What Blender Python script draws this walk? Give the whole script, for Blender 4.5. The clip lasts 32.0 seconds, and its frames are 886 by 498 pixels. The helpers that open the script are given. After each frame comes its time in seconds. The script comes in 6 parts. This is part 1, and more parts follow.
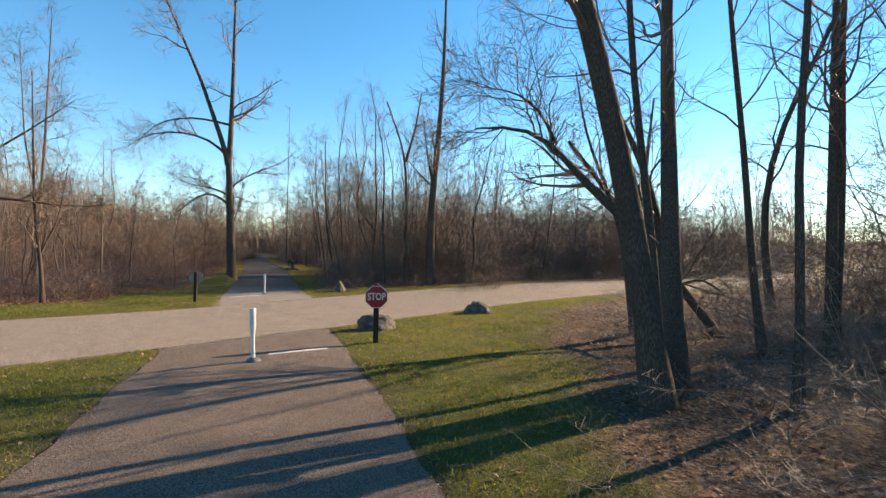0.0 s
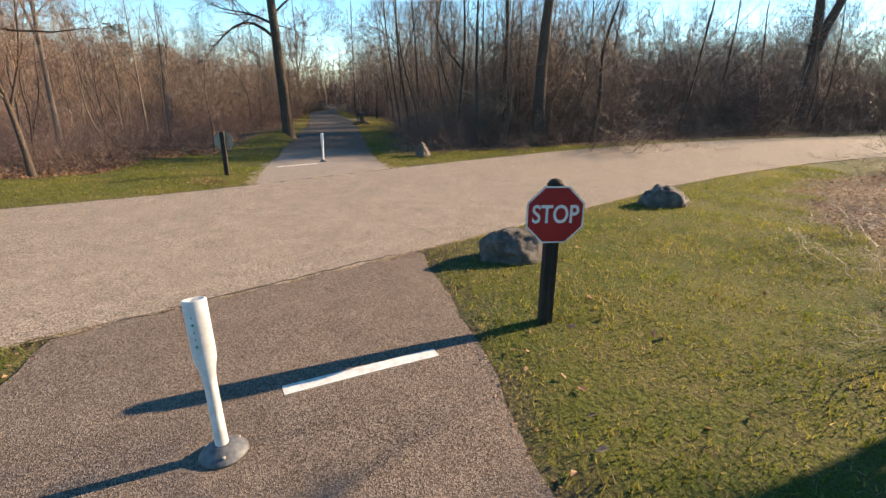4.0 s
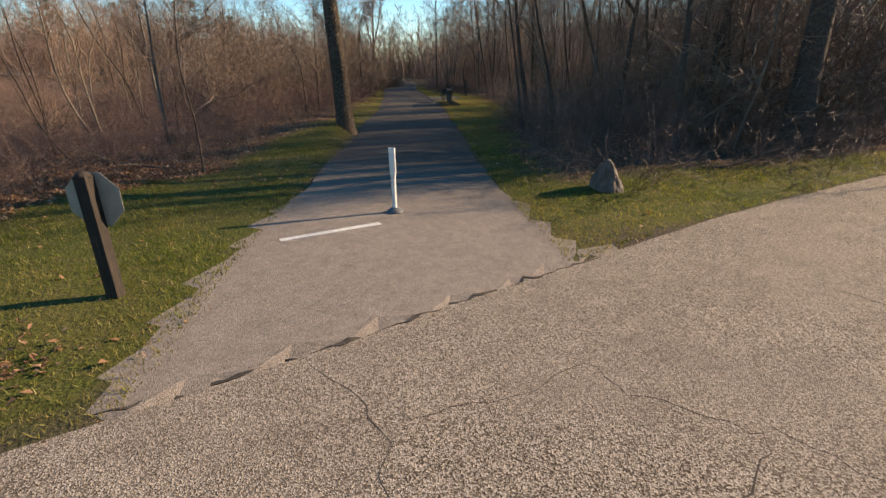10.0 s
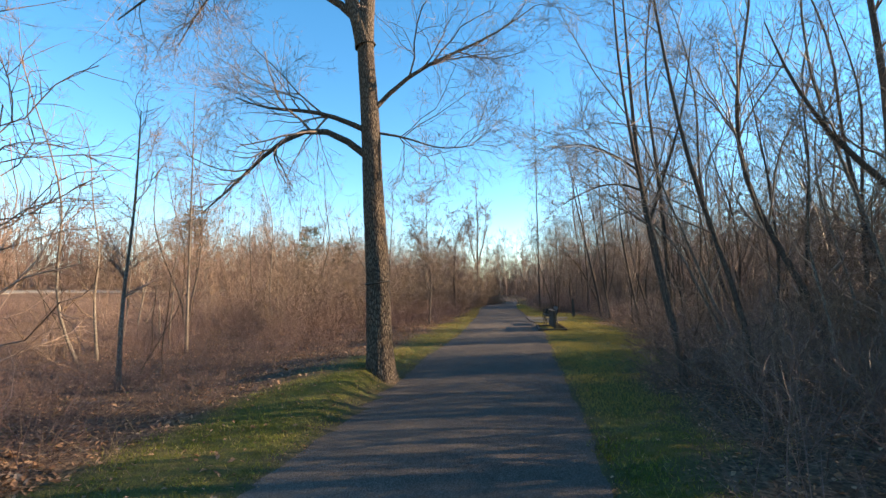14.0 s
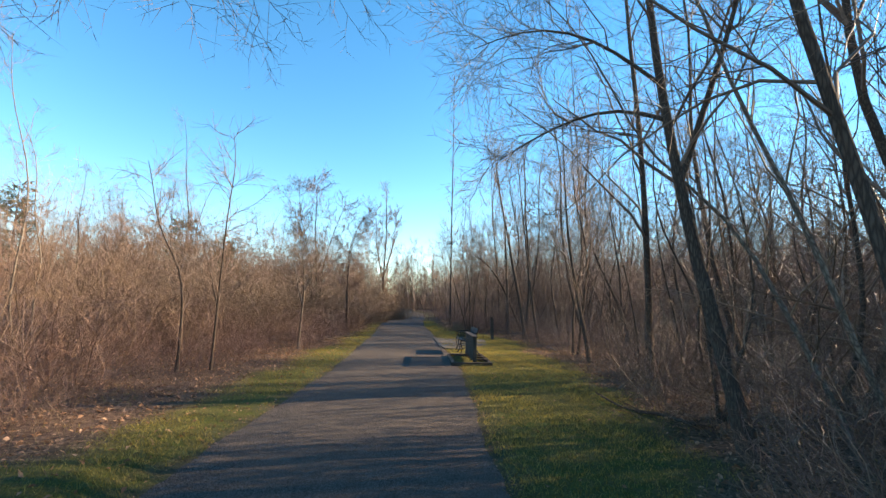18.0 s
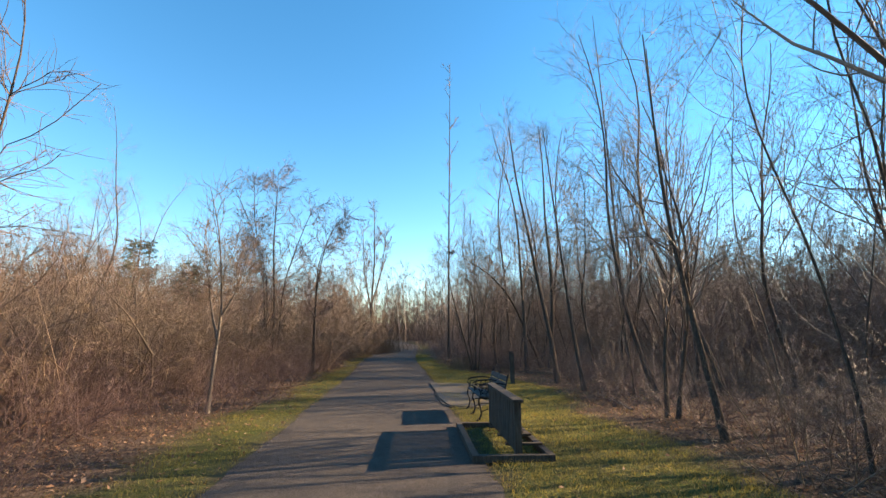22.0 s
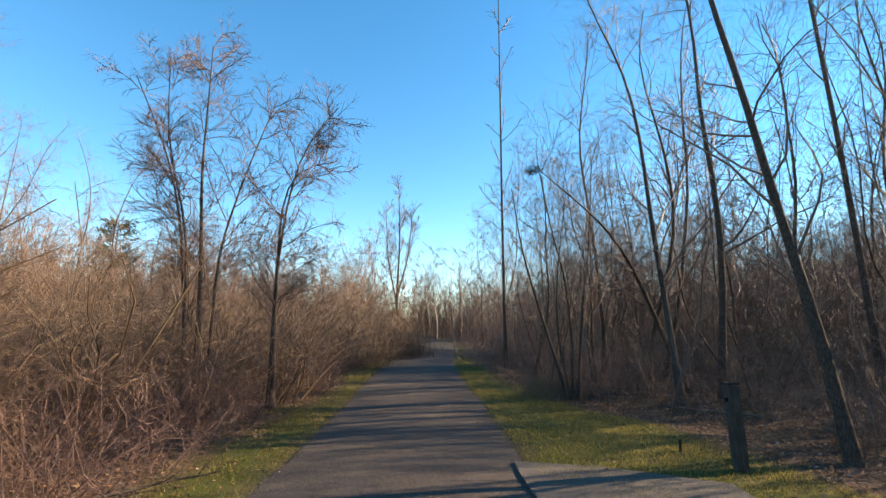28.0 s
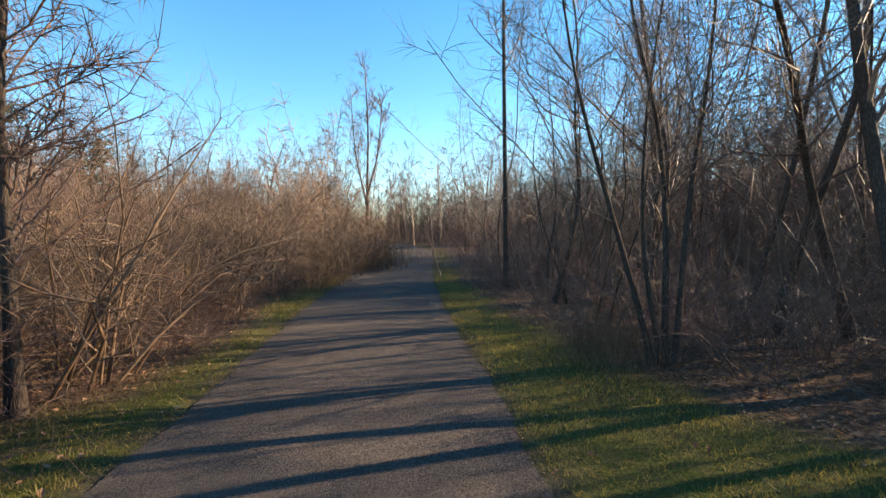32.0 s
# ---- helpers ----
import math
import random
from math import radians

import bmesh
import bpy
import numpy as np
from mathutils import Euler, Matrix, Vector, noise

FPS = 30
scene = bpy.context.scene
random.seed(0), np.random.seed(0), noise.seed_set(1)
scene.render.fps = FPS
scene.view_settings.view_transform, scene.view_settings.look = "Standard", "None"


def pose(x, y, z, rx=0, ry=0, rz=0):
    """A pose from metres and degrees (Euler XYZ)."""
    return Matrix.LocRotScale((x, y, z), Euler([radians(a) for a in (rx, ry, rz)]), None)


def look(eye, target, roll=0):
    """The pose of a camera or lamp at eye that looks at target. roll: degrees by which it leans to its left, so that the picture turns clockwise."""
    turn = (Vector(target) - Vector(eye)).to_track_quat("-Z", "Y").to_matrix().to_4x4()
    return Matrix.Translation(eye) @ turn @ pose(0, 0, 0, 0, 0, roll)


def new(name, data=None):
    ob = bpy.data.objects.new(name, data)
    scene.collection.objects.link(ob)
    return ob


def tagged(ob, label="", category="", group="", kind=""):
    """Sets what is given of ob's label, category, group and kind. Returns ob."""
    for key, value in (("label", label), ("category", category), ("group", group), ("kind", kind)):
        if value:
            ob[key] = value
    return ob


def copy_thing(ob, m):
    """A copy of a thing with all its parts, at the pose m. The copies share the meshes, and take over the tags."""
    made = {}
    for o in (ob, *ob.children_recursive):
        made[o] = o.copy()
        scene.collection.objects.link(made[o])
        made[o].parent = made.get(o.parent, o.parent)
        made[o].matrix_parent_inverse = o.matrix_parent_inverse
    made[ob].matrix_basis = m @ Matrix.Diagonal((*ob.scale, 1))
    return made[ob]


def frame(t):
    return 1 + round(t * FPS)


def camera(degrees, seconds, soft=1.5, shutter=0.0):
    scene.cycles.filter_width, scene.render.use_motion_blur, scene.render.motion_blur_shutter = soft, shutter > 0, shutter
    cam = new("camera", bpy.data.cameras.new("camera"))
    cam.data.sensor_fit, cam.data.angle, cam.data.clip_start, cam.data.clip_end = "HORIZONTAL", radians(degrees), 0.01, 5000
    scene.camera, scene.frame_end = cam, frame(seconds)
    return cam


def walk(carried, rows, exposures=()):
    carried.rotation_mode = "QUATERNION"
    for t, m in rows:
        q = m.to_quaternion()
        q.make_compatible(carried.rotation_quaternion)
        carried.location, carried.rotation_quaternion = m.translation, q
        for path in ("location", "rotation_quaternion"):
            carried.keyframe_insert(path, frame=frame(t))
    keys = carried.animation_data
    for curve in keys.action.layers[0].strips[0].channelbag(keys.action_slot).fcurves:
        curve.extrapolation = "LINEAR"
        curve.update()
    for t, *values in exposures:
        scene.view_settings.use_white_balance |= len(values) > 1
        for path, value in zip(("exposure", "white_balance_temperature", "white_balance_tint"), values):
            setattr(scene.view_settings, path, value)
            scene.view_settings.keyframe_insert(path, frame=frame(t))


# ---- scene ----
cam = camera(87.7, 32.0)
METRES, EYE, TILT, LEAN, TURN = 47.26, 1.7, 0.0, 0.0, 0.0
ROWS = [
    (0.0, 0.0, 0.0, 0.0, -0.01, 0.34, -0.98),
    (0.5, -0.0053, 0.0147, -0.0001, -5.14, 0.25, -0.98),
    (1.0, -0.0103, 0.0288, 0.0001, -10.5, 0.12, -0.94),
    (1.5, -0.0146, 0.0433, 0.0001, -15.26, 0.33, -0.87),
    (2.0, -0.0196, 0.0577, 0.0002, -18.25, -0.4, -0.86),
    (2.5, -0.0226, 0.0732, -0.0002, -11.05, -6.41, -0.71),
    (3.0, -0.0281, 0.0886, -0.0014, -2.7, -11.79, -0.4),
    (3.5, -0.0301, 0.1032, -0.0018, 3.02, -15.46, -0.34),
    (4.0, -0.0336, 0.1169, -0.002, 8.73, -17.86, -0.32),
    (4.5, -0.0374, 0.1309, -0.0024, 13.57, -19.38, -0.28),
    (6.5, -0.0626, 0.186, -0.0052, 25.04, -20.02, 0.78),
    (7.0, -0.0697, 0.1989, -0.005, 25.95, -13.17, 0.92),
    (7.5, -0.0756, 0.2125, -0.0041, 24.63, -12.02, 0.75),
    (8.0, -0.0831, 0.2271, -0.005, 21.85, -15.35, 0.77),
    (8.5, -0.089, 0.2417, -0.0054, 20.65, -18.11, 0.78),
    (9.0, -0.0934, 0.256, -0.005, 20.37, -20.67, 0.9),
    (9.5, -0.0988, 0.2702, -0.0044, 19.37, -21.15, 0.89),
    (10.0, -0.1024, 0.2842, -0.0037, 17.7, -20.82, 0.92),
    (10.5, -0.1056, 0.2991, -0.0038, 17.87, -13.06, 0.96),
    (11.0, -0.1075, 0.3128, -0.0025, 18.88, -6.16, 1.04),
    (11.5, -0.1116, 0.3274, -0.0025, 19.32, -1.49, 1.04),
    (12.0, -0.113, 0.3426, -0.0028, 22.79, 0.27, 1.02),
    (12.5, -0.1193, 0.3568, -0.0033, 29.11, 2.15, 1.11),
    (13.0, -0.1237, 0.3716, -0.0034, 34.33, 3.71, 0.97),
    (13.5, -0.1304, 0.3852, -0.0037, 33.66, 5.54, 1.04),
    (14.0, -0.1349, 0.4, -0.0039, 30.58, 5.45, 0.96),
    (14.5, -0.1415, 0.4147, -0.0043, 27.38, -2.97, 1.06),
    (16.5, -0.1615, 0.4731, -0.003, 20.12, 3.12, -0.89),
    (17.0, -0.1666, 0.4878, -0.0044, 18.97, 5.64, -0.79),
    (17.5, -0.1724, 0.5028, -0.004, 19.05, 6.96, -0.81),
    (18.0, -0.1796, 0.5178, -0.0036, 19.36, 7.06, -0.86),
    (18.5, -0.1857, 0.5331, -0.0034, 17.7, 7.18, -0.9),
    (19.0, -0.1916, 0.548, -0.0031, 16.74, 7.73, -0.74),
    (19.5, -0.1968, 0.5626, -0.003, 16.58, 8.67, -0.63),
    (20.0, -0.2022, 0.5757, -0.0026, 16.88, 9.68, -0.43),
    (20.5, -0.2064, 0.5903, -0.0029, 17.93, 10.24, -0.39),
    (21.0, -0.2137, 0.6043, -0.0029, 16.99, 9.36, -0.11),
    (21.5, -0.2179, 0.6204, -0.0032, 17.73, 9.63, -0.22),
    (22.0, -0.2254, 0.6341, -0.0025, 18.5, 10.63, -0.08),
    (22.5, -0.2296, 0.6489, -0.0023, 20.35, 11.32, -0.08),
    (23.0, -0.2366, 0.6631, -0.0022, 20.91, 10.47, 0.08),
    (23.5, -0.2412, 0.6794, -0.0021, 18.81, 8.84, 0.12),
    (24.0, -0.2476, 0.694, -0.0017, 16.42, 7.95, 0.14),
    (24.5, -0.2537, 0.7087, -0.0014, 16.26, 7.43, 0.12),
    (25.0, -0.2615, 0.7232, -0.0013, 18.35, 7.09, 0.16),
    (25.5, -0.268, 0.7379, -0.0012, 20.73, 6.9, 0.14),
    (27.5, -0.3001, 0.8001, 0.0003, 21.73, 10.14, -0.17),
    (28.0, -0.3063, 0.8144, 0.0002, 22.16, 10.06, 0.13),
    (28.5, -0.3119, 0.8289, 0.0003, 23.24, 10.56, 0.14),
    (29.0, -0.3176, 0.8435, 0.0002, 24.4, 10.37, 0.29),
    (29.5, -0.3229, 0.8581, 0.0004, 25.48, 9.95, 0.39),
    (30.0, -0.3287, 0.8727, 0.0005, 24.34, 9.39, 0.57),
    (30.5, -0.3333, 0.887, 0.001, 18.61, 8.88, 0.66),
    (31.0, -0.3382, 0.9017, 0.0008, 16.85, 7.15, 0.66),
    (31.5, -0.3446, 0.9161, 0.0009, 18.47, 1.65, 0.73),
    (32.0, -0.3508, 0.9308, 0.0005, 19.48, -1.72, 0.89),
]
EXPOSURES = [(0.0, 1.62, 7100, 10), (2.0, 1.6, 7100, 10), (4.0, 1.83, 7100, 10), (6.5, 1.71, 7100, 10), (8.5, 1.38, 7100, 10), (10.0, 1.38, 7100, 10), (11.5, 1.63, 7100, 10), (13.0, 1.7, 7100, 10), (14.0, 2.03, 7100, 10), (17.0, 2.13, 7100, 10), (20.0, 1.98, 7100, 10), (25.0, 1.98, 7100, 10), (28.0, 1.98, 7100, 10), (30.0, 1.98, 7100, 10), (32.0, 2.03, 7100, 10)]
walk(cam, [(t, pose(0, 0, EYE, TILT, LEAN, TURN) @ pose(METRES * x, METRES * y, METRES * z, 90 + pitch, roll, yaw)) for t, x, y, z, yaw, pitch, roll in ROWS], EXPOSURES)

# ---- world, sun, exposure ----
SUN_AZ, SUN_EL = 56.5, 21.5          # degrees clockwise from +y, degrees above the horizon
world = bpy.data.worlds.new("sky")
scene.world = world
world.use_nodes = True
wn = world.node_tree
sky = wn.nodes.new("ShaderNodeTexSky")
sky.sky_type = "NISHITA"
sky.sun_disc = False
sky.sun_elevation = radians(SUN_EL)
sky.sun_rotation = radians(SUN_AZ)
sky.altitude = 300
sky.air_density, sky.dust_density, sky.ozone_density = 1.0, 0.0, 2.2
wn.nodes["Background"].inputs["Strength"].default_value = 0.094
vivid = wn.nodes.new("ShaderNodeHueSaturation")
vivid.inputs["Saturation"].default_value = 1.3
vivid.inputs["Hue"].default_value = 0.495
wn.links.new(sky.outputs["Color"], vivid.inputs["Color"])
wn.links.new(vivid.outputs["Color"], wn.nodes["Background"].inputs["Color"])
sun = new("sun", bpy.data.lights.new("sun", "SUN"))
sun.data.energy, sun.data.angle, sun.data.color = 5.0, radians(0.5), (1.0, 0.78, 0.56)
sd = Vector((math.sin(radians(SUN_AZ)) * math.cos(radians(SUN_EL)), math.cos(radians(SUN_AZ)) * math.cos(radians(SUN_EL)), math.sin(radians(SUN_EL))))
sun.matrix_world = look(sd * 60, (0, 0, 0))

rng = np.random.default_rng(7)


# ---- materials ----
class Mat:
    """A small node builder round one Principled material."""

    def __init__(self, name, rough=0.8, metal=0.0, spec=0.3):
        self.m = bpy.data.materials.new(name)
        self.m.use_nodes = True
        self.t = self.m.node_tree
        self.b = self.t.nodes["Principled BSDF"]
        self.b.inputs["Roughness"].default_value = rough
        self.b.inputs["Metallic"].default_value = metal
        self.b.inputs["Specular IOR Level"].default_value = spec
        self.co = self.t.nodes.new("ShaderNodeTexCoord").outputs["Object"]

    def node(self, kind, **inputs):
        n = self.t.nodes.new(kind)
        for k, v in inputs.items():
            s = n.inputs[k.replace("_", " ")]
            if hasattr(v, "is_linked"):
                self.t.links.new(v, s)
            else:
                s.default_value = v
        return n

    def scaled(self, sx, sy, sz):
        n = self.node("ShaderNodeMapping", Vector=self.co)
        n.inputs["Scale"].default_value = (sx, sy, sz)
        return n.outputs["Vector"]

    def noise(self, scale, detail=3.0, rough=0.6, co=None, dist=0.0):
        return self.node("ShaderNodeTexNoise", Vector=co or self.co, Scale=scale, Detail=detail, Roughness=rough, Distortion=dist).outputs["Fac"]

    def cells(self, scale, co=None, out="Distance", feature="F1"):
        n = self.node("ShaderNodeTexVoronoi", Vector=co or self.co, Scale=scale)
        n.feature = feature
        return n.outputs[out]

    def ramp(self, fac, *stops):
        n = self.node("ShaderNodeValToRGB", Fac=fac)
        e = n.color_ramp.elements
        while len(e) < len(stops):
            e.new(0.5)
        for el, (p, c) in zip(e, stops):
            el.position, el.color = p, (*c, 1) if len(c) == 3 else (c[0], c[0], c[0], 1)
        return n.outputs["Color"]

    def mix(self, fac, a, b, mode="MIX"):
        n = self.t.nodes.new("ShaderNodeMix")
        n.data_type, n.blend_type = "RGBA", mode
        for s, v in ((n.inputs[0], fac), (n.inputs[6], a), (n.inputs[7], b)):
            if hasattr(v, "is_linked"):
                self.t.links.new(v, s)
            else:
                s.default_value = v if isinstance(v, float) else (*v, 1)
        return n.outputs[2]

    def attr(self, name):
        n = self.t.nodes.new("ShaderNodeAttribute")
        n.attribute_name = name
        return n.outputs["Fac"]

    def island(self):
        return self.t.nodes.new("ShaderNodeNewGeometry").outputs["Random Per Island"]

    def object_random(self):
        return self.t.nodes.new("ShaderNodeObjectInfo").outputs["Random"]

    def bump(self, height, strength=0.5, distance=0.01):
        n = self.node("ShaderNodeBump", Height=height, Strength=strength, Distance=distance)
        self.t.links.new(n.outputs["Normal"], self.b.inputs["Normal"])

    def thin(self, color, share, warm=(1.15, 1.1, 0.7)):
        """A leaf or blade: part of the light passes through it."""
        m = self.done(color)
        t = self.node("ShaderNodeBsdfTranslucent", Color=self.mix(1.0, color, warm, "MULTIPLY"))
        both = self.t.nodes.new("ShaderNodeMixShader")
        both.inputs[0].default_value = share
        self.t.links.new(self.b.outputs[0], both.inputs[1])
        self.t.links.new(t.outputs[0], both.inputs[2])
        self.t.links.new(both.outputs[0], self.t.nodes["Material Output"].inputs["Surface"])
        return m

    def done(self, color):
        if hasattr(color, "is_linked"):
            self.t.links.new(color, self.b.inputs["Base Color"])
        else:
            self.b.inputs["Base Color"].default_value = (*color, 1)
        return self.m


def asphalt(name, dark, mid, light, patch, grain=95, pale_mouth=False):
    m = Mat(name, 0.95, 0, 0.1)
    g = m.cells(grain, out="Color")
    fine = m.ramp(g, (0.25, dark), (0.5, mid), (0.75, light))
    big = m.noise(0.55, 5, 0.6)
    mid_n = m.noise(3.2, 4, 0.65)
    c = m.mix(m.ramp(big, (0.36, (0,)), (0.66, (1,))), fine, m.mix(0.55, fine, patch))
    c = m.mix(m.ramp(mid_n, (0.35, (0.2,)), (0.62, (0,))), c, tuple(0.6 * v for v in dark))
    if pale_mouth:
        # the mouth of the trail: blotchy, and paler towards the road
        y = m.node("ShaderNodeSeparateXYZ", Vector=m.co).outputs["Y"]
        near = m.node("ShaderNodeMapRange", Value=y)
        for key, v in (("From Min", 22.5), ("From Max", 18.5), ("To Min", 0.0), ("To Max", 0.8)):
            near.inputs[key].default_value = v
        blotch = m.ramp(m.noise(9, 5, 0.7), (0.25, (0.55,)), (0.6, (1,)))
        fac = m.mix(1.0, near.outputs["Result"], blotch, "MULTIPLY")
        c = m.mix(fac, c, m.mix(0.55, tuple(3.2 * v for v in patch), m.ramp(g, (0.25, tuple(2.3 * v for v in mid)), (0.75, tuple(2.1 * v for v in light)))))
    m.bump(m.mix(0.5, m.cells(grain), m.noise(grain * 2.2, 2)), 1.0, 0.008)
    return m.done(c)


M_TRAIL = asphalt("trail_asphalt", (0.026, 0.021, 0.017), (0.073, 0.060, 0.051), (0.155, 0.132, 0.114), (0.096, 0.081, 0.068), 140, True)
M_PATH = asphalt("path_asphalt", (0.041, 0.032, 0.026), (0.118, 0.090, 0.074), (0.250, 0.202, 0.166), (0.159, 0.124, 0.099), 150)
M_ROAD = asphalt("road_chip_seal", (0.067, 0.053, 0.041), (0.203, 0.165, 0.129), (0.405, 0.345, 0.285), (0.233, 0.191, 0.154), 125)
M_PAD = asphalt("pad_concrete", (0.077, 0.068, 0.058), (0.115, 0.102, 0.086), (0.173, 0.154, 0.129), (0.130, 0.113, 0.096), 120)
M_LANE = asphalt("far_gravel", (0.128, 0.115, 0.096), (0.192, 0.173, 0.147), (0.256, 0.230, 0.198), (0.205, 0.186, 0.160), 30)


def ground_material():
    m = Mat("ground_earth", 0.95, 0, 0.1)
    n1, n2, n3 = m.noise(0.8, 5), m.noise(7, 5, 0.7), m.noise(60, 4, 0.75)
    turf = m.mix(m.ramp(n1, (0.4, (0,)), (0.62, (1,))), (0.075, 0.095, 0.015), (0.122, 0.116, 0.031))
    turf = m.mix(m.ramp(n2, (0.42, (0,)), (0.72, (0.75,))), turf, (0.129, 0.095, 0.048))
    turf = m.mix(m.ramp(n3, (0.35, (0.85,)), (0.62, (0,))), turf, (0.020, 0.022, 0.008))
    lit = m.cells(26, out="Color")
    litter = m.ramp(lit, (0.1, (0.043, 0.026, 0.018)), (0.5, (0.115, 0.073, 0.048)), (0.9, (0.218, 0.146, 0.103)))
    litter = m.mix(m.ramp(n2, (0.35, (0.6,)), (0.65, (0,))), litter, (0.048, 0.031, 0.022))
    soil = m.ramp(n3, (0.3, (0.034, 0.027, 0.020)), (0.7, (0.095, 0.075, 0.058)))
    edge = m.mix(m.attr("grass"), litter, turf)
    m.bump(m.mix(0.5, n3, m.cells(26)), 0.9, 0.03)
    return m.done(m.mix(m.attr("bare"), edge, soil))


M_GROUND = ground_material()


def bark(name, dark, mid, light, scale=16.0, squash=0.16, strength=0.9, dist=0.02):
    m = Mat(name, 0.92, 0, 0.15)
    co = m.scaled(1, 1, squash)
    v = m.cells(scale, co, feature="DISTANCE_TO_EDGE")
    n = m.noise(scale * 2.4, 5, 0.7, co, 0.4)
    h = m.mix(0.45, m.ramp(v, (0.0, (0,)), (0.28, (1,))), n)
    c = m.ramp(h, (0.12, dark), (0.5, mid), (0.85, light))
    c = m.mix(m.ramp(m.noise(1.3, 4), (0.45, (0,)), (0.7, (0.5,))), c, tuple(v * 0.72 for v in mid))
    m.bump(h, strength, dist)
    return m.done(c)


M_BARK_OAK = bark("furrowed_bark", (0.027, 0.020, 0.015), (0.094, 0.072, 0.054), (0.188, 0.150, 0.114), 32, 0.3, 1.0, 0.03)
M_BARK_GREY = bark("grey_brown_bark", (0.039, 0.029, 0.023), (0.075, 0.058, 0.046), (0.116, 0.091, 0.074), 52, 0.16, 0.5, 0.01)
M_BARK_PALE = bark("pale_tan_bark", (0.068, 0.055, 0.044), (0.150, 0.124, 0.099), (0.240, 0.203, 0.165), 40, 0.3, 0.4, 0.008)


def twig(name, a, b, c):
    m = Mat(name, 0.62, 0, 0.4)
    base = m.ramp(m.island(), (0.05, a), (0.5, b), (0.95, c))
    tint = m.object_random()
    base = m.mix(m.ramp(tint, (0.0, (0.0,)), (1.0, (0.35,))), base, tuple(0.55 * v for v in b))
    return m.done(m.mix(m.ramp(m.noise(30, 3), (0.35, (0.45,)), (0.65, (0,))), base, tuple(0.6 * v for v in a)))


M_TWIG = twig("brown_grey_twigs", (0.101, 0.063, 0.043), (0.194, 0.125, 0.086), (0.303, 0.211, 0.155))
M_TWIG_RED = twig("reddish_twigs", (0.098, 0.054, 0.038), (0.172, 0.103, 0.075), (0.245, 0.168, 0.132))
M_TWIG_TAN = twig("tan_twigs", (0.110, 0.067, 0.040), (0.184, 0.118, 0.073), (0.253, 0.178, 0.118))
M_TWIG_OLIVE = twig("olive_twigs", (0.073, 0.045, 0.024), (0.129, 0.083, 0.046), (0.185, 0.125, 0.070))
M_STRAW = twig("dry_straw", (0.112, 0.064, 0.033), (0.188, 0.118, 0.064), (0.263, 0.185, 0.112))
M_CANE = twig("bramble_canes", (0.078, 0.040, 0.031), (0.130, 0.073, 0.059), (0.189, 0.122, 0.101))


def blade_material(name, dry):
    m = Mat(name, 0.6, 0, 0.25)
    c = m.ramp(m.island(), (0.0, (0.078, 0.118, 0.011)), (0.4, (0.157, 0.196, 0.023)), (0.7, (0.245, 0.250, 0.043)), (0.88, (0.332, 0.274, 0.094)), (1.0, (0.470, 0.382, 0.207)))
    n = m.noise(0.7, 5, 0.65)
    c = m.mix(m.ramp(m.noise(7, 4, 0.7), (0.4, (0.92,)), (0.6, (0.08,))), c, (0.049, 0.061, 0.009))
    c = m.mix(m.ramp(m.noise(11, 4, 0.7), (0.56, (0,)), (0.72, (0.8,))), c, (0.269, 0.204, 0.101))
    return m.thin(m.mix(m.ramp(n, (0.5 - 0.2 * dry, (0.62 * dry,)), (0.7 - 0.14 * dry, (0.88,))), c, (0.253, 0.204, 0.075)), 0.5)


M_BLADE, M_BLADE_DRY = blade_material("grass_blades", 0.0), blade_material("dry_grass_blades", 1.0)


def leaf_material():
    m = Mat("dead_leaves", 0.75, 0, 0.3)
    c = m.ramp(m.island(), (0.0, (0.087, 0.046, 0.025)), (0.35, (0.239, 0.127, 0.069)), (0.7, (0.348, 0.203, 0.117)), (1.0, (0.435, 0.293, 0.195)))
    return m.thin(m.mix(m.ramp(m.noise(40, 3), (0.3, (0.5,)), (0.6, (0,))), c, (0.08, 0.05, 0.03)), 0.25, (1.1, 0.95, 0.8))


M_LEAF = leaf_material()


def simple(name, a, b, scale=14.0, rough=0.6, metal=0.0, bump=0.25, spec=0.4):
    m = Mat(name, rough, metal, spec)
    n = m.noise(scale, 6, 0.7)
    m.bump(m.noise(scale * 6, 3), bump, 0.004)
    return m.done(m.ramp(n, (0.32, a), (0.68, b)))


def wood(name, dark, mid, light, grain=(3, 60, 60)):
    m = Mat(name, 0.82, 0, 0.2)
    n = m.noise(1.0, 6, 0.7, m.scaled(*grain), 0.6)
    k = m.noise(5, 3)
    c = m.mix(m.ramp(k, (0.4, (0,)), (0.7, (0.45,))), m.ramp(n, (0.3, dark), (0.5, mid), (0.72, light)), dark)
    m.bump(n, 0.5, 0.004)
    return m.done(c)


M_POSTWOOD = wood("dark_stained_post", (0.012, 0.01, 0.009), (0.03, 0.024, 0.02), (0.06, 0.048, 0.038), (60, 60, 3))
M_GREYWOOD = wood("weathered_board", (0.030, 0.025, 0.020), (0.070, 0.058, 0.046), (0.119, 0.100, 0.082), (60, 60, 4))
M_BENCHWOOD = wood("bench_slat_wood", (0.040, 0.038, 0.036), (0.080, 0.076, 0.072), (0.136, 0.128, 0.122))
M_IRON = simple("black_cast_iron", (0.008, 0.008, 0.009), (0.022, 0.022, 0.024), 30, 0.45, 0.6)
M_RED = simple("red_sign_sheeting", (0.255, 0.010, 0.012), (0.323, 0.015, 0.017), 5, 0.45, 0, 0.05)
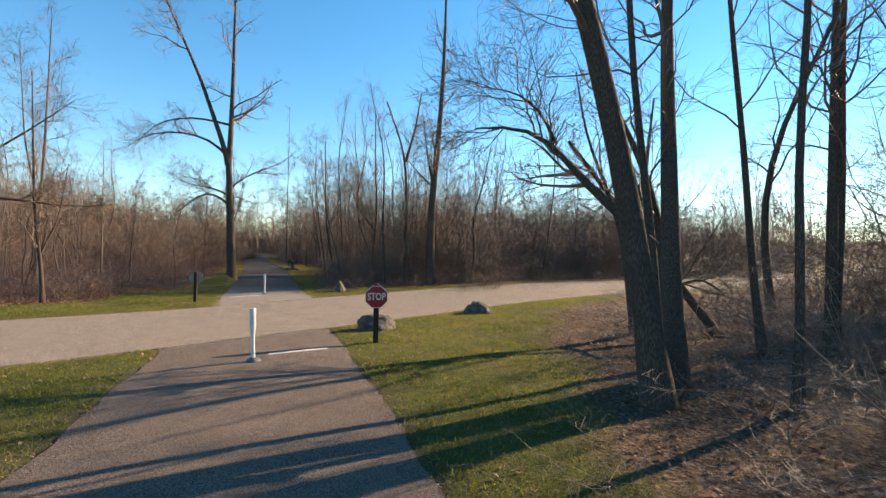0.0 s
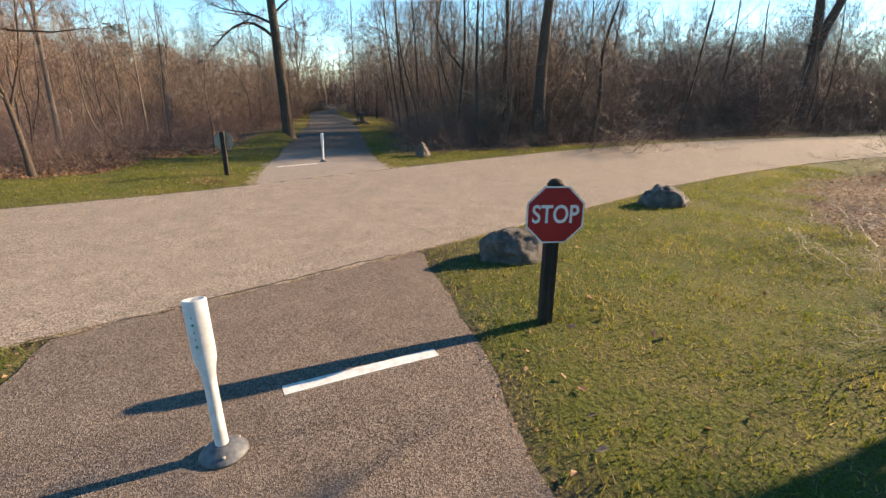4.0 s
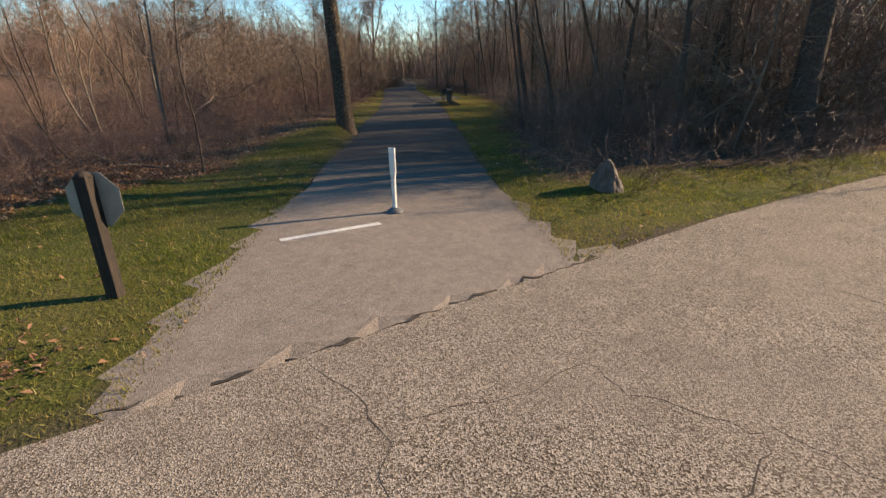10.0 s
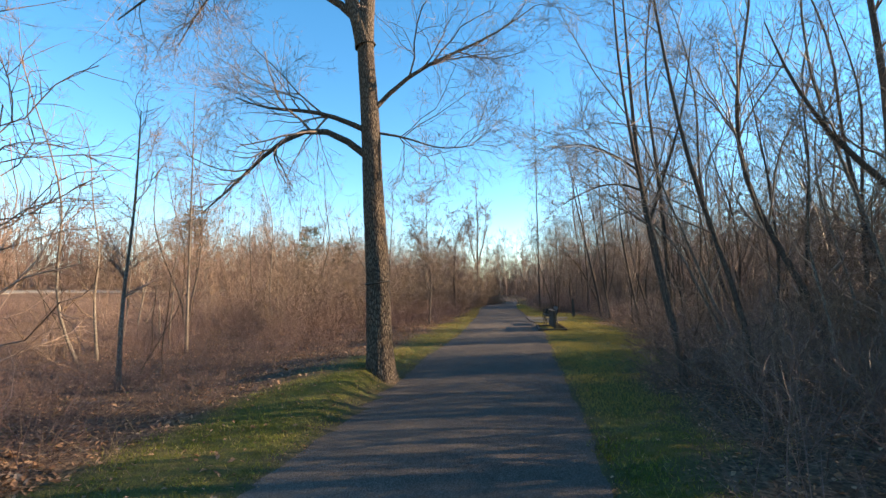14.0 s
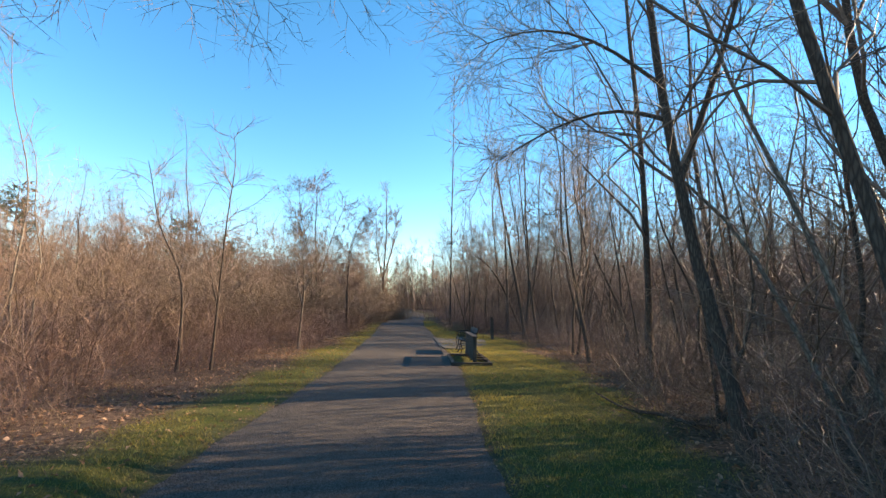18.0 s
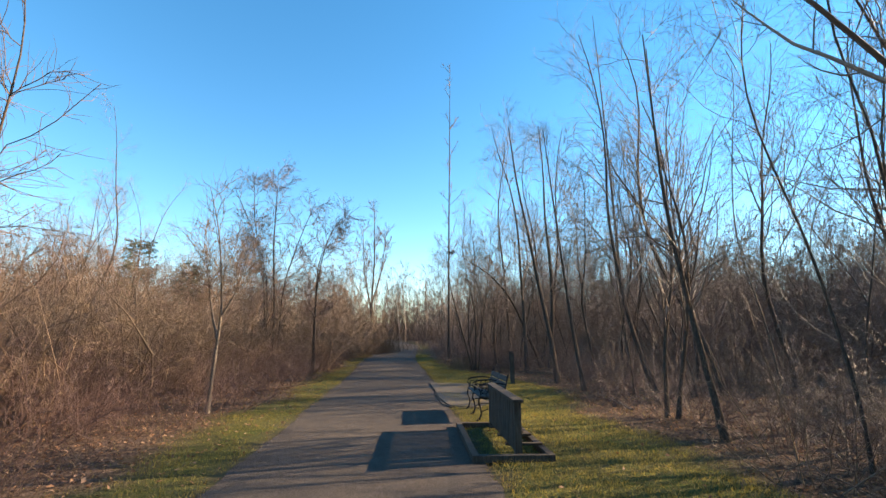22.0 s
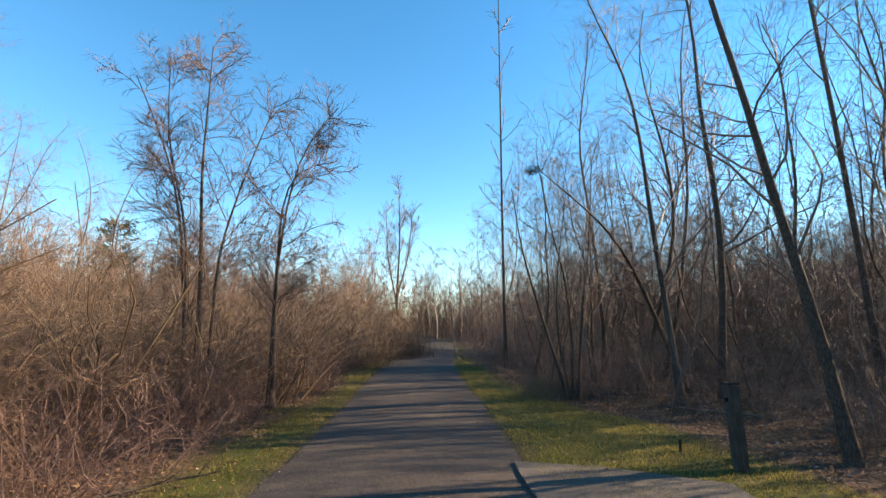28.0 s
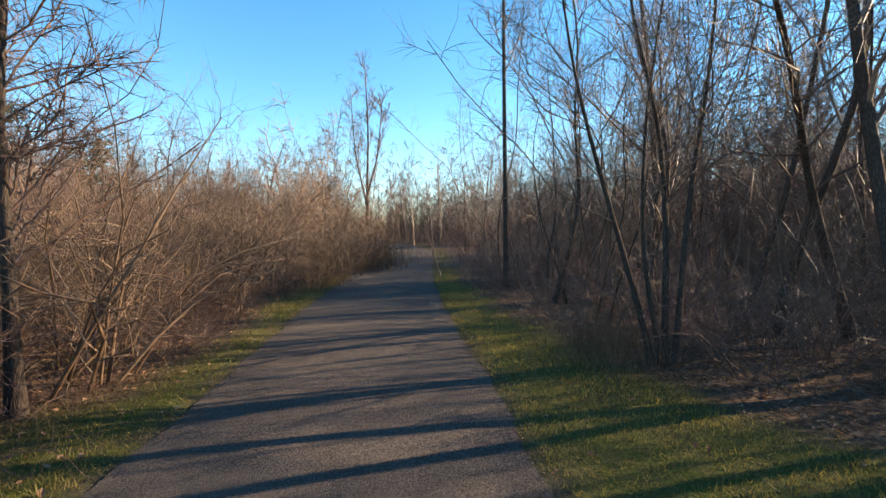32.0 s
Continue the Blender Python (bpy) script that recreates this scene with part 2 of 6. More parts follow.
M_WHITE = simple("white_sign_sheeting", (0.561, 0.544, 0.518), (0.680, 0.671, 0.654), 8, 0.5, 0, 0.05)
M_ALU = simple("dull_sign_back", (0.221, 0.191, 0.153), (0.306, 0.272, 0.225), 9, 0.75, 0.0)
M_PLASTIC = simple("scuffed_white_plastic", (0.468, 0.451, 0.425), (0.680, 0.671, 0.654), 11, 0.45, 0, 0.1)
M_RUBBER = simple("black_rubber", (0.040, 0.044, 0.050), (0.120, 0.124, 0.132), 25, 0.55)
M_GREEN = simple("green_ink", (0.02, 0.2, 0.12), (0.05, 0.3, 0.2), 40, 0.6)
M_PAINT = simple("worn_white_paint", (0.357, 0.340, 0.315), (0.629, 0.612, 0.586), 24, 0.7, 0, 0.6)
M_CRACK = simple("dark_crack_fill", (0.02, 0.017, 0.014), (0.055, 0.045, 0.036), 30, 0.95)
M_STRAP = simple("dark_strap", (0.03, 0.026, 0.02), (0.06, 0.05, 0.04), 30, 0.8)
M_SIDING = simple("grey_siding", (0.28, 0.28, 0.28), (0.36, 0.36, 0.36), 3, 0.7)
M_ROOF = simple("dark_shingle", (0.05, 0.048, 0.046), (0.09, 0.085, 0.08), 12, 0.9)
M_PANE = simple("dark_window_pane", (0.02, 0.024, 0.03), (0.035, 0.04, 0.05), 2, 0.08, 0, 0.02, 0.5)
M_CONIFER = twig("conifer_needles", (0.02, 0.035, 0.018), (0.04, 0.06, 0.028), (0.07, 0.09, 0.045))
M_NEST = twig("nest_sticks", (0.02, 0.016, 0.012), (0.04, 0.032, 0.026), (0.07, 0.055, 0.045))


def rock_material(name, dark, mid, light):
    m = Mat(name, 0.88, 0, 0.3)
    n = m.noise(5, 6, 0.7)
    c = m.ramp(n, (0.3, dark), (0.5, mid), (0.72, light))
    c = m.mix(m.ramp(m.cells(130, out="Color"), (0.2, (0.5,)), (0.5, (0,))), c, (0.045, 0.04, 0.038))
    m.bump(m.mix(0.4, n, m.noise(45, 5)), 0.8, 0.03)
    return m.done(c)


M_ROCK = rock_material("granite_boulder", (0.034, 0.030, 0.027), (0.090, 0.079, 0.071), (0.203, 0.180, 0.161))
M_ROCK_PALE = rock_material("pale_pink_boulder", (0.065, 0.050, 0.042), (0.140, 0.111, 0.092), (0.248, 0.204, 0.173))


# ---- mesh helpers ----
def np_mesh(name, verts, quads=None, tris=None, material=None, smooth=False, attrs=None):
    """A mesh from arrays of vertices, quads and triangles."""
    me = bpy.data.meshes.new(name)
    verts = np.asarray(verts, np.float32).reshape(-1, 3)
    q = np.zeros((0, 4), np.int32) if quads is None else np.asarray(quads, np.int32).reshape(-1, 4)
    t = np.zeros((0, 3), np.int32) if tris is None else np.asarray(tris, np.int32).reshape(-1, 3)
    me.vertices.add(len(verts))
    me.vertices.foreach_set("co", verts.ravel())
    me.loops.add(q.size + t.size)
    me.loops.foreach_set("vertex_index", np.concatenate([q.ravel(), t.ravel()]))
    me.polygons.add(len(q) + len(t))
    me.polygons.foreach_set("loop_start", np.concatenate([np.arange(len(q)) * 4, q.size + np.arange(len(t)) * 3]).astype(np.int32))
    me.polygons.foreach_set("use_smooth", np.full(len(q) + len(t), smooth))
    for key, values in (attrs or {}).items():
        me.attributes.new(key, "FLOAT", "POINT").data.foreach_set("value", np.asarray(values, np.float32))
    if material:
        me.materials.append(material)
    me.update(calc_edges=True)
    return me


def part_mesh(name, me, parent, label="", m=None):
    ob = new(name, me)
    ob.parent = parent
    if m is not None:
        ob.matrix_basis = m
    return tagged(ob, label)


def part(name, bm, material, parent, label="", m=None):
    """Link a bmesh as one mesh object under a thing or a part."""
    me = bpy.data.meshes.new(name)
    bm.to_mesh(me)
    bm.free()
    me.materials.append(material)
    return part_mesh(name, me, parent, label, m)


def box(sx, sy, sz, at=(0, 0, 0), bevel=0.004, m=None):
    bm = bmesh.new()
    bmesh.ops.create_cube(bm, size=1.0)
    bmesh.ops.scale(bm, vec=(sx, sy, sz), verts=bm.verts)
    if bevel:
        bmesh.ops.bevel(bm, geom=bm.edges[:], offset=bevel, segments=2, affect="EDGES", profile=0.6)
    if m is not None:
        bmesh.ops.transform(bm, matrix=m, verts=bm.verts)
    bmesh.ops.translate(bm, vec=at, verts=bm.verts)
    return bm


def prism(outline, depth, bevel=0.0):
    """An outline in x and z, given thickness along y, centred."""
    bm = bmesh.new()
    f = bm.faces.new([bm.verts.new((x, -depth / 2, z)) for x, z in outline])
    r = bmesh.ops.extrude_face_region(bm, geom=[f])
    bmesh.ops.translate(bm, vec=(0, depth, 0), verts=[v for v in r["geom"] if isinstance(v, bmesh.types.BMVert)])
    bmesh.ops.recalc_face_normals(bm, faces=bm.faces[:])
    if bevel:
        bmesh.ops.bevel(bm, geom=bm.edges[:], offset=bevel, segments=1, affect="EDGES")
    return bm


def lathe(profile, sides=20, flat=None):
    """A turned body from (radius, z) pairs; flat(z) squeezes it along y."""
    bm = bmesh.new()
    rings = []
    for r, z in profile:
        k = flat(z) if flat else 1.0
        rings.append([bm.verts.new((r * math.cos(a), r * k * math.sin(a), z)) for a in (2 * math.pi * i / sides for i in range(sides))])
    for a, b in zip(rings, rings[1:]):
        for i in range(sides):
            f = bm.faces.new((a[i], a[(i + 1) % sides], b[(i + 1) % sides], b[i]))
            f.smooth = True
    bm.faces.new(rings[0][::-1])
    bm.faces.new(rings[-1])
    return bm


def tubes(P, R, sides, tip=False):
    """Tubes round polylines P (n, k, 3) of radii R (n, k): vertices, quads, triangles. tip: they end in a point."""
    n, k = P.shape[:2]
    d = np.diff(P, axis=1)
    d = np.concatenate([d[:, :1], (d[:, :-1] + d[:, 1:]) * 0.5, d[:, -1:]], axis=1) if k > 2 else np.repeat(d, 2, axis=1)
    d /= np.linalg.norm(d, axis=2, keepdims=True) + 1e-9
    whole = P[:, -1] - P[:, 0]
    ref = np.where((np.abs(whole[:, 2:3]) > 0.7 * np.linalg.norm(whole, axis=1, keepdims=True)), np.array([[1.0, 0.13, 0]]), np.array([[0.1, 0, 1.0]]))[:, None, :]
    e1 = np.cross(d, ref)
    e1 /= np.linalg.norm(e1, axis=2, keepdims=True) + 1e-9
    e2 = np.cross(d, e1)
    a = np.arange(sides) * 2 * np.pi / sides
    V = P[:, :, None] + R[:, :, None, None] * (np.cos(a)[None, None, :, None] * e1[:, :, None] + np.sin(a)[None, None, :, None] * e2[:, :, None])
    rings = k - 1 if tip else k
    size = rings * sides + (1 if tip else 0)
    i = np.arange(n)[:, None, None] * size + np.arange(rings - 1)[None, :, None] * sides
    s = np.arange(sides)[None, None, :]
    s2 = (s + 1) % sides
    Q = np.stack([i + s, i + s2, i + sides + s2, i + sides + s], axis=-1).reshape(-1, 4)
    if not tip:
        return V.reshape(-1, 3), Q, np.zeros((0, 3), np.int32)
    V = np.concatenate([V[:, :-1].reshape(n, -1, 3), P[:, -1:]], 1)
    o = np.arange(n)[:, None] * size + (rings - 1) * sides
    s, s2 = s[0], s2[0]
    T = np.stack([o + s, o + s2, np.broadcast_to(np.arange(n)[:, None] * size + rings * sides, (n, sides))], axis=-1).reshape(-1, 3)
    return V.reshape(-1, 3), Q, T


def joined(*sets):
    vs, qs, ts, n = [], [], [], 0
    for v, q, t in sets:
        vs.append(v)
        qs.append(q + n)
        ts.append(t + n)
        n += len(v)
    return np.concatenate(vs), np.concatenate(qs), np.concatenate(ts)


def along(P, t):
    """Points at fractions t (n, m) of polylines (n, k, 3), with tangents and segment places."""
    k = P.shape[1] - 1
    x = np.clip(t, 0, 0.9999) * k
    i = x.astype(int)
    fr = (x - i)[..., None]
    n = np.arange(len(P))[:, None]
    a, b = P[n, i], P[n, i + 1]
    return a + (b - a) * fr, b - a, i, fr[..., 0]


def grow(g, P, R, m, span, length, angle, K, up=0.0, wob=0.15, thick=0.6, tip=0.25, bias=None):
    """m children on each parent polyline: span of the parent's length, child length range in metres, angle range in degrees."""
    n = len(P)
    t = g.uniform(span[0], span[1], (n, m))
    base, tan, i, fr = along(P, t)
    rows = np.arange(n)[:, None]
    r0 = (R[rows, i] * (1 - fr) + R[rows, i + 1] * fr) * thick
    base, tan, r0, t = base.reshape(-1, 3), tan.reshape(-1, 3), r0.ravel(), t.ravel()
    tan = tan / (np.linalg.norm(tan, axis=1, keepdims=True) + 1e-9)
    rnd = g.normal(size=tan.shape)
    if bias is not None:
        rnd = rnd + np.asarray(bias)
    side = rnd - tan * np.sum(rnd * tan, axis=1, keepdims=True)
    side /= np.linalg.norm(side, axis=1, keepdims=True) + 1e-9
    a = np.radians(g.uniform(angle[0], angle[1], len(tan)))[:, None]
    d = tan * np.cos(a) + side * np.sin(a)
    fall = 1.0 - 0.55 * (t - span[0]) / max(span[1] - span[0], 1e-6)
    L = g.uniform(length[0], length[1], len(tan)) * fall
    return shoot(g, base, d, L, r0, K, up, wob, tip)


def shoot(g, base, d, L, r0, K, up=0.0, wob=0.15, tip=0.25):
    """Crooked shoots from base points along directions d."""
    pts = [base]
    p = base.copy()
    step = (L / (K - 1))[:, None]
    d = d.copy()
    for _ in range(K - 1):
        p = p + d * step
        pts.append(p)
        d = d + g.normal(size=d.shape) * wob + np.array([0, 0, up])
        d /= np.linalg.norm(d, axis=1, keepdims=True)
    r0 = np.maximum(r0, 0.0012)
    return np.stack(pts, 1), r0[:, None] * np.linspace(1, tip, K)[None]


# ---- the plan ----
PATH_A = np.array([(14, -48), (8, -30), (4, -14), (0.95, -4), (-0.4, 0), (-1.62, 3.45), (-2.1, 4.9), (-2.72, 6.6), (-3.3, 8.2), (-4.2, 10.6)])
PATH_B = np.array([(-5.5, 15.0), (-6.6, 17.4), (-7.35, 19.2), (-8.36, 21.75), (-10.05, 26.3), (-11.2, 29.2), (-13.35, 35), (-15.7, 40.4), (-17.7, 45), (-19.6, 49.2), (-21.4, 53), (-24.4, 60.2), (-27.3, 68), (-31.5, 78), (-39, 90), (-52, 102)])
ROAD = np.array([(-69.89, -30.21), (-39.88, -14.21), (-24.86, -4.20), (-13.85, 3.61), (-10.13, 7.13), (-6.82, 10.54), (-4.57, 13.15), (-0.42, 18.24), (4.05, 22.41), (8.32, 25.39), (14.10, 28.38), (24.08, 32.27), (45.07, 39.77), (90.06, 51.77)])
HALF_PATH, HALF_ROAD = 1.52, 3.02


def smooth_line(pts, step=0.5):
    """Catmull-Rom through points, evenly spaced."""
    p = np.concatenate([[2 * pts[0] - pts[1]], pts, [2 * pts[-1] - pts[-2]]])
    out = []
    for a, b, c, d in zip(p, p[1:], p[2:], p[3:]):
        n = max(2, int(np.linalg.norm(c - b) / step))
        t = np.linspace(0, 1, n, endpoint=False)[:, None]
        out.append(0.5 * (2 * b + (c - a) * t + (2 * a - 5 * b + 4 * c - d) * t * t + (3 * b - a - 3 * c + d) * t ** 3))
    return np.concatenate(out + [pts[-1:]])


LINE_A, LINE_B, LINE_R = smooth_line(PATH_A, 1.0), smooth_line(PATH_B, 1.0), smooth_line(ROAD, 1.2)


def side_of(line, x, y):
    """Signed distance to the right of a polyline, by its nearest point, and the place along it."""
    p = np.stack([np.ravel(x), np.ravel(y)], 1)
    seg = np.diff(line, axis=0)
    seg = np.concatenate([seg, seg[-1:]])
    seg = seg / np.linalg.norm(seg, axis=1, keepdims=True)
    run = np.concatenate([[0], np.cumsum(np.linalg.norm(np.diff(line, axis=0), axis=1))])
    d, s = np.empty(len(p)), np.empty(len(p))
    for c in range(0, len(p), 20000):
        v = p[c:c + 20000, None] - line[None]
        i = np.argmin(np.sum(v * v, 2), 1)
        w, u = v[np.arange(len(v)), i], seg[i]
        lat = w[:, 0] * u[:, 1] - w[:, 1] * u[:, 0]
        d[c:c + 20000] = np.sign(lat) * np.maximum(np.abs(lat), np.sqrt(np.maximum(np.sum(w * w, 1) - (w * u).sum(1) ** 2, 0)))
        far = np.sqrt(np.sum(w * w, 1))
        d[c:c + 20000] = np.where(far > np.abs(lat) + 0.6, np.sign(lat + 1e-9) * far, lat)
        s[c:c + 20000] = run[i] + (w * u).sum(1)
    return d, s


def step01(a, b, x):
    t = np.clip((x - a) / (b - a), 0, 1)
    return t * t * (3 - 2 * t)


def wave(x, y, f, seed=0.0):
    """A cheap smooth wobble between -1 and 1."""
    return (np.sin(x * f + seed) * np.cos(y * f * 1.13 + 1.7 * seed) + np.sin((x * 0.6 + y * 0.8) * f * 1.9 + 2.1 + seed) * 0.6 + np.sin((x * 0.8 - y * 0.55) * f * 3.1 + 0.7) * 0.35) / 1.95


def height(x, y):
    """The lie of the land."""
    x, y = np.asarray(x, float), np.asarray(y, float)
    z = np.interp(y, [-60, 0, 9, 14, 20, 25, 30, 36, 45, 50, 60, 75, 95, 160], [0.2, 0, -0.1, -0.18, -0.17, -0.1, -0.03, 0.02, 0.05, 0.1, 0.26, 0.5, 0.8, 1.6])
    left = -((x + 13.33) * 0.919 + (y - 35) * 0.395)
    z = z + step01(6, 20, y) * (1.75 * step01(10, 33, left) + 0.055 * np.clip(left - 31, 0, 60))
    z = z + 0.3 * step01(1.95, 2.5, left) * step01(5.5, 3.0, left) * np.exp(-((y - 25.6) / 2.2) ** 2)
    far = np.hypot(x + 14, y - 25)
    return z + 5.0 * step01(110, 220, far) + 1.4 * step01(12, 40, x) * step01(30, 60, y + 0.3 * x)


def rough_height(x, y):
    da = np.abs(side_of(LINE_A, x, y)[0]) - HALF_PATH
    db = np.abs(side_of(LINE_B, x, y)[0]) - HALF_PATH
    dr = np.abs(side_of(LINE_R, x, y)[0]) - HALF_ROAD
    e = np.minimum(np.minimum(da, db), dr)
    x, y = np.ravel(x), np.ravel(y)
    bumpy = 0.05 * wave(x, y, 0.9) + 0.025 * wave(x, y, 3.1, 2.0)
    return np.ravel(height(x, y)) + np.where(e < 0.05, -0.02, 0.012) + bumpy * step01(0.4, 3.0, e)


def verge(x, y):
    """How much short turf grows at a place: 1 on the mown verges, 0 in the brush."""
    a, sa = side_of(LINE_A, x, y)
    b, sb = side_of(LINE_B, x, y)
    r, sr = side_of(LINE_R, x, y)
    x, y = np.ravel(x), np.ravel(y)
    wob = 0.45 * wave(x, y, 0.8, 1.0) + 0.25 * wave(x, y, 2.7)
    right = np.interp(y, [14, 20, 23, 27, 31, 36, 41, 46, 50, 54, 60, 80], [3.4, 3.2, 2.4, 2.7, 3.9, 4.3, 4.5, 4.6, 3.4, 2.6, 2.3, 2.2])
    left = np.interp(y, [14, 18, 21, 25, 30, 36, 42, 50, 60, 80], [6.2, 5.0, 3.5, 2.9, 2.8, 2.8, 2.6, 2.4, 2.3, 2.2])
    g_b = np.where(b > 0, step01(0.4, -0.4, b - right - wob), step01(0.4, -0.4, -b - left - wob)) * (y > 13)
    near_right = np.interp(y, [-20, 2, 4, 5, 7.3, 10, 12.7, 18.8], [2.0, 2.4, 3.1, 3.6, 4.7, 6.0, 7.6, 11])
    g_a = np.where(a > 0, step01(0.4, -0.4, a - near_right - wob), step01(0.4, -0.4, -a - 14 - wob)) * (r > 0) * (y < 24)
    far_strip = step01(0.4, -0.4, -r - HALF_ROAD - np.where(x < -7, np.interp(x, [-16, -10, -7], [3.4, 4.6, 5.0]), np.interp(x, [-5, -2, 2, 9], [2.4, 1.5, 0.9, 0.8])) - wob * 0.6) * (r < 0)
    near_strip = step01(0.4, -0.4, r - HALF_ROAD - 1.6 - wob * 0.6) * (r > 0)
    return np.clip(np.maximum.reduce([g_b * (r < 0), g_a, far_strip, near_strip]), 0, 1), a, b, r


# ---- ground, road, paths ----
def ground():
    def axis(lo, hi, step, reach):
        inner = np.arange(lo, hi + 0.01, step)
        outer = np.cumsum(step * 1.22 ** np.arange(1, 32))
        outer = outer[outer < reach]
        return np.concatenate([(lo - outer)[::-1], inner, hi + outer])
    gx, gy = axis(-34, 14, 0.3, 900), axis(-6, 66, 0.3, 900)
    X, Y = np.meshgrid(gx, gy)
    Z = rough_height(X, Y)
    g, a, b, r = verge(X, Y)
    e = np.minimum(np.minimum(np.abs(a), np.abs(b)) - HALF_PATH, np.abs(r) - HALF_ROAD)
    bare = step01(0.22, 0.0, e + 0.12 * wave(X.ravel(), Y.ravel(), 5.0)) * 0.8
    corner = np.exp(-((X.ravel() + 4.35) ** 2 + (Y.ravel() - 18.3) ** 2) / 0.35) + np.exp(-((X.ravel() + 2.3) ** 2 + (Y.ravel() - 10.6) ** 2) / 0.2)
    w, h = len(gx), len(gy)
    i = (np.arange(h - 1)[:, None] * w + np.arange(w - 1)[None]).ravel()
    me = np_mesh("ground", np.stack([X.ravel(), Y.ravel(), Z], 1), np.stack([i, i + 1, i + w + 1, i + w], 1), None, M_GROUND, True, {"grass": g, "bare": np.clip(bare + corner, 0, 1)})
    tagged(new("ground", me), "grassy verges and leaf-strewn woodland soil", "ground", kind="structure")


ground()


def strip(name, line, half, lift, material, label, category, wobble=0.05, cols=9, seed=0.0, flare=None, under=False):
    """A paved strip along a line, with slightly uneven edges and a thin skirt."""
    t = np.gradient(line, axis=0)
    t /= np.linalg.norm(t, axis=1, keepdims=True)
    n = np.stack([t[:, 1], -t[:, 0]], 1)
    run = np.concatenate([[0], np.cumsum(np.linalg.norm(np.diff(line, axis=0), axis=1))])
    wid = [half + wobble * (np.sin(run * 1.7 + k + seed) * 0.5 + np.sin(run * 4.9 + 2 * k + seed) * 0.35 + np.sin(run * 11.3 + k) * 0.2) for k in (0.0, 2.3)]
    if flare is not None:
        wid = [w + flare(line) for w in wid]
    u = np.linspace(-1, 1, cols)
    rows = [line[:, None] + n[:, None] * np.where(u < 0, u[None] * wid[0][:, None], u[None] * wid[1][:, None])[:, :, None]]
    XY = rows[0]
    Z = height(XY[..., 0], XY[..., 1]) + lift + 0.02 * (1 - u[None] ** 2)
    if under:
        dr = np.abs(side_of(smooth_line(ROAD, 0.25), XY[..., 0], XY[..., 1])[0]).reshape(Z.shape)
        Z = Z - 0.07 * step01(HALF_ROAD + 0.02, HALF_ROAD - 0.12, dr)
    V = np.concatenate([XY, Z[..., None]], 2)
    lo, hi = V[:, :1].copy(), V[:, -1:].copy()
    lo[..., 2] -= 0.09
    hi[..., 2] -= 0.09
    V = np.concatenate([lo, V, hi], 1)
    c = V.shape[1]
    i = (np.arange(len(line) - 1)[:, None] * c + np.arange(c - 1)[None]).ravel()
    me = np_mesh(name, V.reshape(-1, 3), np.stack([i, i + 1, i + c + 1, i + c], 1), None, material, False)
    return tagged(new(name, me), label, category, kind="structure")


strip("path_near", smooth_line(PATH_A, 0.25), HALF_PATH, 0.004, M_PATH, "dark worn asphalt footpath ending at the park road", "path", 0.05, 25, under=True)
strip("path_far", smooth_line(PATH_B, 0.25), HALF_PATH, 0.004, M_TRAIL, "dark asphalt trail running straight between brush", "path", 0.05, 25, 1.0, lambda p: 0.75 * step01(20.3, 16.8, p[:, 1]), under=True)
strip("road", smooth_line(ROAD, 0.25), HALF_ROAD, 0.012, M_ROAD, "pale worn chip-seal park road", "road", 0.02, 15, 2.0)


def lane():
    """The pale gravel lane on the rise beyond the brush."""
    u, n = np.array([-0.395, 0.919]), np.array([-0.919, -0.395])
    o = np.array([-13.33, 35.0])
    s = np.linspace(-34, 60, 95)
    line = o + s[:, None] * u + (37 + 1.5 * np.sin(s / 17))[:, None] * n
    strip("lane", line, 2.6, 0.05, M_LANE, "pale gravel lane on a rise behind the brush", "road", 0.1, 5)


lane()


from mathutils.bvhtree import BVHTree
# ---- paint, joints and cracks ----
def ribbon(name, pts, width, lift, material, label, category, jag=0.0, seed=1, taper=False, parent=None):
    g = np.random.default_rng(seed)
    p = smooth_line(np.array(pts, float), 0.07 if jag else 0.2)
    t = np.gradient(p, axis=0)
    t /= np.linalg.norm(t, axis=1, keepdims=True) + 1e-9
    n = np.stack([t[:, 1], -t[:, 0]], 1)
    p = p + n * (g.normal(0, 1, len(p)) * jag)[:, None]
    w = width * (1 + (g.uniform(-0.6, 0.7, len(p)) if jag else g.uniform(-0.03, 0.03, len(p))))
    if taper:
        w = w * np.clip(np.minimum(np.arange(len(p)), np.arange(len(p))[::-1]) / 5 + 0.15, 0, 1)
    V = np.stack([p - n * w[:, None] / 2, p + n * w[:, None] / 2], 1)
    Z = crown_height(V[..., 0], V[..., 1]) + lift
    V = np.concatenate([V, Z[..., None]], 2).reshape(-1, 3)
    low = V.copy()
    low[:, 2] -= lift + 0.004
    k, c = len(p), 2 * len(p)
    i = np.arange(k - 1) * 2
    Q = np.concatenate([np.stack([i, i + 1, i + 3, i + 2], 1), np.stack([i + c, i, i + 2, i + 2 + c], 1), np.stack([i + 1, i + 1 + c, i + 3 + c, i + 3], 1)])
    return tagged(new(name, np_mesh(name, np.concatenate([V, low]), Q, None, material)), label, category, kind="structure")


def surface(*names):
    trees = []
    for n in names:
        me = bpy.data.objects[n].data
        trees.append(BVHTree.FromPolygons([v.co for v in me.vertices], [p.vertices for p in me.polygons]))
    return trees


PAVING = surface("road", "path_near", "path_far")


